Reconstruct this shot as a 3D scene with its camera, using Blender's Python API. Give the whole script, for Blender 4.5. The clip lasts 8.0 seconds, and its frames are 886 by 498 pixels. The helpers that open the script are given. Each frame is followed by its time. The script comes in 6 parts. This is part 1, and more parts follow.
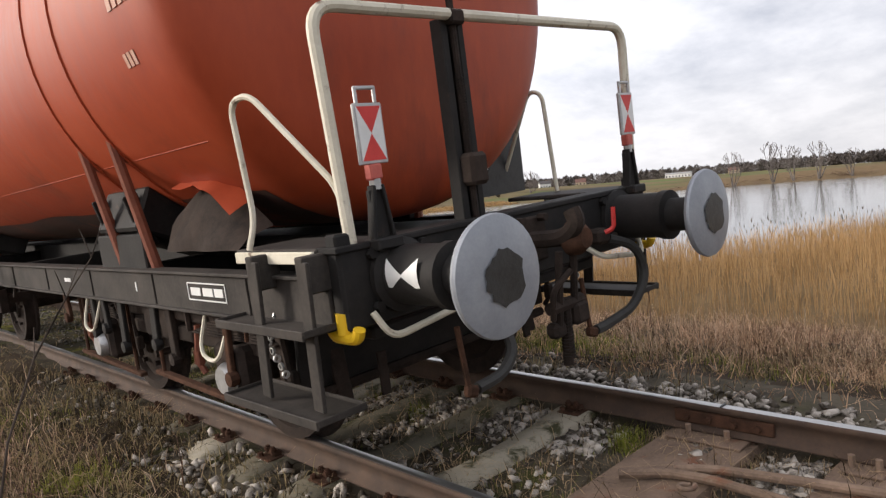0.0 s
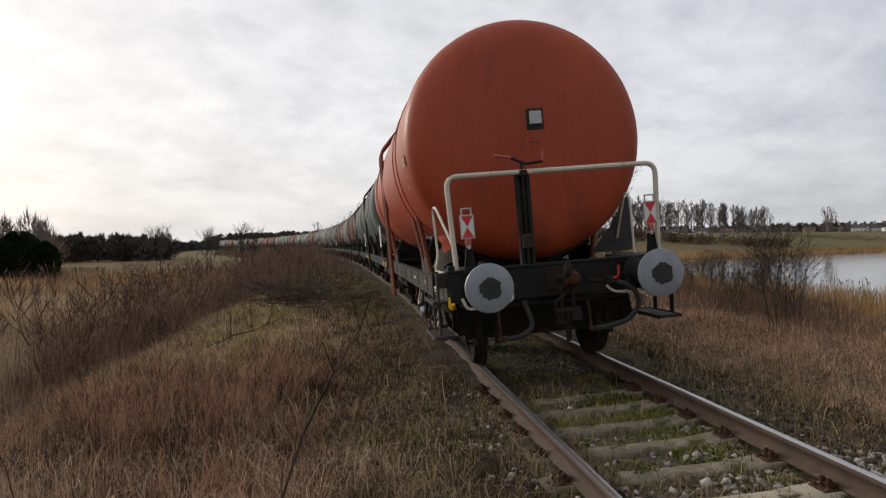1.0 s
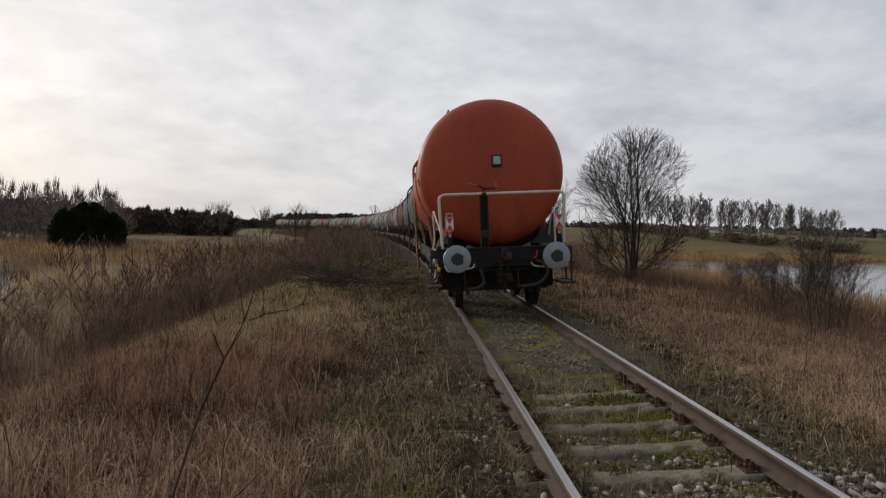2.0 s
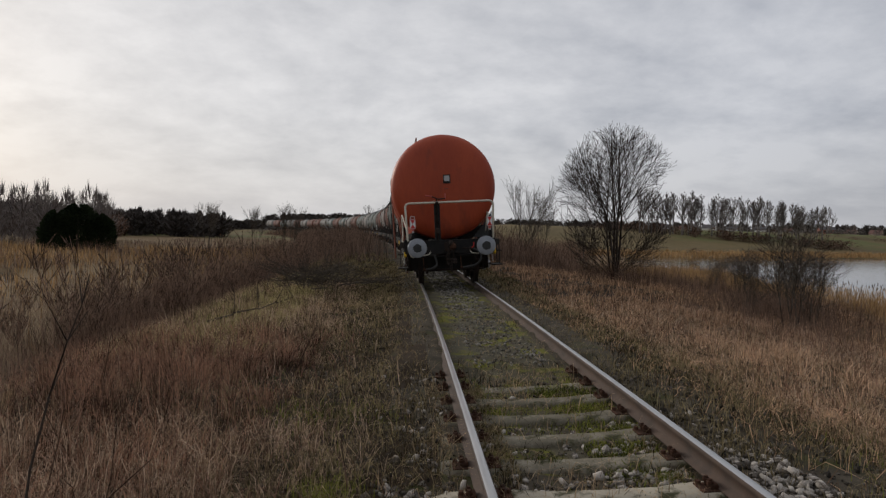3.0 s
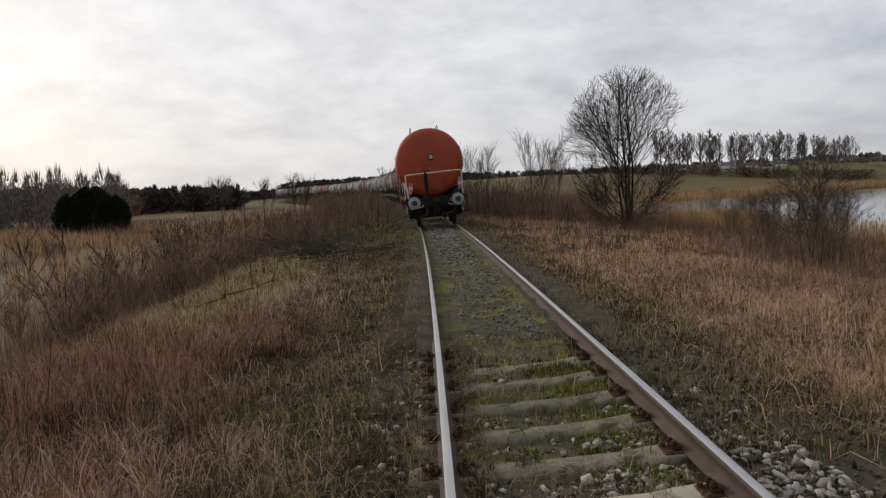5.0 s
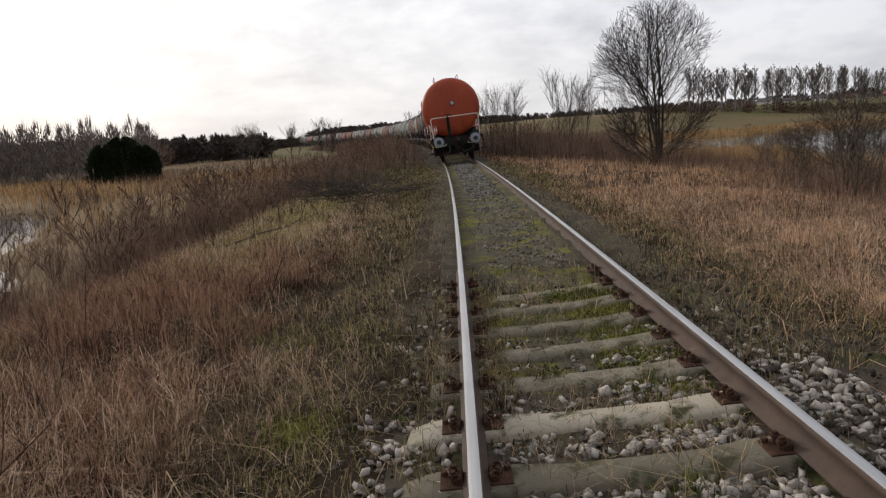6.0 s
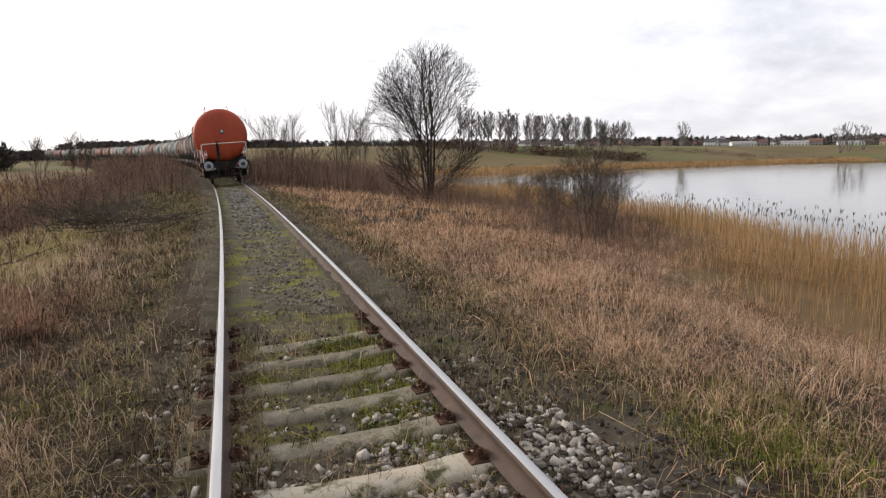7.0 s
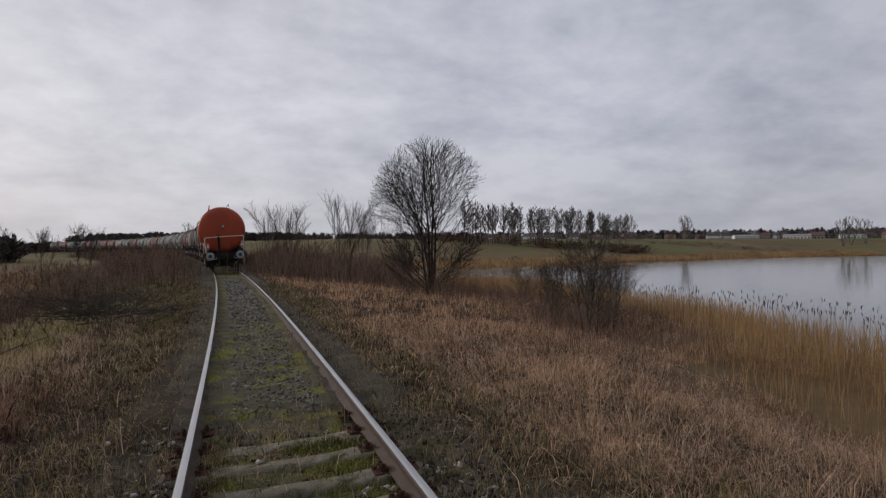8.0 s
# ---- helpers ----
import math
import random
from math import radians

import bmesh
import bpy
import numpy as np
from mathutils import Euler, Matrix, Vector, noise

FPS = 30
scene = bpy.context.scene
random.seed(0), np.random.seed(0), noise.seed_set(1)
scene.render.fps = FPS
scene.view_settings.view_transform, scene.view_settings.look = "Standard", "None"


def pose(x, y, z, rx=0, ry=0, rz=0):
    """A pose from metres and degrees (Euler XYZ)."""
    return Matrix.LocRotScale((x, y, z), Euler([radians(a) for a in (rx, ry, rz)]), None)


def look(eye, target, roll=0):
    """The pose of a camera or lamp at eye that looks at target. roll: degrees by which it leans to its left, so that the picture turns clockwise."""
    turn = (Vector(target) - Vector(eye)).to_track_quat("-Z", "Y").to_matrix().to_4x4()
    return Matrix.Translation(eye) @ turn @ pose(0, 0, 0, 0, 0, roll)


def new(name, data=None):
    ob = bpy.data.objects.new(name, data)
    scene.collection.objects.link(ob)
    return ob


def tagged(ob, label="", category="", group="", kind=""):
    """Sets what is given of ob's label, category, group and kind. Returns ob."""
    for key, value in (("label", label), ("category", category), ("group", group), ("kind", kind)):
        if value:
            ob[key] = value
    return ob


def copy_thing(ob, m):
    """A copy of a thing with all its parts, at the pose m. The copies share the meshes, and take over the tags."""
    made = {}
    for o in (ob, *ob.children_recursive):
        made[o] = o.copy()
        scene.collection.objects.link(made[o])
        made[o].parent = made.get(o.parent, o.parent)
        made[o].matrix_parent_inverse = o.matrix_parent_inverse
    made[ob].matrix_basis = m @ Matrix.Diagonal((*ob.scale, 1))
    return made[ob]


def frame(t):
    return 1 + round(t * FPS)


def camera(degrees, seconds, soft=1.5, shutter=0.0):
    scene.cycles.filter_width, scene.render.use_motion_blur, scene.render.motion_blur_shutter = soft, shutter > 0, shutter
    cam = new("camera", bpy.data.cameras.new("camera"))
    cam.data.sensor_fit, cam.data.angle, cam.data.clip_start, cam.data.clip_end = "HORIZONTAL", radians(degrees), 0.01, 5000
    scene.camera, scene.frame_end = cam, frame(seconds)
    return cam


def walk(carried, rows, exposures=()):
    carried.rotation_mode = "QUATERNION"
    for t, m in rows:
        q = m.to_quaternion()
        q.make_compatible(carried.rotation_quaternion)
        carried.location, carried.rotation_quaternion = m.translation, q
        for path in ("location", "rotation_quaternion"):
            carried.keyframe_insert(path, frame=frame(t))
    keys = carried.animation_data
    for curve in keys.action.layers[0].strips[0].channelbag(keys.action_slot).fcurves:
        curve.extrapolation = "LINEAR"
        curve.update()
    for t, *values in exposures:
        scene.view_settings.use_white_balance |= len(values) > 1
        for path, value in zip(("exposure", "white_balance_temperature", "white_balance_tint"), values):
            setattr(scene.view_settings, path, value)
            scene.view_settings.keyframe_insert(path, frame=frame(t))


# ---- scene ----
cam = camera(65.0, 8.0, 1.3)
PATH = [
    (0, (-2.876, -6.949, 1.296), (-1.516, -5.489, 1.156), -4.8),
    (0.2, (-2.758, -6.633, 1.293), (-1.647, -4.972, 1.208), -3.1),
    (0.3, (-2.649, -6.689, 1.323), (-1.674, -4.944, 1.271), -2.4),
    (0.5, (-2.550, -6.643, 1.398), (-1.785, -4.795, 1.389), -2.6),
    (0.7, (-2.432, -6.564, 1.450), (-1.830, -4.657, 1.433), -2.9),
    (1, (-2.199, -6.440, 1.431), (-1.959, -4.455, 1.415), -0.9),
    (1.2, (-2.049, -6.417, 1.445), (-1.864, -4.426, 1.399), 1.0),
    (2.3, (-1.638, -6.734, 1.521), (-1.569, -4.736, 1.468), 1.6),
    (2.5, (-1.553, -6.823, 1.571), (-1.457, -4.825, 1.525), 1.3),
    (3, (-1.249, -6.690, 1.451), (-1.154, -4.693, 1.398), 1.4),
    (3.5, (-1.047, -6.530, 1.411), (-0.828, -4.546, 1.285), -0.1),
    (4, (-1.020, -6.323, 1.402), (-0.500, -4.396, 1.265), 1.3),
    (4.5, (-0.877, -6.124, 1.418), (-0.490, -4.171, 1.226), 0.3),
    (5, (-0.802, -6.033, 1.572), (-0.763, -4.041, 1.396), -2.6),
    (5.2, (-0.852, -6.098, 1.555), (-0.935, -4.103, 1.440), -4.5),
    (6.3, (-0.683, -6.063, 1.386), (-0.679, -4.122, 0.903), -2.8),
    (6.5, (-0.650, -5.979, 1.485), (-0.373, -4.079, 0.925), -0.9),
    (7, (-0.605, -5.963, 1.585), (-0.031, -4.067, 1.311), -0.5),
    (7.5, (-0.498, -6.043, 1.653), (-0.274, -4.058, 1.554), 0.3),
    (8, (-0.372, -5.745, 1.559), (0.196, -3.827, 1.549), -0.4),
]
EXPOSURES = [(0, 0.98, 6500, 13), (0.3, 0.92, 6500, 13), (0.5, 0.72, 6480, 13), (0.7, 0.48, 6480, 12), (1, 0.12, 6450, 11), (1.2, -0.02, 6420, 11), (2.5, -0.14, 6330, 11), (3.0, -0.26, 6330, 11), (3.5, -0.38, 6330, 11), (4.0, -0.21, 6340, 11), (4.5, -0.09, 6350, 11), (6.3, 0.38, 6470, 12), (6.5, 0.48, 6500, 13), (6.9, 0.7, 6500, 13), (7, 0.77, 6500, 13), (7.3, 0.32, 6420, 13), (7.5, 0.04, 6300, 14), (8, -0.34, 6120, 15)]
walk(cam, [(t, look(eye, target, roll)) for t, eye, target, roll in PATH], EXPOSURES)

# ---------------------------------------------------------------- light
world = bpy.data.worlds.new("sky")
scene.world = world
world.use_nodes = True


def build_sky():
    nt = world.node_tree
    nt.nodes.clear()
    N, L = nt.nodes.new, nt.links.new
    out, bg = N("ShaderNodeOutputWorld"), N("ShaderNodeBackground")
    sky = N("ShaderNodeTexSky")
    sky.sky_type = "NISHITA"
    sky.sun_disc = False
    sky.sun_elevation, sky.sun_rotation = radians(16), radians(-48)
    sky.air_density, sky.dust_density = 1.0, 3.0
    # cloud layer: noise on the direction, drawn out towards the horizon
    co, sep = N("ShaderNodeTexCoord"), N("ShaderNodeSeparateXYZ")
    L(co.outputs["Generated"], sep.inputs[0])
    add = N("ShaderNodeMath"); add.operation = "MAXIMUM"; add.inputs[1].default_value = 0.0
    L(sep.outputs["Z"], add.inputs[0])
    den = N("ShaderNodeMath"); den.operation = "ADD"; den.inputs[1].default_value = 0.32
    L(add.outputs[0], den.inputs[0])
    comb = N("ShaderNodeCombineXYZ")
    for a in "XY":
        d = N("ShaderNodeMath"); d.operation = "DIVIDE"
        L(sep.outputs[a], d.inputs[0]); L(den.outputs[0], d.inputs[1]); L(d.outputs[0], comb.inputs[a])
    big = N("ShaderNodeTexNoise"); big.inputs["Scale"].default_value = 1.5; big.inputs["Detail"].default_value = 7; big.inputs["Roughness"].default_value = 0.58; big.inputs["Distortion"].default_value = 0.3
    fine = N("ShaderNodeTexNoise"); fine.inputs["Scale"].default_value = 6.0; fine.inputs["Detail"].default_value = 6; fine.inputs["Roughness"].default_value = 0.6
    L(comb.outputs[0], big.inputs["Vector"]); L(comb.outputs[0], fine.inputs["Vector"])
    mixn = N("ShaderNodeMath"); mixn.operation = "MULTIPLY_ADD"; mixn.inputs[1].default_value = 0.55
    L(fine.outputs["Fac"], mixn.inputs[0]); L(big.outputs["Fac"], mixn.inputs[2])
    ramp = N("ShaderNodeValToRGB")
    e = ramp.color_ramp.elements
    e[0].position, e[0].color = 0.55, (0.46, 0.485, 0.54, 1)
    e[1].position, e[1].color = 0.92, (0.76, 0.77, 0.80, 1)
    L(mixn.outputs[0], ramp.inputs["Fac"])
    # the sun stands behind the cloud in the west: the sky is lighter there
    sund = N("ShaderNodeVectorMath"); sund.operation = "DOT_PRODUCT"
    sund.inputs[1].default_value = (-0.714, 0.643, 0.28)
    L(co.outputs["Generated"], sund.inputs[0])
    glow = N("ShaderNodeMapRange"); glow.inputs["From Min"].default_value = 0.1; glow.inputs["From Max"].default_value = 1.05; glow.inputs["To Min"].default_value = 0.0; glow.inputs["To Max"].default_value = 1.0
    glow.interpolation_type = "SMOOTHSTEP"
    L(sund.outputs["Value"], glow.inputs["Value"])
    away = N("ShaderNodeMapRange"); away.inputs["From Min"].default_value = -0.55; away.inputs["From Max"].default_value = 0.3; away.inputs["To Min"].default_value = 0.66; away.inputs["To Max"].default_value = 1.0
    L(sund.outputs["Value"], away.inputs["Value"])
    gl = N("ShaderNodeMix"); gl.data_type = "RGBA"; gl.blend_type = "ADD"; gl.inputs["B"].default_value = (0.22, 0.19, 0.14, 1)
    L(glow.outputs[0], gl.inputs["Factor"]); L(ramp.outputs["Color"], gl.inputs["A"])
    # a paler band just over the horizon
    hor = N("ShaderNodeMapRange"); hor.inputs["From Min"].default_value = 0.0; hor.inputs["From Max"].default_value = 0.16; hor.inputs["To Min"].default_value = 0.55; hor.inputs["To Max"].default_value = 0.0
    L(add.outputs[0], hor.inputs["Value"])
    hb = N("ShaderNodeMix"); hb.data_type = "RGBA"; hb.inputs["B"].default_value = (0.72, 0.71, 0.70, 1)
    L(hor.outputs[0], hb.inputs["Factor"]); L(gl.outputs["Result"], hb.inputs["A"])
    sc = N("ShaderNodeMix"); sc.data_type = "RGBA"; sc.inputs["Factor"].default_value = 0.9
    sm = N("ShaderNodeMix"); sm.data_type = "RGBA"; sm.blend_type = "MULTIPLY"; sm.inputs["Factor"].default_value = 1; sm.inputs["B"].default_value = (0.1, 0.1, 0.1, 1)
    L(sky.outputs[0], sm.inputs["A"]); L(sm.outputs["Result"], sc.inputs["A"]); L(hb.outputs["Result"], sc.inputs["B"])
    L(sc.outputs["Result"], bg.inputs["Color"]); L(away.outputs[0], bg.inputs["Strength"])
    L(bg.outputs[0], out.inputs[0])


build_sky()
sun = new("sun", bpy.data.lights.new("sun", "SUN"))
sun.data.energy, sun.data.angle, sun.data.color = 1.5, radians(14), (1.0, 0.93, 0.82)
sun.matrix_world = look((-71, 64, 29), (0, 0, 0))

# ---------------------------------------------------------------- materials


def mat(name, a, b, rough=0.85, metal=0.0, scale=6.0, fine=60.0, bump=0.25, spots=None, spot_at=0.62, spot_scale=2.5, per="none", stretch=(1, 1, 1), spec=0.5, transl=0.0):
    """A surface that varies between colours a and b at two scales, with stains of colour spots; per: 'island' or 'object' varies pieces."""
    m = bpy.data.materials.new(name)
    m.use_nodes = True
    nt = m.node_tree
    N, L = nt.nodes.new, nt.links.new
    p = nt.nodes["Principled BSDF"]
    p.inputs["Metallic"].default_value, p.inputs["Specular IOR Level"].default_value = metal, spec
    co, mp = N("ShaderNodeTexCoord"), N("ShaderNodeMapping")
    mp.inputs["Scale"].default_value = stretch
    L(co.outputs["Object"], mp.inputs["Vector"])
    n1, n2 = N("ShaderNodeTexNoise"), N("ShaderNodeTexNoise")
    for n, s, d in ((n1, scale, 5), (n2, fine, 4)):
        n.inputs["Scale"].default_value, n.inputs["Detail"].default_value, n.inputs["Roughness"].default_value = s, d, 0.62
        L(mp.outputs[0], n.inputs["Vector"])
    mix = N("ShaderNodeMath"); mix.operation = "MULTIPLY_ADD"; mix.inputs[1].default_value = 0.45
    L(n2.outputs["Fac"], mix.inputs[0]); L(n1.outputs["Fac"], mix.inputs[2])
    fac = N("ShaderNodeMapRange"); fac.inputs["From Min"].default_value = 0.48; fac.inputs["From Max"].default_value = 0.98
    last = mix.outputs[0]
    if per == "island":
        # patches as wide as tussocks count for more than single leaves
        up = N("ShaderNodeMath"); up.operation = "MULTIPLY_ADD"; up.inputs[1].default_value, up.inputs[2].default_value = 1.7, -0.5
        L(last, up.inputs[0]); last = up.outputs[0]
    if per != "none":
        if per == "island":
            g = N("ShaderNodeNewGeometry"); rnd = g.outputs["Random Per Island"]
        else:
            g = N("ShaderNodeObjectInfo"); rnd = g.outputs["Random"]
        ad = N("ShaderNodeMath"); ad.operation = "MULTIPLY_ADD"; ad.inputs[1].default_value = 0.72
        sb = N("ShaderNodeMath"); sb.operation = "SUBTRACT"; sb.inputs[1].default_value = 0.36
        L(rnd, ad.inputs[0]); L(last, ad.inputs[2]); L(ad.outputs[0], sb.inputs[0]); last = sb.outputs[0]
    L(last, fac.inputs["Value"])
    col = N("ShaderNodeMix"); col.data_type = "RGBA"
    col.inputs["A"].default_value, col.inputs["B"].default_value = (*a, 1), (*b, 1)
    L(fac.outputs[0], col.inputs["Factor"])
    res = col.outputs["Result"]
    rr = N("ShaderNodeMapRange"); rr.inputs["To Min"].default_value, rr.inputs["To Max"].default_value = max(0.02, rough - 0.12), min(1, rough + 0.1)
    L(n2.outputs["Fac"], rr.inputs["Value"]); L(rr.outputs[0], p.inputs["Roughness"])
    if spots:
        n3 = N("ShaderNodeTexNoise"); n3.inputs["Scale"].default_value, n3.inputs["Detail"].default_value, n3.inputs["Roughness"].default_value = spot_scale, 8, 0.65
        L(mp.outputs[0], n3.inputs["Vector"])
        mr = N("ShaderNodeMapRange"); mr.inputs["From Min"].default_value, mr.inputs["From Max"].default_value = spot_at, spot_at + 0.1
        L(n3.outputs["Fac"], mr.inputs["Value"])
        c2 = N("ShaderNodeMix"); c2.data_type = "RGBA"; c2.inputs["B"].default_value = (*spots, 1)
        L(mr.outputs[0], c2.inputs["Factor"]); L(res, c2.inputs["A"]); res = c2.outputs["Result"]
    L(res, p.inputs["Base Color"])
    if bump:
        bp = N("ShaderNodeBump"); bp.inputs["Strength"].default_value = bump; bp.inputs["Distance"].default_value = 0.01
        L(mix.outputs[0], bp.inputs["Height"]); L(bp.outputs[0], p.inputs["Normal"])
    if transl:
        t = N("ShaderNodeBsdfTranslucent"); ms = N("ShaderNodeMixShader"); ms.inputs[0].default_value = transl
        L(res, t.inputs["Color"]); L(p.outputs[0], ms.inputs[1]); L(t.outputs[0], ms.inputs[2])
        L(ms.outputs[0], nt.nodes["Material Output"].inputs["Surface"])
    return m


M_SOIL = mat("verge_soil", (0.02, 0.014, 0.009), (0.06, 0.042, 0.026), 0.95, scale=1.3, fine=35, bump=0.6, spots=(0.07, 0.085, 0.03), spot_at=0.60, spot_scale=1.1, spec=0.08)
M_BED = mat("ballast_bed", (0.03, 0.025, 0.018), (0.115, 0.096, 0.07), 0.95, scale=3, fine=45, bump=0.9, spots=(0.060, 0.060, 0.022), spot_at=0.55, spot_scale=1.3, spec=0.08)
M_MOSS = mat("mossy_gravel", (0.042, 0.037, 0.024), (0.125, 0.11, 0.075), 0.95, scale=3, fine=45, bump=0.9, spots=(0.14, 0.135, 0.026), spot_at=0.50, spot_scale=2.2, spec=0.08)
M_MARSH = mat("marsh_soil", (0.1, 0.065, 0.032), (0.2, 0.135, 0.068), 0.95, scale=0.6, fine=9, bump=0.4, spec=0.08)
M_FIELD = mat("far_meadow", (0.085, 0.07, 0.033), (0.19, 0.14, 0.07), 0.95, scale=0.035, fine=0.6, bump=0.0, spots=(0.105, 0.13, 0.04), spot_at=0.50, spot_scale=0.014, spec=0.08)
M_RAILTOP = mat("polished_steel", (0.36, 0.355, 0.35), (0.52, 0.515, 0.51), 0.36, 0.95, scale=3, fine=40, bump=0.05, stretch=(8, 0.4, 1))
M_RAIL = mat("rusty_rail_steel", (0.034, 0.021, 0.015), (0.09, 0.053, 0.034), 0.85, scale=5, fine=60, bump=0.3)
M_PLATE = mat("rusty_fastening", (0.03, 0.018, 0.013), (0.10, 0.05, 0.032), 0.9, scale=12, fine=90, bump=0.4, spec=0.08)
M_CONC = mat("weathered_concrete", (0.15, 0.132, 0.097), (0.37, 0.33, 0.26), 0.92, scale=6, fine=55, bump=1.0, spots=(0.06, 0.058, 0.03), spot_at=0.53, spot_scale=4, per="object", spec=0.08)
M_STONE = mat("ballast_stone", (0.07, 0.058, 0.046), (0.46, 0.415, 0.365), 0.9, scale=9, fine=70, bump=0.12, per="island", spec=0.08)
M_ORANGE = mat("orange_tank_paint", (0.275, 0.038, 0.0135), (0.41, 0.071, 0.024), 0.5, scale=0.9, fine=14, bump=0.05, spec=0.35, spots=(0.25, 0.045, 0.02), spot_at=0.57, spot_scale=1.2, stretch=(1.3, 1, 0.45))
M_GREYTANK = mat("grey_green_tank_paint", (0.09, 0.105, 0.097), (0.155, 0.17, 0.157), 0.7, spec=0.3, scale=0.8, fine=9, bump=0.05, spots=(0.07, 0.06, 0.05), spot_at=0.60, spot_scale=0.8, stretch=(1, 1, 0.3))
M_LIGHTTANK = mat("pale_grey_tank_paint", (0.18, 0.17, 0.158), (0.31, 0.295, 0.275), 0.8, spec=0.2, scale=0.8, fine=9, bump=0.05, spots=(0.17, 0.13, 0.10), spot_at=0.58, spot_scale=0.7, stretch=(1, 1, 0.3))
M_BROWNTANK = mat("brown_tank_paint", (0.11, 0.047, 0.035), (0.20, 0.088, 0.062), 0.75, spec=0.2, scale=0.8, fine=9, bump=0.05, spots=(0.06, 0.05, 0.05), spot_at=0.58, spot_scale=0.7, stretch=(1, 1, 0.3))
M_FRAME = mat("grimy_dark_steel", (0.007, 0.007, 0.0075), (0.028, 0.025, 0.023), 0.7, spec=0.22, scale=3, fine=40, bump=0.25, spots=(0.075, 0.04, 0.028), spot_at=0.63, spot_scale=2.2)
M_SOLE = mat("dusty_grey_steel", (0.014, 0.0125, 0.0115), (0.062, 0.053, 0.046), 0.75, spec=0.25, scale=2.5, fine=40, bump=0.2, spots=(0.10, 0.055, 0.04), spot_at=0.62, spot_scale=2)
M_GRIME = mat("brake_dust_grime", (0.012, 0.009, 0.008), (0.048, 0.034, 0.027), 0.9, spec=0.2, scale=6, fine=60, bump=0.4)
# oily grime of the belly; its darkness also carries the shade under the tank
M_BELLY = mat("grime_and_shade_belly", (0.016, 0.009, 0.007), (0.10, 0.028, 0.014), 0.7, scale=1.2, fine=20, bump=0.1, spots=(0.20, 0.042, 0.018), spot_at=0.58, spot_scale=1.6)
M_CREAM = mat("cream_handrail_paint", (0.50, 0.46, 0.36), (0.66, 0.62, 0.51), 0.5, scale=6, fine=50, bump=0.15, spots=(0.13, 0.08, 0.05), spot_at=0.59, spot_scale=9)
M_FADED = mat("faded_stencil_paint", (0.42, 0.20, 0.14), (0.58, 0.38, 0.30), 0.6, scale=9, fine=60, bump=0.05)
M_BUFFER = mat("worn_grey_buffer_steel", (0.23, 0.25, 0.28), (0.34, 0.36, 0.39), 0.5, 0.3, scale=5, fine=60, bump=0.15)
# grease on the buffers; also the painted shade of the right splash plate
M_GREASE_SHADE = mat("black_grease_and_shade", (0.008, 0.009, 0.009), (0.03, 0.032, 0.032), 0.45, scale=9, fine=50, bump=0.3)
M_WHITE = mat("white_reflective_sheet", (0.62, 0.63, 0.62), (0.74, 0.74, 0.73), 0.5, scale=6, fine=60, bump=0.05)
M_RED = mat("red_reflective_sheet", (0.52, 0.025, 0.02), (0.62, 0.045, 0.035), 0.45, scale=6, fine=60, bump=0.05)
M_REDMETAL = mat("faded_red_paint", (0.38, 0.06, 0.05), (0.5, 0.12, 0.09), 0.6, scale=9, fine=60, bump=0.15)
M_STEEL = mat("bare_steel", (0.33, 0.33, 0.33), (0.52, 0.52, 0.52), 0.45, 0.7, scale=9, fine=60, bump=0.15)
M_YELLOW = mat("yellow_paint", (0.68, 0.40, 0.01), (0.80, 0.52, 0.02), 0.5, scale=8, fine=60, bump=0.1)
M_RUSTPIPE = mat("rust_red_pipe", (0.15, 0.045, 0.026), (0.27, 0.085, 0.045), 0.75, scale=7, fine=60, bump=0.25)
M_RUBBER = mat("black_rubber", (0.012, 0.012, 0.012), (0.035, 0.033, 0.03), 0.7, scale=8, fine=60, bump=0.2)
M_BARK = mat("grey_brown_bark", (0.045, 0.036, 0.028), (0.12, 0.10, 0.08), 0.95, scale=5, fine=30, bump=0.3, per="island", spec=0.08)
M_TWIG = mat("dark_twigs", (0.045, 0.028, 0.02), (0.21, 0.13, 0.092), 0.95, scale=2, fine=30, bump=0.0, per="island", spec=0.08)
M_DARKBARK = mat("dark_wet_bark", (0.022, 0.017, 0.014), (0.075, 0.06, 0.05), 0.95, scale=5, fine=30, bump=0.2, per="island", spec=0.08)
M_SCRUB = mat("dark_brown_scrub", (0.06, 0.039, 0.028), (0.32, 0.21, 0.15), 0.95, scale=0.8, fine=30, bump=0.0, per="island", spec=0.08)
M_FARWOOD = mat("far_dark_wood", (0.045, 0.039, 0.036), (0.115, 0.098, 0.088), 0.95, scale=0.2, fine=8, bump=0.0, per="island", spec=0.05)
# twigs of the far trees, greyed and lightened: distance haze as base colour
M_HAZE_TWIG = mat("haze_tinted_twigs", (0.10, 0.086, 0.077), (0.20, 0.176, 0.16), 0.95, scale=2, fine=30, bump=0.0, per="island", spec=0.08)
M_GRASS = mat("dry_brown_grass", (0.035, 0.023, 0.013), (0.48, 0.345, 0.21), 0.9, scale=1.5, fine=6, bump=0.0, per="island", transl=0.25, spec=0.08)
M_REDGRASS = mat("dry_reddish_grass", (0.036, 0.019, 0.013), (0.43, 0.245, 0.16), 0.9, scale=1.4, fine=6, bump=0.0, per="island", transl=0.25, spec=0.08)
M_PINKTAN = mat("pinkish_dry_grass", (0.16, 0.092, 0.055), (0.78, 0.52, 0.335), 0.9, scale=1.0, fine=6, bump=0.0, per="island", transl=0.25, spec=0.08)
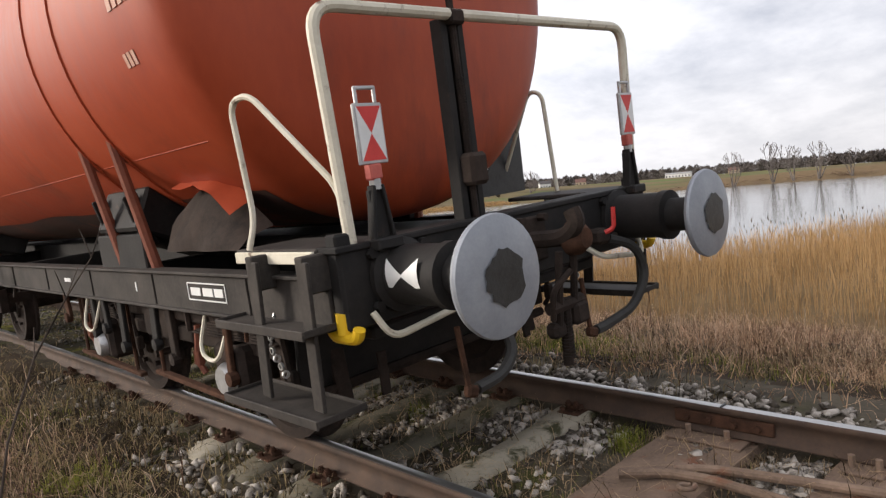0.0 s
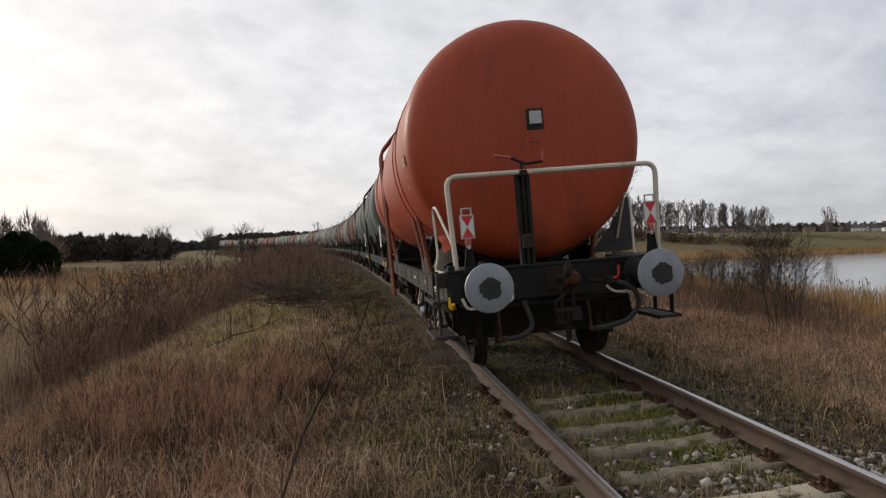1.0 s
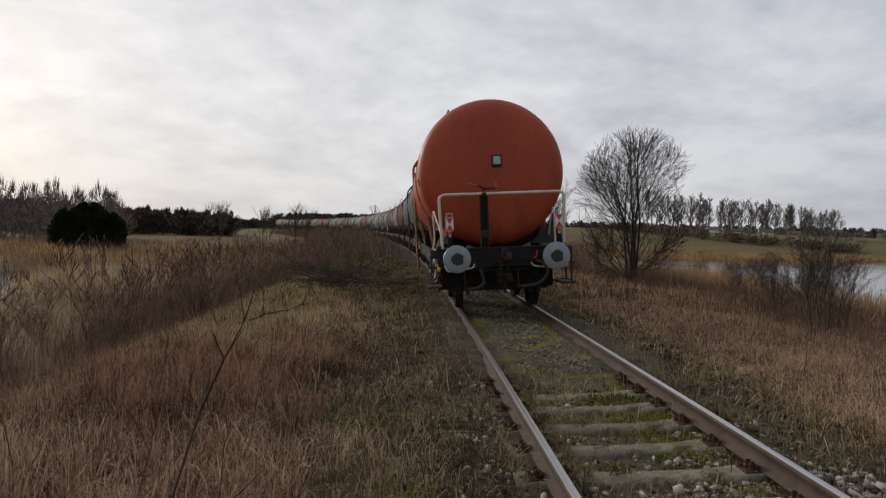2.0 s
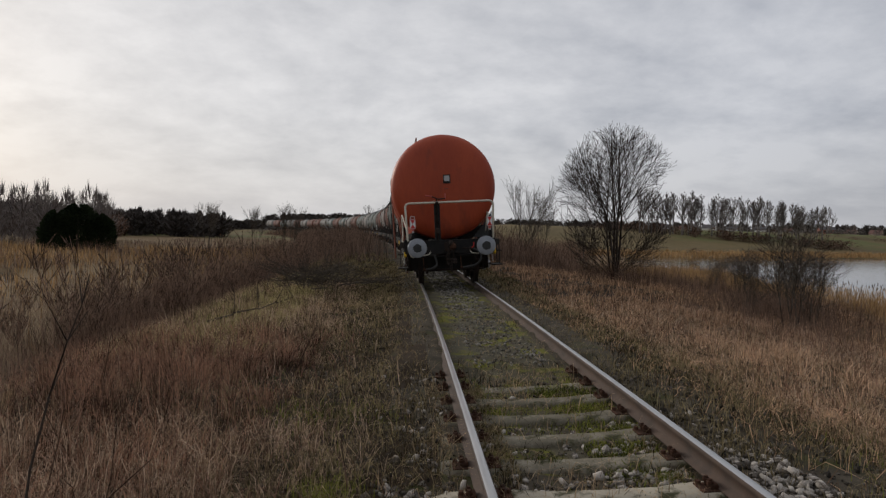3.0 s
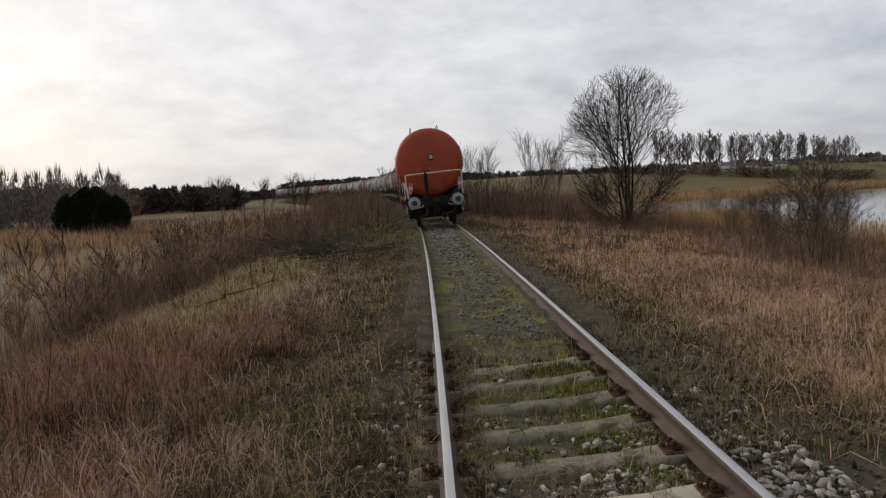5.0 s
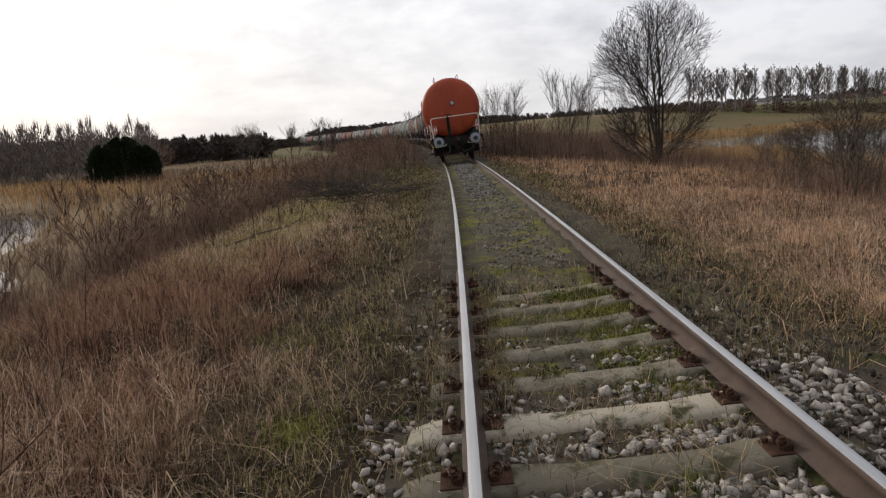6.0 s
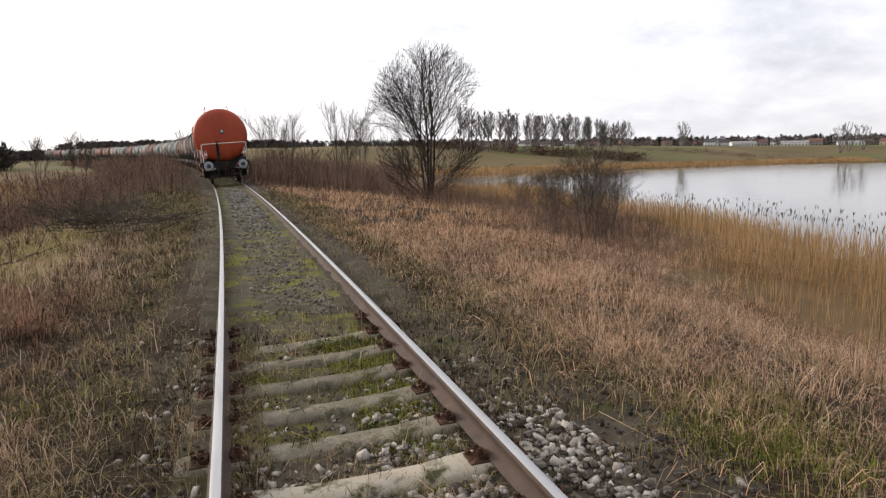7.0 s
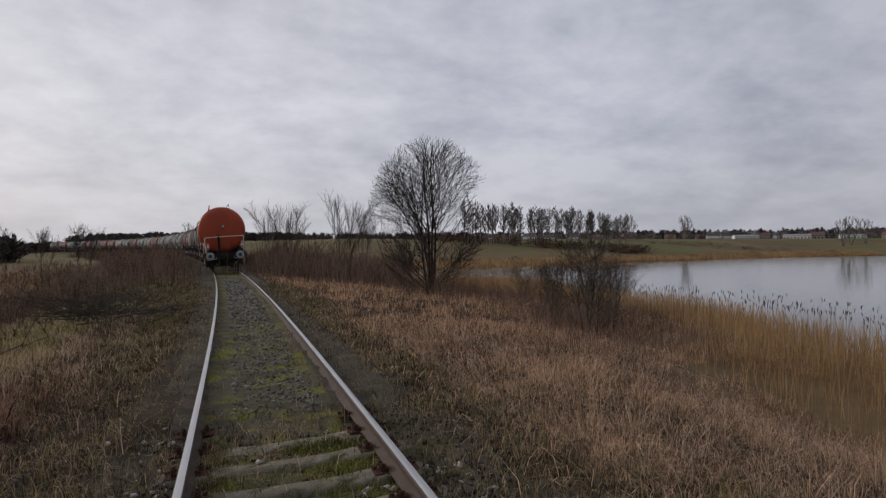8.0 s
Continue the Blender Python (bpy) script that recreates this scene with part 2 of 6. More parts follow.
M_TAN = mat("dry_orange_grass", (0.13, 0.072, 0.04), (0.76, 0.49, 0.30), 0.9, scale=1.2, fine=6, bump=0.0, per="island", transl=0.25, spec=0.08)
M_GREEN = mat("short_green_grass", (0.04, 0.05, 0.01), (0.27, 0.28, 0.055), 0.9, scale=0.8, fine=8, bump=0.0, per="island", transl=0.3, spec=0.08)
M_MOSSGRASS = mat("yellow_green_grass", (0.17, 0.14, 0.055), (0.60, 0.50, 0.25), 0.9, scale=0.5, fine=6, bump=0.0, per="island", transl=0.25, spec=0.08)
M_REED = mat("dry_reed", (0.25, 0.148, 0.063), (0.50, 0.325, 0.16), 0.9, scale=0.25, fine=5, bump=0.0, per="island", transl=0.3, spec=0.08)
M_BIRCH = mat("pale_birch_twigs", (0.12, 0.10, 0.09), (0.25, 0.215, 0.195), 0.95, scale=2, fine=30, bump=0.0, per="island", spec=0.08)
M_STRAW = mat("pale_straw", (0.16, 0.10, 0.065), (0.64, 0.47, 0.33), 0.9, scale=2.0, fine=8, bump=0.0, per="island", transl=0.2, spec=0.08)
M_PINKSTALK = mat("reddish_stalks", (0.08, 0.04, 0.028), (0.38, 0.215, 0.15), 0.9, scale=2.0, fine=8, bump=0.0, per="island", spec=0.08)
M_DULL = mat("dull_olive_grass", (0.03, 0.023, 0.012), (0.31, 0.245, 0.13), 0.9, scale=1.6, fine=8, bump=0.0, per="island", transl=0.2, spec=0.08)
M_GRAVEL = mat("grey_gravel", (0.075, 0.068, 0.058), (0.27, 0.25, 0.22), 0.95, scale=9, fine=70, bump=0.5, per="island", spec=0.08)
M_SEED = mat("reed_seed_heads", (0.07, 0.055, 0.043), (0.16, 0.125, 0.095), 0.95, scale=2, fine=30, bump=0.0, per="island", spec=0.08)
M_PINE = mat("dark_conifer", (0.012, 0.020, 0.010), (0.035, 0.05, 0.022), 0.95, scale=0.6, fine=8, bump=0.0, per="island", spec=0.08)
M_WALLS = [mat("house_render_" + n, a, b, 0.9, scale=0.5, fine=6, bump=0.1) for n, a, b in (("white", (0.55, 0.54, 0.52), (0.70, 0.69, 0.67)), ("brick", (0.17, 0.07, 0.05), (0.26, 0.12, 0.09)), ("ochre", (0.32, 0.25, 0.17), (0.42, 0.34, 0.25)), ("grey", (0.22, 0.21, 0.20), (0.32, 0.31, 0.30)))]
# roof reds dulled to brownish grey: distance haze is put into the colour
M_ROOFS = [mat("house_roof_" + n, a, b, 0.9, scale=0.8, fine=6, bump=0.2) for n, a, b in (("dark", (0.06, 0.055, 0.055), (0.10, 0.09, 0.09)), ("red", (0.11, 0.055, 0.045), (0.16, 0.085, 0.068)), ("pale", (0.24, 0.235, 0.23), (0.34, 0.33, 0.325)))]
M_PANE = mat("window_glass", (0.02, 0.024, 0.028), (0.035, 0.04, 0.045), 0.08, scale=2, fine=10, bump=0.0)


def water_mat():
    m = mat("still_lake_water", (0.018, 0.020, 0.018), (0.030, 0.032, 0.028), 0.05, scale=0.3, fine=2, bump=0.0, spec=0.5)
    nt = m.node_tree
    n, b, co = nt.nodes.new("ShaderNodeTexNoise"), nt.nodes.new("ShaderNodeBump"), nt.nodes.new("ShaderNodeTexCoord")
    n.inputs["Scale"].default_value, n.inputs["Detail"].default_value = 1.4, 4
    b.inputs["Strength"].default_value, b.inputs["Distance"].default_value = 0.05, 0.03
    nt.links.new(co.outputs["Object"], n.inputs["Vector"]); nt.links.new(n.outputs["Fac"], b.inputs["Height"])
    nt.links.new(b.outputs[0], nt.nodes["Principled BSDF"].inputs["Normal"])
    return m


M_WATER = water_mat()

# ---------------------------------------------------------------- the line of the track
CANT = radians(3.0)
_s = np.arange(-60, 620, 1.0)
_k = np.where(_s < -4, 0.0, np.where(_s < 60, 1 / 937, np.where(_s < 85, 1 / 1150, 1 / 640)))
_th = np.cumsum(_k) - np.interp(0, _s, np.cumsum(_k)) + 4 / 937
_cx = np.cumsum(-np.sin(_th)); _cy = np.cumsum(np.cos(_th))
_cx -= np.interp(0, _s, _cx) + 16 / 1874; _cy -= np.interp(0, _s, _cy)


def centre(s):
    return np.interp(s, _s, _cx), np.interp(s, _s, _cy), np.interp(s, _s, _th)


def on_track(s, u, h):
    """The place u to the right of the track's centre and h over its rails, square to the canted track."""
    x, y, th = centre(s)
    r = u * math.cos(CANT) - h * math.sin(CANT)
    return x + r * np.cos(th), y + r * np.sin(th), u * math.sin(CANT) + h * math.cos(CANT) + 0 * x


def lateral(x, y):
    """Distance to the right of the track for places of the ground plan."""
    s = np.interp(y, _cy, _s)
    cx, _, th = centre(s)
    return (x - cx) * np.cos(th), s


def wobble(x, y, f, seed=0.0):
    return (np.sin(x * f * 1.3 + seed + 1.7 * np.sin(y * f * 0.7 + seed)) + np.sin(y * f * 1.1 - seed * 2 + 1.3 * np.sin(x * f * 0.9))) * 0.5


LAKE = -1.8


def smooth(a, b, v):
    t = np.clip((v - a) / (b - a), 0, 1)
    return t * t * (3 - 2 * t)


def far_shore(x):
    """Where the lake's far shore runs: it draws back towards the east."""
    return 98 + 0.40 * (np.clip(x, -20, 190) - 38)


def lake_mask(x, y, u):
    near = 18 + np.clip(8 - y, 0, 16) * 1.7 + np.clip(y - 20, 0, 90) * 0.22 + 1.2 * wobble(x, y, 0.3, 2)
    far = far_shore(x) + 2.5 * wobble(x, y, 0.05, 1)
    right = smooth(near - 1.5, near + 1.5, u) * (1 - smooth(far - 3, far + 3, y)) * smooth(-90, -80, y) * (1 - smooth(190, 200, x + 6 * wobble(x, y, 0.03, 4)))
    left = smooth(-0.7, 0.7, -14.0 - 0.50 * (y - 12.7) - x + 0.8 * wobble(x, y, 0.35, 5)) * (1 - smooth(52, 56, -x)) * smooth(9, 12, y) * (1 - smooth(35, 38, y + 2 * wobble(x, y, 0.15, 1)))
    return np.maximum(right, left)


_pu = np.array([-900, -300, -120, -60, -12.5, -9.2, -7.3, -6.2, -5.2, -2.4, -1.7, -1.35, -0.95, -0.70, 0.70, 0.95, 1.35, 1.75, 2.6, 4.4, 5.6, 8.0, 10.5, 20, 60, 120])
_pz = np.array([14, 4.0, -0.6, -1.4, -1.62, -1.6, -1.2, -0.78, -0.40, -0.29, -0.26, -0.222, -0.212, -0.248, -0.176, -0.112, -0.085, -0.12, -0.23, -0.42, -0.75, -1.45, -1.62, -1.65, -1.6, -1.6])


def bank_edge(s):
    return 6.0 + 6.5 * smooth(1.0, 17.0, s) - 4.8 * smooth(19.0, 30.0, s)


def ground(x, y):
    """Height of the ground."""
    x, y = np.asarray(x, float), np.asarray(y, float)
    u, s = lateral(x, y)
    # the eastern bank widens into a terrace further along
    ub = bank_edge(s)
    k = 3.4 / (ub - 2.6)
    ue = np.where(u < 2.6, u, np.where(u < ub + 4, 2.6 + (u - 2.6) * k, 2.6 + (ub + 1.4) * k + (u - ub - 4)))
    z = np.interp(ue, _pu, _pz)
    z = z + 0.05 * wobble(x, y, 1.1) * smooth(1.7, 3.5, np.abs(u)) + 0.012 * wobble(x, y, 7.0, 4)
    z = z + 0.045 * np.exp(-((u + 0.56) / 0.16) ** 2) * (0.6 + 0.5 * wobble(x, y, 2.3, 3)) * smooth(-4.5, -2.5, s)
    z = z - 0.05 * smooth(-1.6, -2.6, s) * smooth(0.88, 0.96, -u) * (1 - smooth(1.4, 1.7, -u))
    # meadow and village rise behind the lake
    dd = y - far_shore(x)
    z = z + (5.0 * smooth(0, 75, dd) + 1.6 * smooth(60, 450, dd)) * smooth(6, 40, u) + 2.5 * smooth(196, 270, x) * (1 - smooth(0, 75, dd))
    z = z + smooth(140, 380, y) * smooth(4, 60, -u) * 0.8
    m = lake_mask(x, y, u)
    return z * (1 - m) + np.minimum(z, -2.5) * m


# ---------------------------------------------------------------- mesh helpers


def np_mesh(name, v, quads=None, tris=None, mats=(), index=None, flat=True):
    me = bpy.data.meshes.new(name)
    v = np.asarray(v, np.float32)
    q = np.zeros((0, 4), int) if quads is None else np.asarray(quads, int)
    t = np.zeros((0, 3), int) if tris is None else np.asarray(tris, int)
    me.vertices.add(len(v)); me.vertices.foreach_set("co", v.ravel())
    me.loops.add(q.size + t.size); me.loops.foreach_set("vertex_index", np.r_[q.ravel(), t.ravel()].astype(np.int32))
    me.polygons.add(len(q) + len(t))
    me.polygons.foreach_set("loop_start", np.r_[np.arange(len(q)) * 4, q.size + np.arange(len(t)) * 3].astype(np.int32))
    for m in mats:
        me.materials.append(m)
    if index is not None:
        me.polygons.foreach_set("material_index", np.asarray(index, np.int32))
    me.update(calc_edges=True)
    if not flat:
        me.polygons.foreach_set("use_smooth", np.ones(len(q) + len(t), bool))
    return me


def box(bm, c, size, rot=(0, 0, 0), bevel=0.006):
    m = pose(*c, *rot)
    r = bmesh.ops.create_cube(bm, size=1.0, matrix=m @ Matrix.Diagonal((*size, 1)))
    if bevel:
        ed = list({e for v in r["verts"] for e in v.link_edges})
        bmesh.ops.bevel(bm, geom=ed, offset=min(bevel, min(size) * 0.3), segments=1, affect="EDGES", profile=0.5)


def ring(bm, p, d, r, seg, up=None):
    d = d.normalized()
    a = d.cross(up or (Vector((0, 0, 1)) if abs(d.z) < 0.9 else Vector((1, 0, 0)))).normalized()
    b = d.cross(a)
    return [bm.verts.new(p + a * (r * math.cos(6.28318 * i / seg)) + b * (r * math.sin(6.28318 * i / seg))) for i in range(seg)]


def tube(bm, pts, r, seg=8, caps=True):
    """A round bar along the points; r: one radius or one for each point."""
    pts = [Vector(p) for p in pts]
    rs = r if isinstance(r, (list, tuple)) else [r] * len(pts)
    rings = []
    a = None
    for i, p in enumerate(pts):
        d = (pts[min(i + 1, len(pts) - 1)] - pts[max(i - 1, 0)]).normalized()
        if a is None:
            a = d.cross(Vector((0, 0, 1)) if abs(d.z) < 0.9 else Vector((1, 0, 0))).normalized()
        a = (a - d * a.dot(d)).normalized()
        b = d.cross(a)
        rings.append([bm.verts.new(p + a * (rs[i] * math.cos(6.28318 * k / seg)) + b * (rs[i] * math.sin(6.28318 * k / seg))) for k in range(seg)])
    for q, w in zip(rings, rings[1:]):
        for k in range(seg):
            bm.faces.new((q[k], q[(k + 1) % seg], w[(k + 1) % seg], w[k]))
    if caps:
        bm.faces.new(rings[0][::-1]); bm.faces.new(rings[-1])


def bend(pts, r=0.06, n=4):
    """Rounds the corners of a polyline."""
    pts = [Vector(p) for p in pts]
    out = [pts[0]]
    for a, b, c in zip(pts, pts[1:], pts[2:]):
        p, q = b + (a - b).normalized() * min(r, (a - b).length * 0.45), b + (c - b).normalized() * min(r, (c - b).length * 0.45)
        for i in range(n + 1):
            t = i / n
            out.append(p * (1 - t) ** 2 + b * (2 * t * (1 - t)) + q * t * t)
    return out + [pts[-1]]


def lathe(bm, prof, origin=(0, 0, 0), axis="y", seg=32):
    """Turns rows of (radius, along) round an axis through origin."""
    o = Vector(origin)
    rings = []
    for r, h in prof:
        row = []
        for k in range(seg):
            c, s = math.cos(6.28318531 * k / seg) * max(r, 1e-4), math.sin(6.28318531 * k / seg) * max(r, 1e-4)
            row.append(bm.verts.new(o + Vector({"y": (c, h, s), "x": (h, c, s), "z": (c, s, h)}[axis])))
        rings.append(row)
    for q, w in zip(rings, rings[1:]):
        for k in range(seg):
            bm.faces.new((q[k], q[(k + 1) % seg], w[(k + 1) % seg], w[k]))


def part(name, bm, material, parent=None, label="", m=None, smooth_angle=35):
    """Links a bmesh as one mesh object under a thing or a part."""
    bmesh.ops.recalc_face_normals(bm, faces=bm.faces)
    me = bpy.data.meshes.new(name)
    bm.to_mesh(me); bm.free()
    me.materials.append(material)
    if smooth_angle:
        me.polygons.foreach_set("use_smooth", np.ones(len(me.polygons), bool))
        me.set_sharp_from_angle(angle=radians(smooth_angle))
    ob = new(name, me)
    if parent is not None:
        ob.parent = parent
    if m is not None:
        ob.matrix_basis = m
    return tagged(ob, label)


def B():
    return bmesh.new()

# ---------------------------------------------------------------- ground and water


def stretch_axis(lo, hi, a, b, step, grow=1.16):
    near = list(np.arange(a, b + step * 0.5, step))
    out, d, v = [], step, near[-1]
    while v < hi:
        d *= grow; v += d; out.append(v)
    pre, d, v = [], step, near[0]
    while v > lo:
        d *= grow; v -= d; pre.append(v)
    return np.array(pre[::-1] + near + out)


def build_ground():
    xs, ys = stretch_axis(-3500, 3500, -12, 12, 0.2, 1.09), stretch_axis(-900, 4500, -10, 16, 0.2, 1.06)
    X, Y = np.meshgrid(xs, ys)
    u, s = lateral(X, Y)
    Z = ground(X, Y)
    Z = Z + 0.065 * smooth(0.9, 2.2, s) * (1 - smooth(1.25, 1.6, np.abs(u)))
    n, k = len(xs), len(ys)
    i = np.arange((k - 1) * (n - 1)); r, c = i // (n - 1), i % (n - 1)
    q = np.stack([r * n + c, r * n + c + 1, (r + 1) * n + c + 1, (r + 1) * n + c], 1)
    uc, yc = u[:-1, :-1].ravel(), Y[:-1, :-1].ravel()
    idx = np.where((uc + 0.3 * wobble(X, Y, 1.7, 2)[:-1, :-1].ravel() > -1.3) & (uc + 0.3 * wobble(X, Y, 1.9, 5)[:-1, :-1].ravel() < np.where(yc < 6, 1.8, 1.2)), 0, np.where((uc > -9) & (uc < 7), 1, np.where(((yc < 106) & (uc > 0)) | ((yc < 150) & (uc < 0)), 2, 3)))
    sc = s[:-1, :-1].ravel()
    idx = np.where((np.abs(uc + 0.15) < 0.75) & (sc > -2.2), 4, idx)
    me = np_mesh("ground", np.stack([X, Y, Z], -1).reshape(-1, 3), q, None, (M_BED, M_SOIL, M_MARSH, M_FIELD, M_MOSS), idx, flat=False)
    tagged(new("ground", me), "railway embankment with dry verges between lake and marsh", "ground", kind="structure")


build_ground()


def sheet(name, x0, x1, y0, y1, z, label):
    me = np_mesh(name, [(x0, y0, z), (x1, y0, z), (x1, y1, z), (x0, y1, z)], [(0, 1, 2, 3)], None, (M_WATER,))
    return tagged(new(name, me), label, "water", kind="structure")


sheet("water_lake", 9, 590, -92, 128, LAKE, "still grey lake mirroring the overcast sky")
sheet("water_pond", -60, -11.2, 7, 43, LAKE, "small dark pond beside the embankment")

# ---------------------------------------------------------------- track
track = tagged(new("track"), "single canted railway line with worn rails on concrete sleepers", "railway track", kind="structure")


def build_rail(side):
    prof = [(-0.0625, -0.150), (0.0625, -0.150), (0.0625, -0.140), (0.012, -0.122), (0.009, -0.046), (0.034, -0.034), (0.035, -0.010), (0.027, -0.001), (-0.027, -0.001), (-0.035, -0.010), (-0.034, -0.034), (-0.009, -0.046), (-0.012, -0.122), (-0.0625, -0.140)]
    ss = np.r_[np.arange(-28, 60, 1.0), np.arange(60, 480, 6.0)]
    n = len(prof)
    V = np.concatenate([np.stack(on_track(ss, side * 0.753 + a, b), -1)[:, None] for a, b in prof], 1).reshape(-1, 3)
    q, idx = [], []
    for i in range(len(ss) - 1):
        for k in range(n):
            q.append((i * n + k, i * n + (k + 1) % n, (i + 1) * n + (k + 1) % n, (i + 1) * n + k))
            idx.append(1 if k == 7 else 0)
    ob = new("rail", np_mesh("rail", V, q, None, (M_RAIL, M_RAILTOP), idx))
    ob.parent = track
    tagged(ob, "rusty rail with a bright polished running surface")


build_rail(-1)
build_rail(1)


def track_pose(s, u=0.0, h=0.0, turn=0.0):
    x, y, z = on_track(s, u, h)
    th = float(centre(s)[2])
    return pose(x, y, z, 0, 0, math.degrees(th)) @ pose(0, 0, 0, 0, -math.degrees(CANT), 0) @ pose(0, 0, 0, 0, 0, turn)


def sleeper_mesh():
    us = [-1.14, -1.11, -0.98, -0.92, -0.62, -0.50, -0.34, 0.0, 0.34, 0.50, 0.62, 0.92, 0.98, 1.11, 1.14]
    zs = [-0.07, -0.03, 0.0, 0.004, 0.004, -0.002, -0.012, -0.014, -0.012, -0.002, 0.004, 0.004, 0.0, -0.03, -0.07]
    ws = [0.10, 0.125, 0.135, 0.135, 0.135, 0.13, 0.115, 0.11, 0.115, 0.13, 0.135, 0.135, 0.135, 0.125, 0.10]
    v, q = [], []
    for a, z, w in zip(us, zs, ws):
        v += [(a, -w - 0.02, z - 0.16), (a, -w, z - 0.022), (a, -w + 0.018, z), (a, w - 0.018, z), (a, w, z - 0.022), (a, w + 0.02, z - 0.16)]
    for i in range(len(us) - 1):
        for k in range(5):
            q.append((i * 6 + k, i * 6 + k + 1, i * 6 + 7 + k, i * 6 + 6 + k))
    return np_mesh("sleeper", v, q, None, (M_CONC,))


def fastening_mesh():
    bm = B()
    box(bm, (0, 0, 0.008), (0.34, 0.16, 0.016), bevel=0.003)
    for s in (-1, 1):
        box(bm, (s * 0.085, 0, 0.03), (0.05, 0.11, 0.03), (0, s * 12, 0), 0.004)
        for t in (-1, 1):
            tube(bm, [(s * 0.105, t * 0.03, 0.02), (s * 0.105, t * 0.03, 0.075)], 0.014, 6)
            tube(bm, [(s * 0.105, t * 0.03, 0.045), (s * 0.105, t * 0.03, 0.062)], 0.022, 6)
        tube(bm, [(s * 0.15, 0.05, 0.015), (s * 0.15, 0.05, 0.04)], 0.018, 6)
    me = bpy.data.meshes.new("fastening")
    bm.to_mesh(me); bm.free(); me.materials.append(M_PLATE)
    return me


# ---------------------------------------------------------------- wagons
LEAN = radians(0.75)   # the bodies lean a little further into the curve than the rails
LW = 12.4          # over the buffers
XT, ZT, RT = -0.05, 2.65, 1.43   # tank's axis and radius


def tank_profile(l):
    end = [(0.0, 1.165), (0.4, 1.172), (0.8, 1.195), (1.1, 1.23), (1.22, 1.26), (1.30, 1.30), (1.375, 1.365), (1.41, 1.44), (RT, 1.56)]
    return end + [(RT, l * f) for f in (0.25, 0.4, 0.5, 0.6, 0.75)] + [(r, l - y) for r, y in end[::-1]]


def wheelset(parent, y, seg=28):
    bm = B()
    tube(bm, [(-1.02, 0, 0), (1.02, 0, 0)], 0.075, 10)
    for s in (-1, 1):
        lathe(bm, [(0.08, s * 0.83), (0.15, s * 0.83), (0.16, s * 0.80), (0.37, s * 0.775), (0.39, s * 0.82), (0.455, s * 0.82), (0.46, s * 0.72), (0.495, s * 0.705), (0.495, s * 0.675), (0.39, s * 0.68), (0.36, s * 0.73), (0.16, s * 0.735), (0.15, s * 0.70), (0.08, s * 0.70)], axis="x", seg=seg)
        for k in range(6 if seg > 20 else 0):
            a = k * 1.0472
            tube(bm, [(s * 0.80, 0.26 * math.cos(a), 0.26 * math.sin(a)), (s * 0.835, 0.26 * math.cos(a), 0.26 * math.sin(a))], 0.02, 6)
    return part("wheelset", bm, M_GRIME, parent, "brake-dust covered steel wheels on their axle", pose(0, 0, 0, 0, math.degrees(LEAN), 0) @ pose(0, y, 0.46))


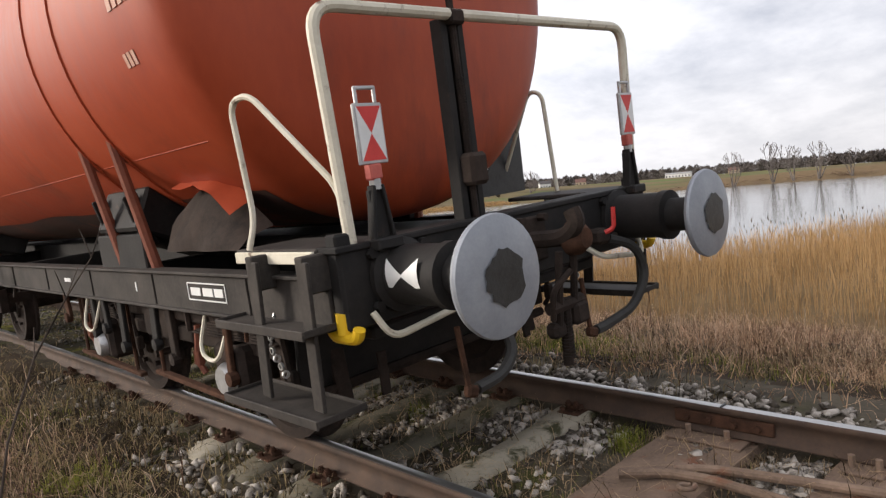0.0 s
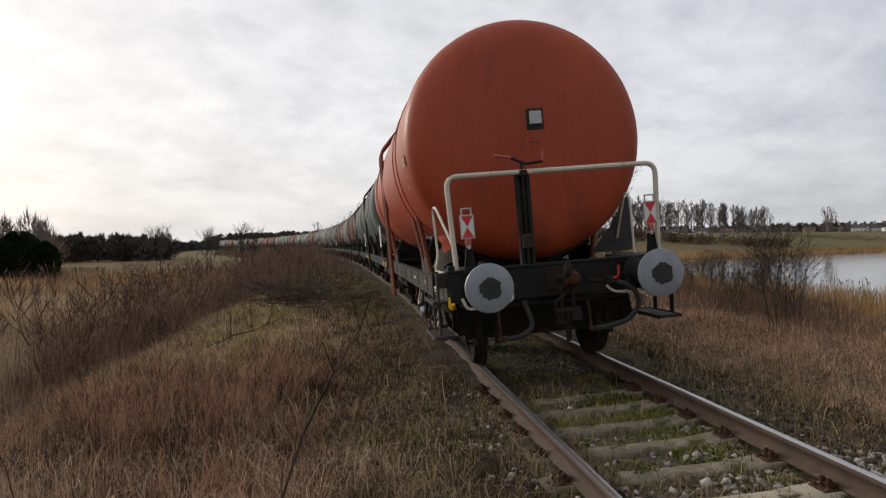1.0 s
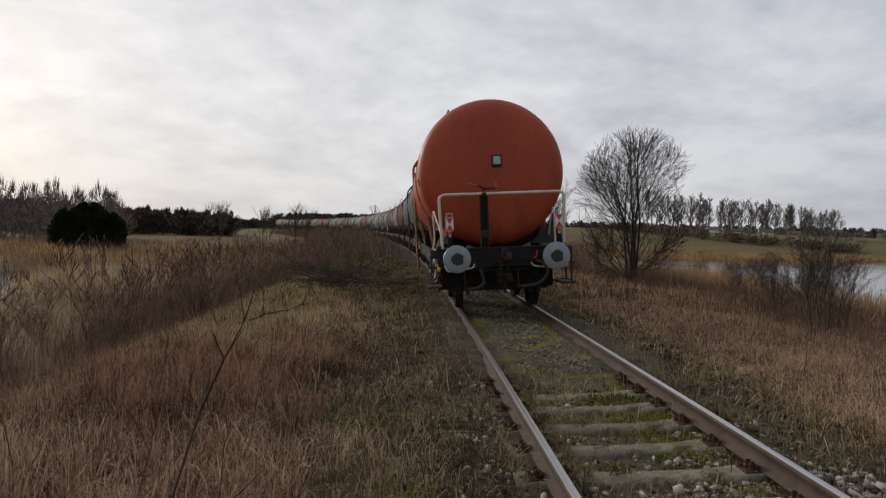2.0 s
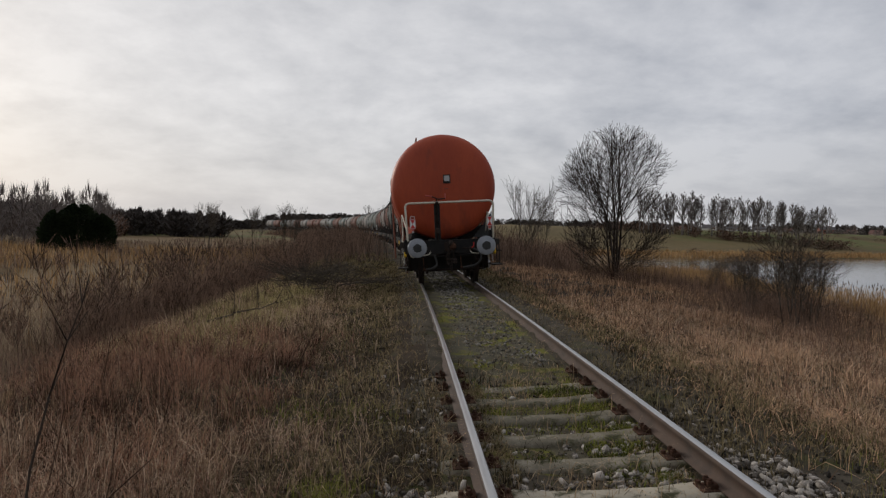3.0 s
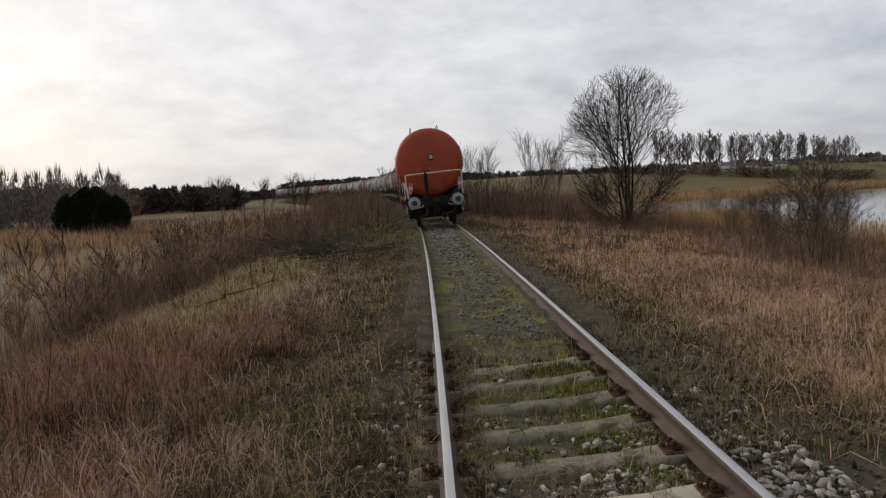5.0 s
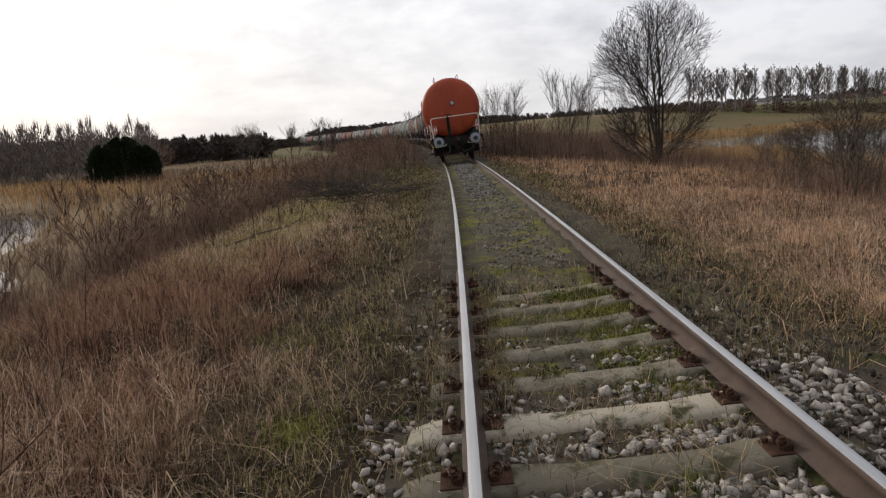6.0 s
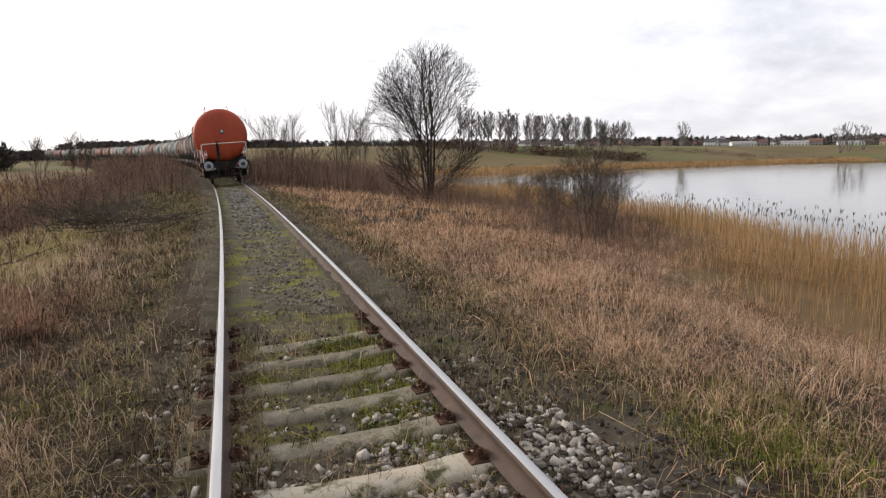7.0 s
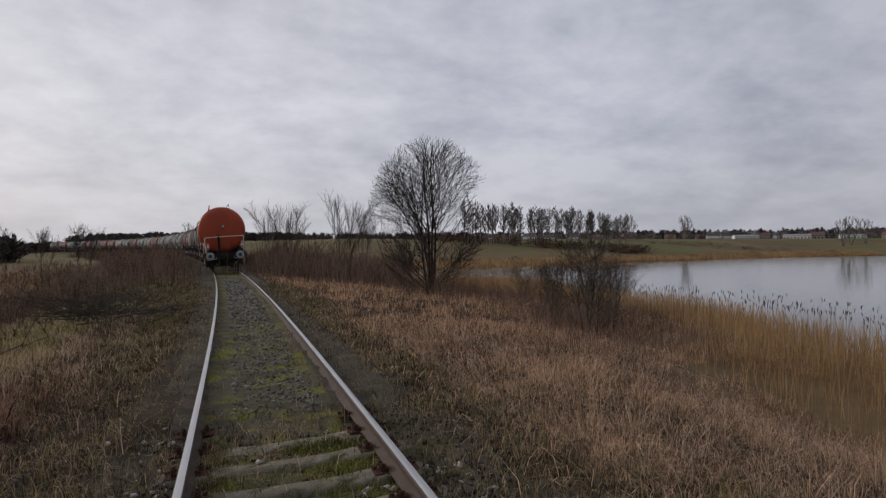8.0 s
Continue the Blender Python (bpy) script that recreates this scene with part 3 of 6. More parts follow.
def bogie(parent, y, fine):
    bm = B()
    for s in (-1, 1):
        box(bm, (s * 1.02, y, 0.64), (0.10, 3.0, 0.10), bevel=0.01)
        box(bm, (s * 1.02, y, 0.80), (0.12, 1.5, 0.16), bevel=0.02)
        box(bm, (s * 1.02, y - 0.9, 0.73), (0.11, 0.5, 0.10), (10, 0, 0), 0.02)
        box(bm, (s * 1.02, y + 0.9, 0.73), (0.11, 0.5, 0.10), (-10, 0, 0), 0.02)
        for e in (-1.5, 1.5):
            box(bm, (s * 1.02, y + e, 0.58), (0.10, 0.06, 0.28), bevel=0.01)
    box(bm, (0, y, 0.70), (2.2, 0.5, 0.22), bevel=0.02)
    box(bm, (0, y - 1.48, 0.60), (2.1, 0.08, 0.12), bevel=0.01)
    box(bm, (0, y + 1.48, 0.60), (2.1, 0.08, 0.12), bevel=0.01)
    b = part("bogie_frame", bm, M_GRIME, parent, "rusty black bogie frame caked in brake dust", pose(0, 0, 0, 0, math.degrees(LEAN), 0))
    if not fine:
        return
    for s in (-1, 1):
        for e in (-1.05, 1.05):
            bm = B()
            lathe(bm, [(0.0, 0.0), (0.075, 0.0), (0.095, 0.03), (0.10, 0.12), (0.12, 0.14), (0.12, 0.22)], (s * 1.19, y + e, 0.48), "x", 16) if s < 0 else lathe(bm, [(0.0, 0.0), (0.09, 0.0), (0.115, -0.03), (0.12, -0.12), (0.15, -0.14), (0.15, -0.22)], (s * 1.21, y + e, 0.48), "x", 16)
            ax = part("axle_cover", bm, M_STEEL, parent, "bare steel axle box cover")
            bm = B()
            box(bm, (s * 1.04, y + e, 0.52), (0.2, 0.34, 0.3), bevel=0.03)
            part("axle_box", bm, M_GRIME, ax)
            bm = B()
            for i in range(6):
                box(bm, (s * 1.06, y + e, 0.70 + i * 0.017), (0.09, 0.95 - 0.11 * i if i else 1.0, 0.014), bevel=0.003)
            box(bm, (s * 1.06, y + e, 0.745), (0.11, 0.12, 0.15), bevel=0.01)
            part("leaf_spring", bm, M_GRIME, parent)
            for q in (-0.5, 0.5):
                bm = B()
                tube(bm, [(s * 1.06, y + e + q, 0.73), (s * 1.07, y + e + q * 1.12, 0.5), (s * 1.05, y + e + q * 1.02, 0.42)], 0.02, 6)
                box(bm, (s * 1.06, y + e + q * 1.1, 0.52), (0.05, 0.06, 0.1), bevel=0.01)
                part("spring_hanger", bm, M_RUSTPIPE if q > 0 else M_GRIME, parent)
            bm = B()
            tube(bm, bend([(s * 1.13, y + e + 0.14, 0.92), (s * 1.2, y + e + 0.2, 0.62), (s * 1.2, y + e - 0.02, 0.58), (s * 1.13, y + e - 0.16, 0.9)], 0.1), 0.012, 6)
            part("earthing_cable", bm, M_CREAM, parent)
    for e in (-0.55, 0.55, -1.6, 1.6):
        bm = B()
        for s in (-1, 1):
            box(bm, (s * 0.78, y + e, 0.46), (0.09, 0.06, 0.32), (6 if e > 0 else -6, 0, 0), 0.01)
        tube(bm, [(-0.95, y + e, 0.40), (0.95, y + e, 0.40)], 0.03, 6)
        part("brake_beam", bm, M_GRIME, parent)


def buffer(parent, x, y, face, fine):
    """A side buffer whose plate is at y; face: -1 at the rear end, 1 at the front."""
    f = -face
    bm = B()
    lathe(bm, [(0.02, f * 0.62), (0.165, f * 0.62), (0.165, f * 0.585), (0.132, f * 0.57), (0.132, f * 0.30), (0.142, f * 0.295), (0.142, f * 0.25), (0.095, f * 0.245), (0.095, f * 0.12), (0.10, f * 0.10), (0.03, f * 0.10)], (x, y, 1.05), seg=24 if fine else 12)
    if fine:
        box(bm, (x, y + f * 0.63, 1.05), (0.36, 0.03, 0.30), bevel=0.01)
        for a in (-1, 1):
            for c in (-1, 1):
                tube(bm, [(x + a * 0.145, y + f * 0.63, 1.05 + c * 0.115), (x + a * 0.145, y + f * 0.585, 1.05 + c * 0.115)], 0.024, 6)
    case = part("buffer_casing", bm, M_FRAME, parent, "grimy black buffer casing")
    bm = B()
    lathe(bm, [(0.0, f * -0.004), (0.10, 0.0), (0.2, f * 0.012), (0.238, f * 0.022), (0.243, f * 0.035), (0.236, f * 0.052), (0.1, f * 0.11), (0.05, f * 0.115)], (x, y, 1.05), seg=40 if fine else 18)
    pl = part("buffer_plate", bm, M_BUFFER, parent, "round grey buffer plate with a black grease patch")
    if fine:
        bm = B()
        rng = random.Random(int(x * 100))
        c = bm.verts.new((x + 0.005, y - f * 0.0085, 1.045))
        n = 28
        rim = [bm.verts.new((x + 0.005 + r * math.cos(6.2832 * k / n), y - f * 0.0085 + f * 0.2 * r * r, 1.045 + 1.05 * r * math.sin(6.2832 * k / n))) for k in range(n) for r in [0.108 + rng.uniform(-0.014, 0.014)]]
        for k in range(n):
            bm.faces.new((c, rim[k], rim[(k + 1) % n]))
        part("grease_patch", bm, M_GREASE_SHADE, pl, "black grease worn into the plate")
    return case


def tail_sign(parent, x, y):
    bm = B()
    for k in range(2):
        box(bm, (x + (-0.04 + 0.08 * k), y, 1.32), (0.016, 0.05, 0.26), (0, 8 - 16 * k, 0), 0.004)
    box(bm, (x, y + 0.01, 1.31), (0.08, 0.03, 0.24), bevel=0.004)
    box(bm, (x, y, 1.20), (0.14, 0.12, 0.05), bevel=0.008)
    base = part("sign_bracket", bm, M_FRAME, parent, "dark steel lamp bracket")
    bm = B()
    box(bm, (x, y, 1.505), (0.065, 0.05, 0.07), bevel=0.008)
    part("socket", bm, M_REDMETAL, base, "faded red socket")
    bm = B()
    tube(bm, [(x, y, 1.43), (x, y, 1.475)], 0.026, 8)
    part("pin", bm, M_STEEL, base)
    bm = B()
    box(bm, (x, y - 0.01, 1.665), (0.15, 0.02, 0.255), bevel=0.004)
    for a in (-1, 1):
        box(bm, (x + a * 0.05, y - 0.01, 1.825), (0.016, 0.016, 0.07), bevel=0.004)
    box(bm, (x, y - 0.01, 1.856), (0.116, 0.016, 0.016), bevel=0.004)
    plate = part("sign_plate", bm, M_STEEL, base, "grey metal sign holder with a grip")
    y2 = y - 0.024
    w, h, z = 0.064, 0.113, 1.665
    for nm, mt, tris in (("white_field", M_WHITE, [((-w, h), (0, 0), (-w, -h)), ((w, h), (w, -h), (0, 0))]), ("red_triangle", M_RED, [((-w, h), (w, h), (0, 0))]), ("red_triangle", M_RED, [((-w, -h), (0, 0), (w, -h))])):
        bm = B()
        for t in tris:
            a = [bm.verts.new((x + p, y2, z + q)) for p, q in t]
            b = [bm.verts.new((x + p, y2 + 0.005, z + q)) for p, q in t]
            bm.faces.new(a); bm.faces.new(b[::-1])
            for k in range(3):
                bm.faces.new((a[k], b[k], b[(k + 1) % 3], a[(k + 1) % 3]))
        part(nm, bm, mt, plate, smooth_angle=0)


def make_wagon(name, paint, label, fine=False, bands=((2.72, 0), (3.28, 0)), band_paint=None):
    w = tagged(new(name), label, "tank wagon", "wagons of the train")
    bp = band_paint or paint
    bm = B()
    lathe(bm, tank_profile(LW), (XT, 0, ZT), seg=72 if fine else 40)
    tank = part("tank", bm, paint, w, "", smooth_angle=50)
    for y, _ in bands:
        for yy in (y, LW - y):
            bm = B()
            lathe(bm, [(RT - 0.01, yy - 0.035), (RT + 0.012, yy - 0.035), (RT + 0.012, yy + 0.035), (RT - 0.01, yy + 0.035)], (XT, 0, ZT), seg=72 if fine else 40)
            part("tank_strap", bm, bp, w, "raised steel strap round the tank")
            for s in (-1, 1):
                bm = B()
                tube(bm, [(s * 1.385, yy, ZT - 0.25), (s * 1.255, yy, 1.92), (s * 1.12, yy - 0.02, 1.09)], [0.026, 0.034, 0.036], 8)
                part("strap_rod", bm, M_RUSTPIPE if paint is M_ORANGE else M_FRAME, w, "tension rod of the strap")
    for s in (-1, 1):
        bm = B()
        box(bm, (s * 1.19, LW / 2, 0.98), (0.02, LW - 1.4, 0.21), bevel=0.004)
        box(bm, (s * 1.165, LW / 2, 1.09), (0.12, LW - 1.4, 0.018), bevel=0.004)
        box(bm, (s * 1.165, LW / 2, 0.872), (0.12, LW - 1.4, 0.018), bevel=0.004)
        for k in range(9):
            box(bm, (s * 1.185, 1.4 + k * (LW - 2.8) / 8, 0.98), (0.05, 0.012, 0.19), bevel=0.003)
        part("sole_bar", bm, M_SOLE, w, "dusty grey steel side sill")
    for y, f in ((0.66, -1), (LW - 0.66, 1)):
        bm = B()
        box(bm, (0, y, 1.03), (2.36, 0.09, 0.34), bevel=0.01)
        box(bm, (0, y - 0.02 * f, 1.205), (2.40, 0.16, 0.03), bevel=0.006)
        part("headstock", bm, M_FRAME, w, "black end beam")
        for x in (-0.875, 0.875):
            buffer(w, x, 0.0 if f < 0 else LW, f, fine and f < 0)
    bm = B()
    box(bm, (0, LW / 2, 1.02), (0.5, LW - 1.4, 0.28), bevel=0.01)
    part("centre_sill", bm, M_FRAME, w)
    for y in (1.0, 3.2, LW / 2, LW - 3.2, LW - 1.0):
        bm = B()
        box(bm, (0, y, 1.0), (2.3, 0.16, 0.18), bevel=0.01)
        part("cross_beam", bm, M_FRAME, w)
    for y in (3.2, LW - 3.2):
        for s in (-1, 1):
            bm = B()
            box(bm, (s * 0.78, y, 1.34), (0.72, 0.75, 0.30), (0, s * -24, 0), 0.02)
            box(bm, (s * 1.12, y, 1.20), (0.08, 0.85, 0.24), bevel=0.01)
            for e in (-0.3, 0.3):
                box(bm, (s * 1.10, y + e, 1.40), (0.10, 0.03, 0.36), (0, s * 14, 0), 0.006)
            part("tank_saddle", bm, M_FRAME, w, "dark steel cradle under the tank")
    for y in (2.95, LW - 2.95):
        bogie(w, y, fine and y < 5)
    sets = [wheelset(w, y, 28 if fine else 12) for y in (1.9, 4.0, LW - 4.0, LW - 1.9)]
    # ladder and top walkway
    rail = M_RUSTPIPE if paint is M_ORANGE else M_FRAME
    for s in (-1, 1):
        for y in (6.45, 6.95):
            bm = B()
            tube(bm, bend([(s * 1.42, y, 0.55), (s * 1.47, y, 3.25), (s * 0.62, y - (0.25 if s < 0 else 0), 4.18)], 0.12), 0.03, 8)
            part("ladder_rail", bm, rail, w)
        for k in range(9):
            bm = B()
            tube(bm, [(s * 1.43, 6.45, 0.75 + k * 0.29), (s * 1.43, 6.95, 0.75 + k * 0.29)], 0.014, 6)
            part("rung", bm, rail, w)
    bm = B()
    for s in (-1, 1):
        box(bm, (s * 0.42, LW / 2, 4.07), (0.36, 3.4, 0.03), bevel=0.005)
        tube(bm, bend([(s * 0.62, LW / 2 - 1.7, 4.05), (s * 0.62, LW / 2 - 1.7, 4.4), (s * 0.62, LW / 2 + 1.7, 4.4), (s * 0.62, LW / 2 + 1.7, 4.05)], 0.1), 0.018, 6)
    part("walkway", bm, rail, w, "narrow steel walkway on top of the tank")
    bm = B()
    lathe(bm, [(0.30, 3.95), (0.30, 4.16), (0.34, 4.17), (0.34, 4.21), (0.1, 4.27), (0.0, 4.27)], (0, LW / 2, 0), "z", 24)
    part("filling_hatch", bm, paint, w)
    return w, tank, sets


def rear_end_details(w):
    """All that hangs on the last wagon's tail: rails, signs, brake column, steps, hoses, coupling."""
    bm = B()
    tube(bm, bend([(-1.09, 0.64, 1.20), (-1.13, 0.64, 2.20), (1.18, 0.64, 2.205), (1.14, 0.64, 1.20)], 0.13, 6), 0.028, 10)
    part("end_handrail", bm, M_CREAM, w, "cream tubular end rail with chipped paint")
    for s in (-1, 1):
        bm = B()
        if s > 0:
            tube(bm, bend([(1.12, 1.22, 1.22), (1.12, 1.26, 1.90), (1.10, 1.36, 1.93), (1.08, 1.62, 1.42), (1.08, 1.74, 1.22)], 0.08, 5), 0.015, 8)
        else:
            tube(bm, bend([(s * 1.24, 1.24, 1.22), (s * 1.20, 1.22, 1.36), (s * 1.22, 1.24, 1.90), (s * 1.21, 1.08, 1.92), (s * 1.10, 0.66, 1.46), (s * 1.08, 0.66, 1.22)], 0.08, 5), 0.015, 8)
        part("grab_rail", bm, M_CREAM, w, "cream looped grab rail")
        bm = B()
        box(bm, (s * 1.14, 0.66, 1.10), (0.09, 0.08, 0.34), bevel=0.01)
        part("corner_post", bm, M_FRAME, w)
        # platform with a pale front edge
        bm = B()
        box(bm, (s * 1.02, 1.08, 1.205), (0.38, 0.70, 0.025), bevel=0.006)
        pf = part("platform", bm, M_SOLE, w, "sheet steel corner platform")
        bm = B()
        box(bm, (s * 1.218, 1.08, 1.18), (0.018, 0.68, 0.055), bevel=0.004)
        part("edge_strip", bm, M_CREAM, pf, "cream painted platform edge")
        # shunter's steps
        bm = B()
        for y in (0.72, 1.14):
            box(bm, (s * 1.30, y, 0.86), (0.02, 0.075, 0.64), (3 if y < 1 else 5, 0, 0), 0.004)
            box(bm, (s * 1.24, y, 1.12), (0.14, 0.06, 0.16), bevel=0.006)
        st = part("step_hanger", bm, M_SOLE, w, "flat steel step hangers")
        for z, y0, y1, x0, x1 in ((0.88, 0.68, 1.46, 1.12, 1.36), (0.51, 0.66, 1.48, 1.12, 1.37)):
            bm = B()
            box(bm, (s * (x0 + x1) / 2, (y0 + y1) / 2, z), (x1 - x0, y1 - y0, 0.018), bevel=0.004)
            box(bm, (s * x1, (y0 + y1) / 2, z + 0.004), (0.012, y1 - y0, 0.042), bevel=0.004)
            box(bm, (s * x0, (y0 + y1) / 2, z + 0.004), (0.012, y1 - y0, 0.042), bevel=0.004)
            for yy in (y0, y1):
                box(bm, (s * (x0 + x1) / 2, yy, z + 0.010), (x1 - x0, 0.012, 0.03), bevel=0.003)
            part("step", bm, M_SOLE, st, "worn steel footstep")
        # rope hook
        bm = B()
        tube(bm, [(s * 1.17, 0.66, 0.94), (s * 1.17, 0.66, 0.85)], 0.034, 10)
        tube(bm, bend([(s * 1.17, 0.76, 0.875), (s * 1.17, 0.74, 0.83), (s * 1.17, 0.58, 0.83), (s * 1.17, 0.56, 0.875)], 0.04), 0.027, 10)
        part("rope_hook", bm, M_YELLOW, w, "bright yellow painted rope hook")
        bm = B()
        tube(bm, bend([(s * 1.06, 0.60, 0.92), (s * 1.02, 0.54, 0.80), (s * 0.55, 0.52, 0.86), (s * 0.52, 0.60, 0.92)], 0.07), 0.016, 8)
        part("coupler_grip", bm, M_CREAM, w, "cream bent grip bar under the buffer")
    for x in (-0.95, 1.06):
        tail_sign(w, x, 0.60)
    # brake column
    bm = B()
    for a in (-1, 1):
        box(bm, (-0.30 + a * 0.055, 0.70, 1.69), (0.045, 0.08, 1.0), bevel=0.006)
    box(bm, (-0.30, 0.735, 1.69), (0.14, 0.012, 1.0), bevel=0.003)
    col = part("brake_column", bm, M_FRAME, w, "black channel steel brake column")
    bm = B()
    tube(bm, [(-0.30, 0.66, 1.2), (-0.30, 0.66, 2.30)], 0.018, 8)
    for k in range(26):
        tube(bm, [(-0.30, 0.66, 1.55 + k * 0.014), (-0.30, 0.66, 1.557 + k * 0.014)], 0.024, 8)
    box(bm, (-0.30, 0.64, 1.46), (0.12, 0.12, 0.16), bevel=0.02)
    box(bm, (-0.30, 0.655, 2.19), (0.10, 0.09, 0.07), bevel=0.012)
    part("spindle", bm, M_GRIME, col, "greasy brake spindle with gear housing")
    bm = B()
    tube(bm, bend([(-0.08, 0.60, 2.30), (-0.26, 0.64, 2.285), (-0.31, 0.66, 2.31), (-0.42, 0.64, 2.36)], 0.03), 0.016, 8)
    part("crank", bm, M_FRAME, col, "brake crank")
    for pts in ([(-0.42, 0.64, 2.36), (-0.60, 0.62, 2.39)], [(-0.08, 0.60, 2.30), (-0.08, 0.59, 2.43)]):
        bm = B()
        tube(bm, pts, 0.017, 8)
        part("crank_grip", bm, M_REDMETAL, col, "faded red crank grip")
    # marker box on the tank's end
    bm = B()
    box(bm, (0.025, 1.135, 2.85), (0.14, 0.05, 0.15), bevel=0.008)
    mk = part("marker_box", bm, M_STEEL, w, "small square grey metal box on the tank end")
    bm = B()
    box(bm, (0.025, 1.163, 2.84), (0.20, 0.012, 0.24), bevel=0.004)
    part("backing", bm, M_SOLE, mk)
    bm = B()
    box(bm, (0.0, 1.165, 2.58), (0.11, 0.012, 0.014), bevel=0.003)
    part("rating_bar", bm, M_BROWNTANK, w)
    # draw hook, screw coupling
    bm = B()
    box(bm, (0, 0.60, 1.05), (0.30, 0.03, 0.24), bevel=0.01)
    tube(bm, bend([(0, 0.62, 1.05), (0, 0.36, 1.06), (0, 0.27, 1.13), (0.0, 0.30, 1.2)], 0.06), 0.045, 8)
    for a in (-1, 1):
        tube(bm, [(a * 0.09, 0.58, 1.16), (a * 0.09, 0.53, 1.16)], 0.022, 6)
    hk = part("draw_hook", bm, M_GRIME, w, "forged steel draw hook")
    bm = B()
    lathe(bm, [(0.0, -0.07), (0.05, -0.065), (0.085, -0.02), (0.09, 0.03), (0.05, 0.07), (0.0, 0.075)], (0.055, 0.33, 1.05), "y", 16)
    part("hook_boss", bm, M_PLATE, hk, "brown rusty boss")
    bm = B()
    for a in (-1, 1):
        tube(bm, [(a * 0.06, 0.36, 1.0), (a * 0.065, 0.40, 0.62)], 0.02, 8)
    tube(bm, [(-0.13, 0.40, 0.72), (0.13, 0.40, 0.72)], 0.035, 8)
    tube(bm, [(0, 0.40, 0.75), (0, 0.42, 0.40)], 0.028, 8)
    for k in range(14):
        tube(bm, [(0, 0.41, 0.44 + 0.018 * k), (0, 0.41, 0.45 + 0.018 * k)], 0.034, 8)
    tube(bm, bend([(-0.11, 0.40, 0.66), (-0.14, 0.36, 0.82), (-0.02, 0.33, 0.9)], 0.05), 0.016, 8)
    box(bm, (0.09, 0.40, 0.66), (0.12, 0.09, 0.12), bevel=0.02)
    box(bm, (-0.07, 0.42, 0.60), (0.10, 0.08, 0.08), bevel=0.02)
    part("screw_coupling", bm, M_GRIME, hk, "hanging greasy screw coupling")
    # brake hoses
    for nm, pts, cock in (("right", [(0.60, 0.50, 0.96), (0.74, 0.42, 0.90), (0.80, 0.40, 0.72), (0.66, 0.42, 0.55), (0.40, 0.45, 0.50), (0.31, 0.45, 0.50)], 1), ("left", [(-0.42, 0.55, 0.84), (-0.38, 0.50, 0.70), (-0.36, 0.46, 0.58), (-0.48, 0.44, 0.49), (-0.66, 0.44, 0.48)], 0)):
        bm = B()
        tube(bm, bend(pts, 0.09), 0.028, 8)
        hs = part("brake_hose", bm, M_RUBBER, w, "black rubber air brake hose")
        bm = B()
        e = pts[-1]
        box(bm, (e[0] - 0.04, e[1], e[2]), (0.07, 0.05, 0.055), (0, 20, 0), 0.012)
        tube(bm, [(e[0] - 0.05, e[1], e[2]), (e[0] - 0.06, e[1] + 0.02, e[2] + 0.30)], 0.014, 6)
        part("hose_head", bm, M_PLATE, hs, "rusty hose coupling head")
        if cock:
            bm = B()
            box(bm, (0.56, 0.54, 0.98), (0.12, 0.10, 0.09), bevel=0.02)
            tube(bm, [(0.50, 0.62, 0.97), (0.30, 0.62, 1.0)], 0.022, 8)
            tube(bm, [(0.60, 0.55, 0.94), (0.95, 0.58, 0.98)], 0.014, 6)
            part("brake_cock", bm, M_GRIME, w)
            bm = B()
            tube(bm, bend([(0.56, 0.50, 1.0), (0.60, 0.46, 1.02), (0.61, 0.46, 1.14)], 0.03), 0.014, 6)
            part("cock_handle", bm, M_RED, w, "red cock handle")
    # shroud and brake gear below the end beam
    bm = B()
    box(bm, (-0.15, 1.35, 0.63), (1.75, 0.03, 0.42), (8, 0, 0), 0.01)
    box(bm, (-0.15, 1.0, 0.80), (1.7, 0.6, 0.06), bevel=0.01)
    part("underrun_plate", bm, M_FRAME, w, "dark sheet under the end beam")
    for s in (-1, 1):
        bm = B()
        box(bm, (s * 0.60, 1.20, 0.44), (0.06, 0.02, 0.24), bevel=0.004)
        part("rail_guard", bm, M_GRIME, w)
    # splash plates beside the tank: black colour stands in for shade and a hollow
    for s in (-1, 1):
        bm = B()
        v = [bm.verts.new(p) for p in ((s * 1.26, 1.62, 1.24), (s * 0.72, 1.62, 1.24), (s * 1.0, 1.62, 1.55), (s * 1.27, 1.62, 1.96))]
        q = [bm.verts.new((a.co.x, a.co.y + 0.012, a.co.z)) for a in v]
        bm.faces.new(v); bm.faces.new(q[::-1])
        for k in range(4):
            bm.faces.new((v[k], q[k], q[(k + 1) % 4], v[(k + 1) % 4]))
        if s > 0:
            part("splash_plate", bm, M_GREASE_SHADE, w, "splash plate with its shade put into the black colour")
        else:
            bm.free()
            bm = B()
            grid = []
            for a in range(15):
                y = 1.58 + a * 0.065
                top = 1.30 + 0.30 * math.sin(min(1.0, a / 9) * 1.5708) - 0.012 * max(0, a - 9) ** 1.3
                grid.append([bm.verts.new((-1.13 + 0.22 * (k / 6) ** 1.6 + 0.012 * math.sin(a * 0.9 + k * 1.3), y, 1.20 + (top - 1.20) * k / 6)) for k in range(7)])
            for a, b in zip(grid, grid[1:]):
                for k in range(6):
                    bm.faces.new((a[k], a[k + 1], b[k + 1], b[k]))
            sp = part("splash_plate", bm, M_GRIME, w, "dented black sheet standing in for the dark hollow beside the tank")
            bm = B()
            rows = []
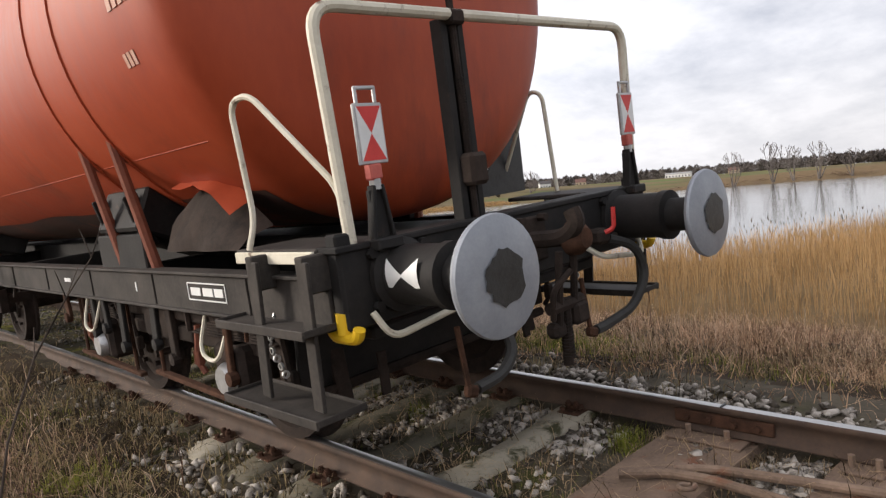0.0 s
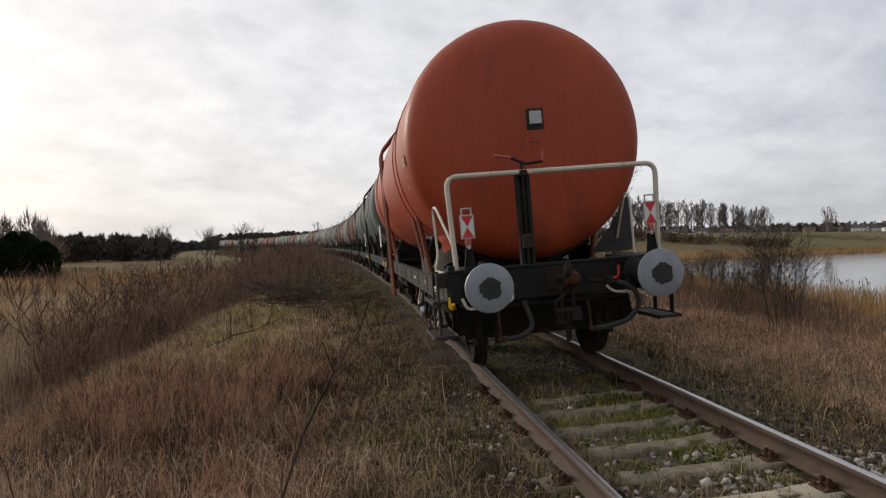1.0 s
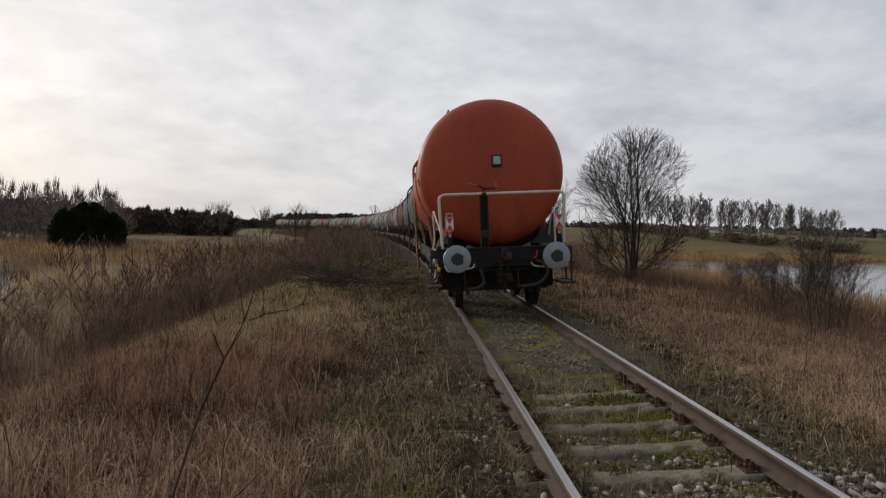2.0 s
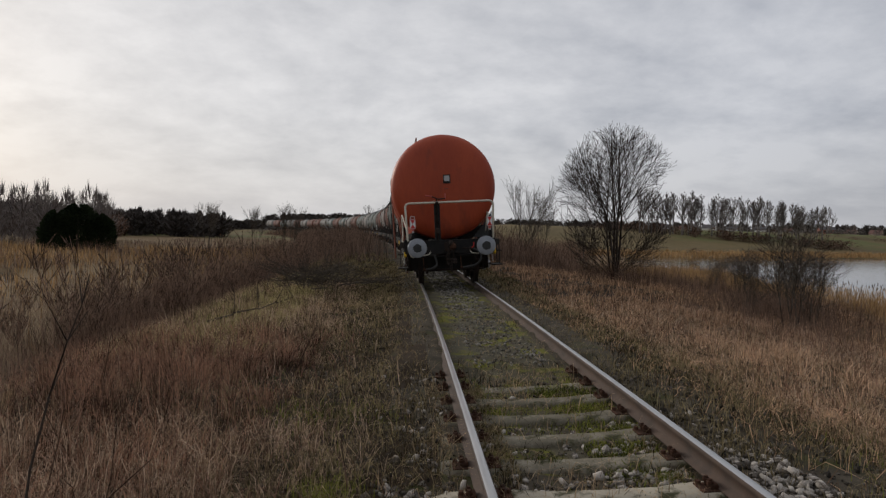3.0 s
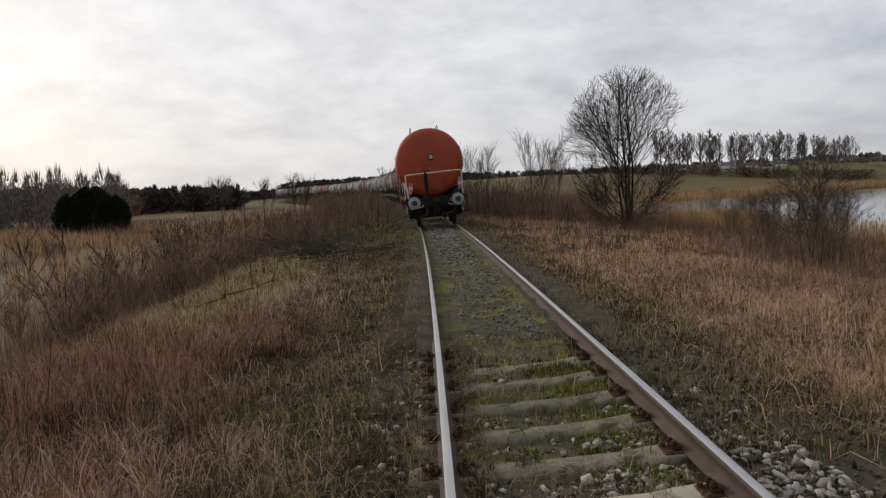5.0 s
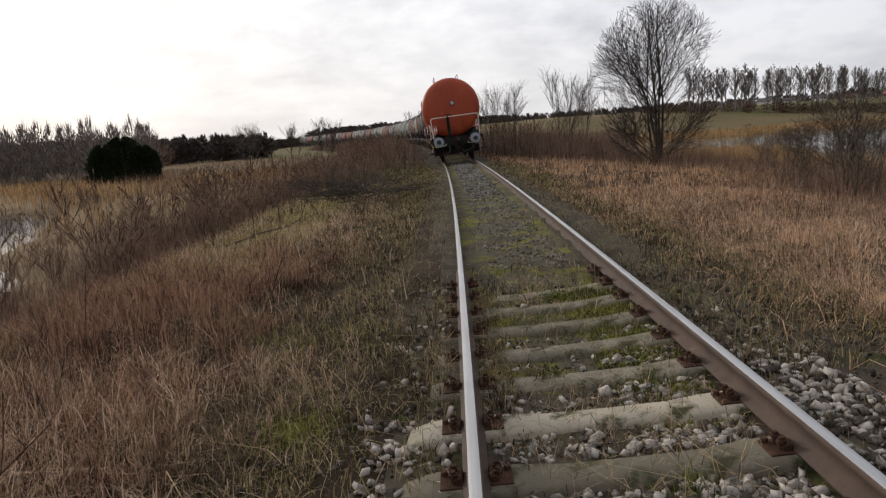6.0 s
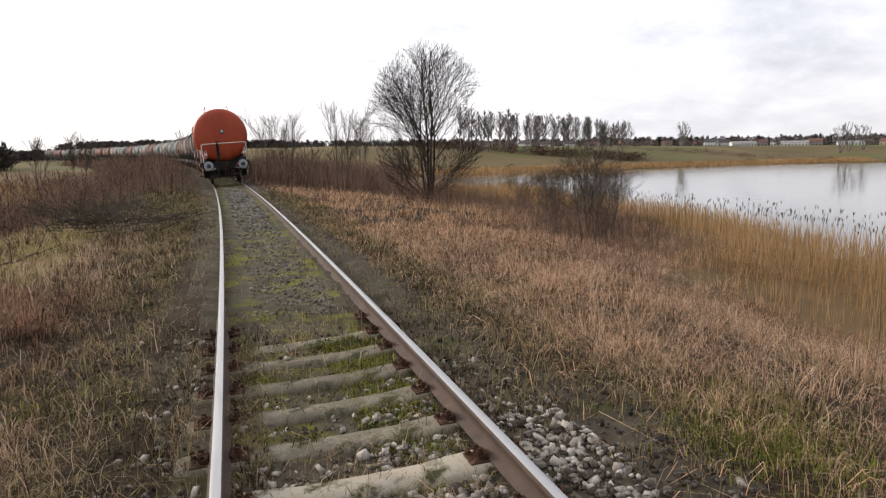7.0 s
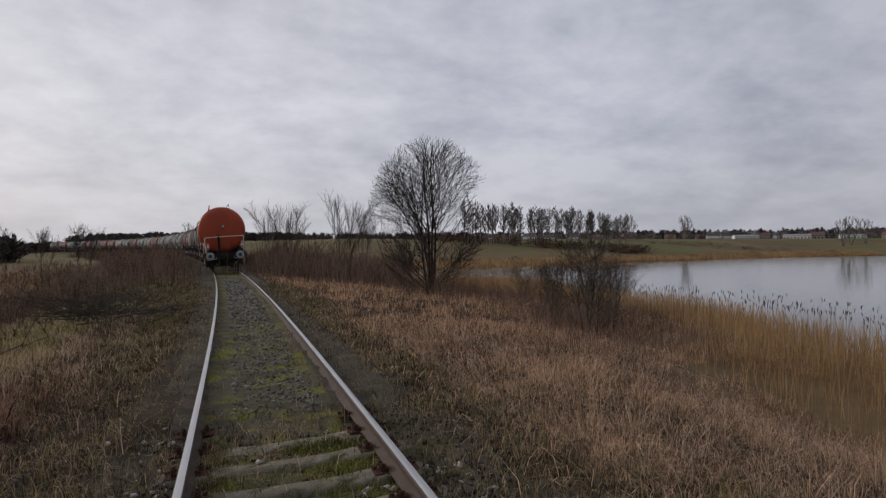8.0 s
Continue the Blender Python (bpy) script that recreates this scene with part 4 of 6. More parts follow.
            for a in range(12):
                y = 1.72 + a * 0.06
                top = 1.315 + 0.30 * math.sin(min(1.0, (a + 2.2) / 9) * 1.5708)
                fold = 0.014 * math.sin(a * 1.1) * (a / 11)
                rows.append([bm.verts.new((-0.93 - 0.07 * k + fold * k, y, top + 0.02 - 0.035 * k + 0.008 * math.sin(a * 1.7 + k))) for k in range(3)])
            for a, b in zip(rows, rows[1:]):
                for k in range(2):
                    bm.faces.new((a[k], a[k + 1], b[k + 1], b[k]))
            part("bent_flange", bm, M_ORANGE, sp, "crumpled orange sheet edge")
    # painted marks
    bm = B()
    grid = []
    for k in range(11):
        y = -0.10 + 0.02 * k
        half = 0.004 + 0.066 * abs(y) / 0.10
        grid.append([bm.verts.new((-0.875 - 0.1385 * math.cos(math.asin(half * j / 3 / 0.1385)), 0.44 + y, 1.07 + half * j / 3)) for j in range(-3, 4)])
    for a, b in zip(grid, grid[1:]):
        for j in range(6):
            bm.faces.new((a[j], a[j + 1], b[j + 1], b[j]))
    part("buffer_mark", bm, M_WHITE, w, "white painted bow-tie mark")
    x = -1.203
    bm = B()
    for y, z, a, b in ((1.87, 1.035, 0.46, 0.007), (1.87, 0.94, 0.46, 0.007), (1.642, 0.9875, 0.007, 0.1), (2.098, 0.9875, 0.007, 0.1)):
        box(bm, (x, y, z), (0.003, a, b), bevel=0)
    fr = part("side_marking", bm, M_WHITE, w, "white stencilled frame on the sill")
    for y, a in ((1.72, 0.10), (1.85, 0.12), (2.0, 0.12)):
        bm = B()
        box(bm, (x, y, 0.9875), (0.003, a, 0.045), bevel=0)
        part("lettering_bar", bm, M_WHITE, fr)
    for y, z, a, b in ((2.9, 0.985, 0.02, 0.06), (4.4, 0.99, 0.16, 0.03)):
        bm = B()
        box(bm, (x, y, z), (0.003, a, b), bevel=0)
        part("sill_mark", bm, M_WHITE, w, "small white painted mark")
    for y, z, n, wide, high in ((1.80, 2.50, 5, 0.05, 0.12), (1.84, 2.21, 3, 0.035, 0.07)):
        bm = B()
        for k in range(n):
            a = math.asin((z - ZT) / RT)
            box(bm, (XT - (RT + 0.003) * math.cos(a), y - k * wide * 1.45, z), (0.004, wide, high), (0, math.degrees(a), 0), 0)
        part("tank_lettering", bm, M_FADED, w, "faded pale stencilled lettering")
    bm = B()
    box(bm, (-1.44, 7.6, 2.62), (0.02, 0.9, 0.5), bevel=0.004)
    part("data_panel", bm, M_LIGHTTANK, w, "pale data panel on the tank side")


def running_gear_clutter(w):
    """Pipes, chains and brackets that hang under the sill, and the tank's weld seams."""
    rng = random.Random(12)
    bm = B()
    tube(bm, [(-1.12, 0.9, 0.93), (-1.12, 3.2, 0.90), (-1.10, 5.2, 0.93), (-1.12, 11.4, 0.93)], 0.02, 6)
    part("brake_pipe", bm, M_GRIME, w, "grimy brake pipe along the sill")
    for s in (-1, 1):
        for y in (1.55, 2.3, 2.95, 3.55, 4.3, 5.1, 6.4, 7.6):
            bm = B()
            z = rng.uniform(0.62, 0.84)
            tube(bm, [(s * 1.15, y, 0.96), (s * (1.15 + rng.uniform(-0.04, 0.03)), y + rng.uniform(-0.12, 0.12), z)], rng.uniform(0.010, 0.02), 6)
            box(bm, (s * 1.15, y, 0.95), (0.05, rng.uniform(0.08, 0.2), 0.07), bevel=0.006)
            part("brake_hanger", bm, rng.choice((M_GRIME, M_PLATE, M_SOLE)), w)
        bm = B()
        for k in range(9):
            lathe(bm, [(0.012, -0.006), (0.02, -0.006), (0.02, 0.006), (0.012, 0.006)], (s * 1.19, 1.30 - 0.03 * abs(k - 4), 0.90 - 0.036 * k), "x" if k % 2 else "y", 8)
        part("chain", bm, M_STEEL, w, "short hanging steel chain")
    # grime along the tank's belly, with the underside's shade painted into the same sheet
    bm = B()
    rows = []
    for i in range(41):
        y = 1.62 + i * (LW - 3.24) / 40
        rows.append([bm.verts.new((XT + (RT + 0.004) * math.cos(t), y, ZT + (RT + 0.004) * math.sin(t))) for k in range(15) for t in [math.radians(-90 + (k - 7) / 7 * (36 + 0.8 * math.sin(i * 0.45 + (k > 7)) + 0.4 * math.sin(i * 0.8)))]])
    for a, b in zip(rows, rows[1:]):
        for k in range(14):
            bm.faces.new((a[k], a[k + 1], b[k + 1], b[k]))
    part("belly_grime", bm, M_BELLY, w, "black oily grime and painted shade over the tank's underside")
    # rusty brake rodding low beside the wheels
    for y0, y1, z in ((1.75, 3.0, 0.36), (3.3, 4.6, 0.34)):
        bm = B()
        box(bm, (-1.12, (y0 + y1) / 2, z), (0.05, y1 - y0, 0.03), (2, 0, 0), 0.005)
        for y in (y0 + 0.1, y1 - 0.1):
            tube(bm, [(-1.12, y, z), (-1.10, y + 0.06, 0.9)], 0.013, 6)
        part("brake_rod", bm, M_PLATE, w, "rust-red brake rod beside the wheels")
    for y in (1.8, 2.55, 2.8, 3.4, 3.75, 4.0, 4.7):
        bm = B()
        z0 = rng.uniform(0.5, 0.66)
        box(bm, (-1.16, y, (z0 + 0.95) / 2), (0.03, rng.uniform(0.04, 0.09), 0.95 - z0), (rng.uniform(-8, 8), 0, 0), 0.006)
        lathe(bm, [(0.0, -0.03), (0.04, -0.025), (0.045, 0.0), (0.04, 0.025), (0.0, 0.03)], (-1.17, y, z0), "x", 10)
        part("brake_bracket", bm, rng.choice((M_GRIME, M_PLATE, M_FRAME)), w, "rusty bracket of the brake gear")
    for a in (-38, 52):
        bm = B()
        t = math.radians(a)
        for s in (-1, 1):
            x, z = XT + s * RT * math.cos(t), ZT + RT * math.sin(t)
            tube(bm, [(x, 1.6, z), (x, LW - 1.6, z)], 0.0028, 5)
        part("weld_seam", bm, M_ORANGE, w, "weld seam along the tank")


def end_ladder_bits(w):
    """Pale data board and yellow hooks at the end of the second wagon."""
    bm = B()
    box(bm, (-1.28, 1.25, 1.75), (0.02, 0.42, 0.62), bevel=0.004)
    part("data_board", bm, M_WHITE, w, "white data board on the wagon's corner")
    for y in (0.75, 1.9):
        bm = B()
        tube(bm, [(-1.2, y, 1.02), (-1.2, y, 0.86)], 0.035, 8)
        part("rope_hook", bm, M_YELLOW, w, "yellow painted rope hook")


last_wagon, _, last_sets = make_wagon("tank_wagon", M_ORANGE, "faded orange-red tank wagon with cream end rails, last of the train", True)
rear_end_details(last_wagon)
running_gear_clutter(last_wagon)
grey_wagon, _, grey_sets = make_wagon("tank_wagon", M_GREYTANK, "grey-green tank wagon with dark straps on a black frame", False, ((2.9, 0), (4.4, 0)), M_FRAME)
pale_wagon, _, _ = make_wagon("tank_wagon", M_LIGHTTANK, "dirty pale grey tank wagon streaked with rust", False, ((3.2, 0), (4.9, 0)), M_BROWNTANK)
brown_wagon, _, _ = make_wagon("tank_wagon", M_BROWNTANK, "rust-brown tank wagon with black straps", False, ((2.9, 0), (4.6, 0)), M_FRAME)
end_ladder_bits(grey_wagon)
KINDS = {"g": grey_wagon, "p": pale_wagon, "b": brown_wagon}
train = [last_wagon]
for kind in "ggbpbggpgbpgbgpbbpbpgbp":
    first = KINDS[kind]
    train.append(first if first not in train else copy_thing(first, Matrix()))

# ---------------------------------------------------------------- plants
R = np.random.RandomState(7)


def stuff(name, me, label, category):
    return tagged(new(name, me), label, category, kind="stuff")


def blades(name, x, y, h, w, lean, material, label, category, z=None, bow=0.35, turn=None):
    """Many thin leaves or stalks as one mesh: each a bent, tapering strip."""
    n = len(x)
    z0 = (ground(x, y) if z is None else z) - 0.01
    a, f = R.uniform(0, 6.283, n) if turn is None else turn, R.uniform(0, 6.283, n)
    ln = lean * np.abs(R.normal(0.6, 0.5, n))
    dx, dy = np.cos(a) * ln, np.sin(a) * ln
    wx, wy = np.cos(f) * w * 0.5, np.sin(f) * w * 0.5
    p0 = np.stack([x, y, z0], -1)
    hm = h * 0.55
    p1 = np.stack([x + dx * hm * bow, y + dy * hm * bow, z0 + hm], -1)
    p2 = np.stack([x + dx * h, y + dy * h, z0 + h * np.sqrt(np.clip(1 - 0.5 * ln * ln, 0.15, 1))], -1)
    ww = np.stack([wx, wy, 0 * wx], -1)
    V = np.stack([p0 - ww, p0 + ww, p1 + ww * 0.75, p1 - ww * 0.75, p2], 1).reshape(-1, 3)
    b = np.arange(n)[:, None] * 5
    me = np_mesh(name, V, b + np.array([[0, 1, 2, 3]]), b + np.array([[3, 2, 4]]), (material,))
    return stuff(name, me, label, category)


def strip_points(n, u0, u1, s0, s1, power=2.0, clump=0.5, f=1.6, seed=0.0, keep=None):
    """Places along the track, denser near its start, thinned by patches."""
    s = s0 + (s1 - s0) * R.uniform(0, 1, n) ** power
    u = R.uniform(u0, u1, n)
    cx, cy, th = centre(s)
    x, y = cx + u * np.cos(th), cy + u * np.sin(th)
    ok = R.uniform(0, 1, n) < 1 - clump + clump * (0.5 + 0.5 * wobble(x, y, f, seed)) ** 1.5
    if keep is not None:
        ok &= keep(x, y, u, s)
    return x[ok], y[ok], u[ok], s[ok]


def tussocks(name, n, u0, u1, s0, s1, per, rad, lo, hi, w, lean, material, label, power=1.3, clump=0.5, seed=0.0, edge=None):
    """Tufts of blades that lean outwards from many root stocks."""
    x, y, u, s = strip_points(n, u0, u1, s0, s1, power, clump, 1.3, seed)
    m = len(x)
    size = R.uniform(0.55, 1.25, m) * (1 if edge is None else 0.3 + 0.7 * smooth(edge[0], edge[1], u))
    k = R.randint(per // 2, per * 3 // 2, m)
    X, Y, S, D = np.repeat(x, k), np.repeat(y, k), np.repeat(size, k), np.repeat(np.clip((s + 8) / 10, 0.8, 4), k)
    a = R.uniform(0, 6.283, len(X)); r = rad * np.sqrt(R.uniform(0, 1, len(X))) * S
    # wind-laid: all lean a little the same way
    return blades(name, X + r * np.cos(a), Y + r * np.sin(a), R.uniform(lo, hi, len(X)) * S, w * R.uniform(0.6, 1.4, len(X)) * D, lean, material, label, "grass", turn=a + R.normal(0, 0.5, len(X)))


def stalks(name, x, y, length, w, material, label, category="weeds", rise=1.2, curl=0.5, k=5):
    """Dry stalks that rise and arch over, each a bent strip of k pieces."""
    n = len(x)
    z = ground(x, y) - 0.01
    az, el = R.uniform(0, 6.283, n), R.normal(rise, 0.25, n)
    c = np.abs(R.normal(curl, curl * 0.7, n))
    face = R.uniform(0, 6.283, n)
    wx, wy = np.cos(face) * w * 0.5, np.sin(face) * w * 0.5
    P = np.stack([x, y, z], -1)
    rows = []
    for i in range(k + 1):
        t = (1 - 0.75 * i / k)
        ww = np.stack([wx * t, wy * t, 0 * wx], -1)
        rows += [P - ww, P + ww]
        P = P + np.stack([np.cos(el) * np.cos(az), np.cos(el) * np.sin(az), np.sin(el)], -1) * (length / k)[:, None]
        el = el - c * (0.4 + 0.9 * i / k); az = az + R.normal(0, 0.22, n)
        P[:, 2] = np.maximum(P[:, 2], z + 0.01)
    V = np.stack(rows, 1).reshape(-1, 3)
    b = np.arange(n)[:, None] * (2 * k + 2)
    Q = np.concatenate([b + np.array([[2 * i, 2 * i + 1, 2 * i + 3, 2 * i + 2]]) for i in range(k)])
    return stuff(name, np_mesh(name, V, Q, None, (material,)), label, category)


def build_grass():
    # west verge
    tussocks("reddish_tussocks", 1900, -6.2, -2.4, -9, 4.5, 30, 0.16, 0.14, 0.54, 0.0075, 1.0, M_REDGRASS, "tall reddish-brown dead grass on the verge", 1.2, 0.85, 1.0, (-2.0, -3.6))
    tussocks("verge_tussocks", 1500, -7.2, -2.2, -9, 9, 24, 0.17, 0.08, 0.32, 0.0085, 1.35, M_GRASS, "matted dead brown grass on the verge", 1.2, 0.7, 2.0, (-1.2, -3.0))
    tussocks("verge_tussocks", 2000, -8.0, -1.15, 8, 42, 14, 0.25, 0.10, 0.34, 0.0065, 1.2, M_DULL, "matted dull brown grass along the embankment", 1.4, 0.6, 3.0, (-1.0, -3.4))
    # east verge
    tussocks("verge_tussocks", 1500, 1.75, 6.0, -9, 9, 24, 0.16, 0.08, 0.26, 0.0085, 1.6, M_GRASS, "matted dead brown grass between track and reeds", 1.2, 0.65, 4.0, (1.5, 3.2))
    tussocks("orange_tussocks", 2500, 2.2, 9.0, -7, 10, 28, 0.19, 0.10, 0.36, 0.0075, 1.6, M_PINKTAN, "pinkish-tan dead grass on the bank", 1.2, 0.85, 5.0, (1.9, 3.4))
    tussocks("orange_tussocks", 3300, 1.5, 13.0, 7, 40, 14, 0.28, 0.12, 0.40, 0.0065, 1.35, M_TAN, "orange-tan dead grass along the bank", 1.4, 0.65, 6.0, (1.2, 3.4))
    tussocks("rail_tussocks", 1700, -3.4, -0.95, -8, 26, 20, 0.13, 0.05, 0.18, 0.0075, 1.3, M_DULL, "dead grass and weeds beside the rail", 1.3, 0.7, 7.0)
    tussocks("rail_tussocks", 1500, 0.95, 2.8, -5, 28, 18, 0.11, 0.04, 0.16, 0.0065, 1.3, M_DULL, "dead grass and weeds at the edge of the ballast", 1.3, 0.8, 8.0)
    tussocks("crest_tussocks", 3400, -6.9, -3.4, 2.5, 19, 22, 0.22, 0.08, 0.26, 0.009, 1.3, M_MOSSGRASS, "yellow-green grass on the crest of the bank", 1.0, 0.6, 9.0)
    # the verges behind
    tussocks("verge_tussocks", 900, -7.0, -1.3, -22, -8, 20, 0.2, 0.10, 0.36, 0.011, 1.3, M_GRASS, "matted dead brown grass along the line", 1.0, 0.6, 21.0)
    tussocks("verge_tussocks", 900, 1.6, 7.0, -22, -8, 20, 0.2, 0.10, 0.36, 0.011, 1.4, M_PINKTAN, "matted dead tan grass along the line", 1.0, 0.6, 22.0)
    # straw scattered over the crest, where the grass gives way to scrub
    tussocks("crest_straw", 700, -7.6, -4.6, 2, 18, 18, 0.2, 0.12, 0.40, 0.008, 1.2, M_GRASS, "dead brown grass on the edge of the bank", 1.0, 0.7, 23.0)
    # dead stalks that stand and arch over the grass
    for u0, u1, s0, s1, n, m, lo, hi, label in ((-5.6, -1.5, -6, -0.8, 7500, M_STRAW, 0.2, 0.6, "pale dense straw beside the line"), (-6.8, -1.9, -7, 4.5, 5200, M_PINKSTALK, 0.3, 0.75, "arching reddish dead stalks on the verge"), (-6.8, -1.3, -7, 8, 4200, M_STRAW, 0.2, 0.6, "pale broken straw stalks on the verge"), (2.0, 7.5, -7, 9, 5200, M_STRAW, 0.2, 0.55, "pale arching straw on the bank"), (2.6, 7.5, -7, 9, 3000, M_PINKSTALK, 0.25, 0.6, "reddish dead stalks on the bank")):
        x, y, u, s = strip_points(n, u0, u1, s0, s1, 1.25, 0.75, 1.1, u0 + n)
        stalks("dead_stalks", x, y, R.uniform(lo, hi, len(x)) * np.where(np.abs(u) < 2.6, 0.55, 1.0), R.uniform(0.004, 0.009, len(x)) * np.clip((s + 8) / 8, 0.8, 2.2), m, label)
    x, y, u, s = strip_points(6500, -6.4, -1.7, -7, 4, 1.2, 0.8, 1.0, 41.0)
    stalks("dark_tangle", x, y, R.uniform(0.25, 0.65, len(x)) * np.where(u > -2.6, 0.5, 1.0), R.uniform(0.004, 0.008, len(x)), M_SCRUB, "tangled dark dead stems in the grass", rise=1.0, curl=0.55)
    x, y, u, s = strip_points(16000, 2.1, 8.5, -7, 9, 1.2, 0.7, 0.9, 43.0)
    stalks("matted_straw", x, y, R.uniform(0.2, 0.5, len(x)), R.uniform(0.004, 0.009, len(x)) * np.clip((s + 8) / 8, 0.8, 2.2), M_STRAW, "matted pinkish straw laid over by the wind", "grass", rise=0.75, curl=0.5)
    tussocks("straw_tussocks", 800, -6.2, -1.9, -6, -0.8, 24, 0.16, 0.12, 0.42, 0.0085, 1.1, M_STRAW, "pale straw-coloured dead grass beside the line", 1.0, 0.7, 11.0, (-1.5, -3.0))
    tussocks("straw_tussocks", 1100, -7.0, -2.3, 2.0, 15, 20, 0.2, 0.10, 0.32, 0.008, 1.2, M_STRAW, "pale dead grass on the crest of the bank", 1.1, 0.7, 13.0, (-1.8, -3.4))
    # straw lying flat
    for u0, u1, s0, s1, n in ((-6.5, -0.9, -8, 12, 20000), (1.3, 6.5, -8, 12, 20000), (-0.65, 0.65, -6, 8, 5000)):
        x, y, u, s = strip_points(n, u0, u1, s0, s1, 1.3, 0.6, 2.0, u0)
        blades("straw_litter", x, y, R.uniform(0.05, 0.22, len(x)), R.uniform(0.004, 0.010, len(x)) * np.clip((s + 9) / 10, 0.7, 2), 2.6, M_GRASS if u0 < 1 else M_TAN, "straw and dead leaves lying on the ground", "grass")
    for u0, u1, n in ((0.92, 2.4, 9000), (-2.3, -0.92, 8000)):
        x, y, u, s = strip_points(n * 3 // 2, u0, u1, -7 if u0 < 0 else -2, 24, 1.2, 0.5, 2.3, u0 + 3)
        blades("shoulder_litter", x, y, R.uniform(0.06, 0.2, len(x)), R.uniform(0.006, 0.012, len(x)) * np.clip((s + 9) / 10, 0.8, 2.5), 1.9, M_DULL, "dull dead weeds and litter on the ballast shoulder", "grass")
    # green and moss
    x, y, u, s = strip_points(110000, -0.68, 0.68, -5.5, 30, 1.6, 0.95, 1.9, 5.0, lambda x, y, u, s: R.uniform(0, 1, len(u)) < 0.15 + 0.85 * smooth(-3.0, 0.5, s))
    blades("track_grass", x, y, R.uniform(0.02, 0.07, len(x)), R.uniform(0.004, 0.008, len(x)) * np.clip((s + 8) / 12, 0.7, 2.5), 0.9, M_GREEN, "low green grass and moss between the rails", "grass")
    x, y, u, s = strip_points(26000, -0.68, 0.68, -5.5, 24, 1.6, 0.8, 2.4, 12.0)
    blades("track_weeds", x, y, R.uniform(0.02, 0.09, len(x)), R.uniform(0.004, 0.008, len(x)) * np.clip((s + 8) / 12, 0.7, 2.5), 1.3, M_GRASS, "dead brown weeds between the rails", "grass")
    # moss and low grass creeping over the sleepers' ends
    for u0, u1, n in ((0.12, 0.69, 8000), (-0.70, -0.46, 5000)):
        x, y, u, s = strip_points(n, u0, u1, -2.7, 0.6, 0.8, 0.7, 3.1, u0)
        blades("moss_cover", x, y, R.uniform(0.035, 0.085, len(x)), R.uniform(0.005, 0.011, len(x)), 1.3, M_GREEN if u0 > 0 else M_DULL, "moss and low weeds creeping over the sleepers", "grass")
    tufts = [(0.19, -3.25), (-0.22, -1.75), (0.52, -1.05), (0.50, -2.2), (0.55, -4.72), (0.42, -4.78), (-0.42, -0.5), (2.15, -3.6), (-1.9, -2.4), (-2.0, -3.2), (2.6, -4.3), (2.2, -4.9), (-1.55, -0.6), (0.1, 0.3)]
    tx, ty = [], []
    for a, b in tufts:
        n = 160
        tx.append(a + R.normal(0, 0.06 if abs(a) < 1 else 0.17, n)); ty.append(b + R.normal(0, 0.05 if abs(a) < 1 else 0.2, n))
    x, y = np.concatenate(tx), np.concatenate(ty)
    blades("green_tufts", x, y, R.uniform(0.05, 0.12, len(x)), R.uniform(0.003, 0.006, len(x)), 1.0, M_GREEN, "fresh green grass tufts in the ballast", "grass")
    for a, b, n, w in ((2.5, -2.7, 1700, 0.33), (3.0, -1.9, 700, 0.3), (-1.75, -2.3, 300, 0.12), (-2.1, -0.4, 400, 0.3)):
        x, y = R.normal(a, w, n), R.normal(b, w, n)
        blades("green_grass", x, y, R.uniform(0.05, 0.15, n), R.uniform(0.004, 0.008, n), 1.0, M_GREEN, "patch of fresh green grass", "grass")
    x, y, u, s = strip_points(14000, -3.2, -1.3, -6, 30, 1.5, 0.9, 1.2, 6.0)
    blades("green_grass", x, y, R.uniform(0.03, 0.10, len(x)), R.uniform(0.003, 0.006, len(x)) * np.clip((s + 8) / 12, 0.7, 2.5), 1.0, M_GREEN, "short green grass beside the rail", "grass")
    x, y, u, s = strip_points(9000, 1.9, 3.6, -7, 12, 1.3, 0.95, 1.0, 8.0)
    blades("green_grass", x, y, R.uniform(0.03, 0.12, len(x)), R.uniform(0.003, 0.006, len(x)), 1.0, M_GREEN, "short green grass on the bank", "grass")
    # grey-brown grass along the rails
    for u0, u1 in ((-0.70, -0.55), (0.52, 0.70), (0.82, 1.0), (-1.05, -0.83)):
        x, y, u, s = strip_points(7000, u0, u1, -6, 30, 1.6, 0.9, 2.2, u0)
        blades("rail_weeds", x, y, R.uniform(0.03, 0.13, len(x)), R.uniform(0.003, 0.006, len(x)) * np.clip((s + 8) / 12, 0.7, 2.0), 0.9, M_GRASS, "dead weeds along the rail foot", "grass")


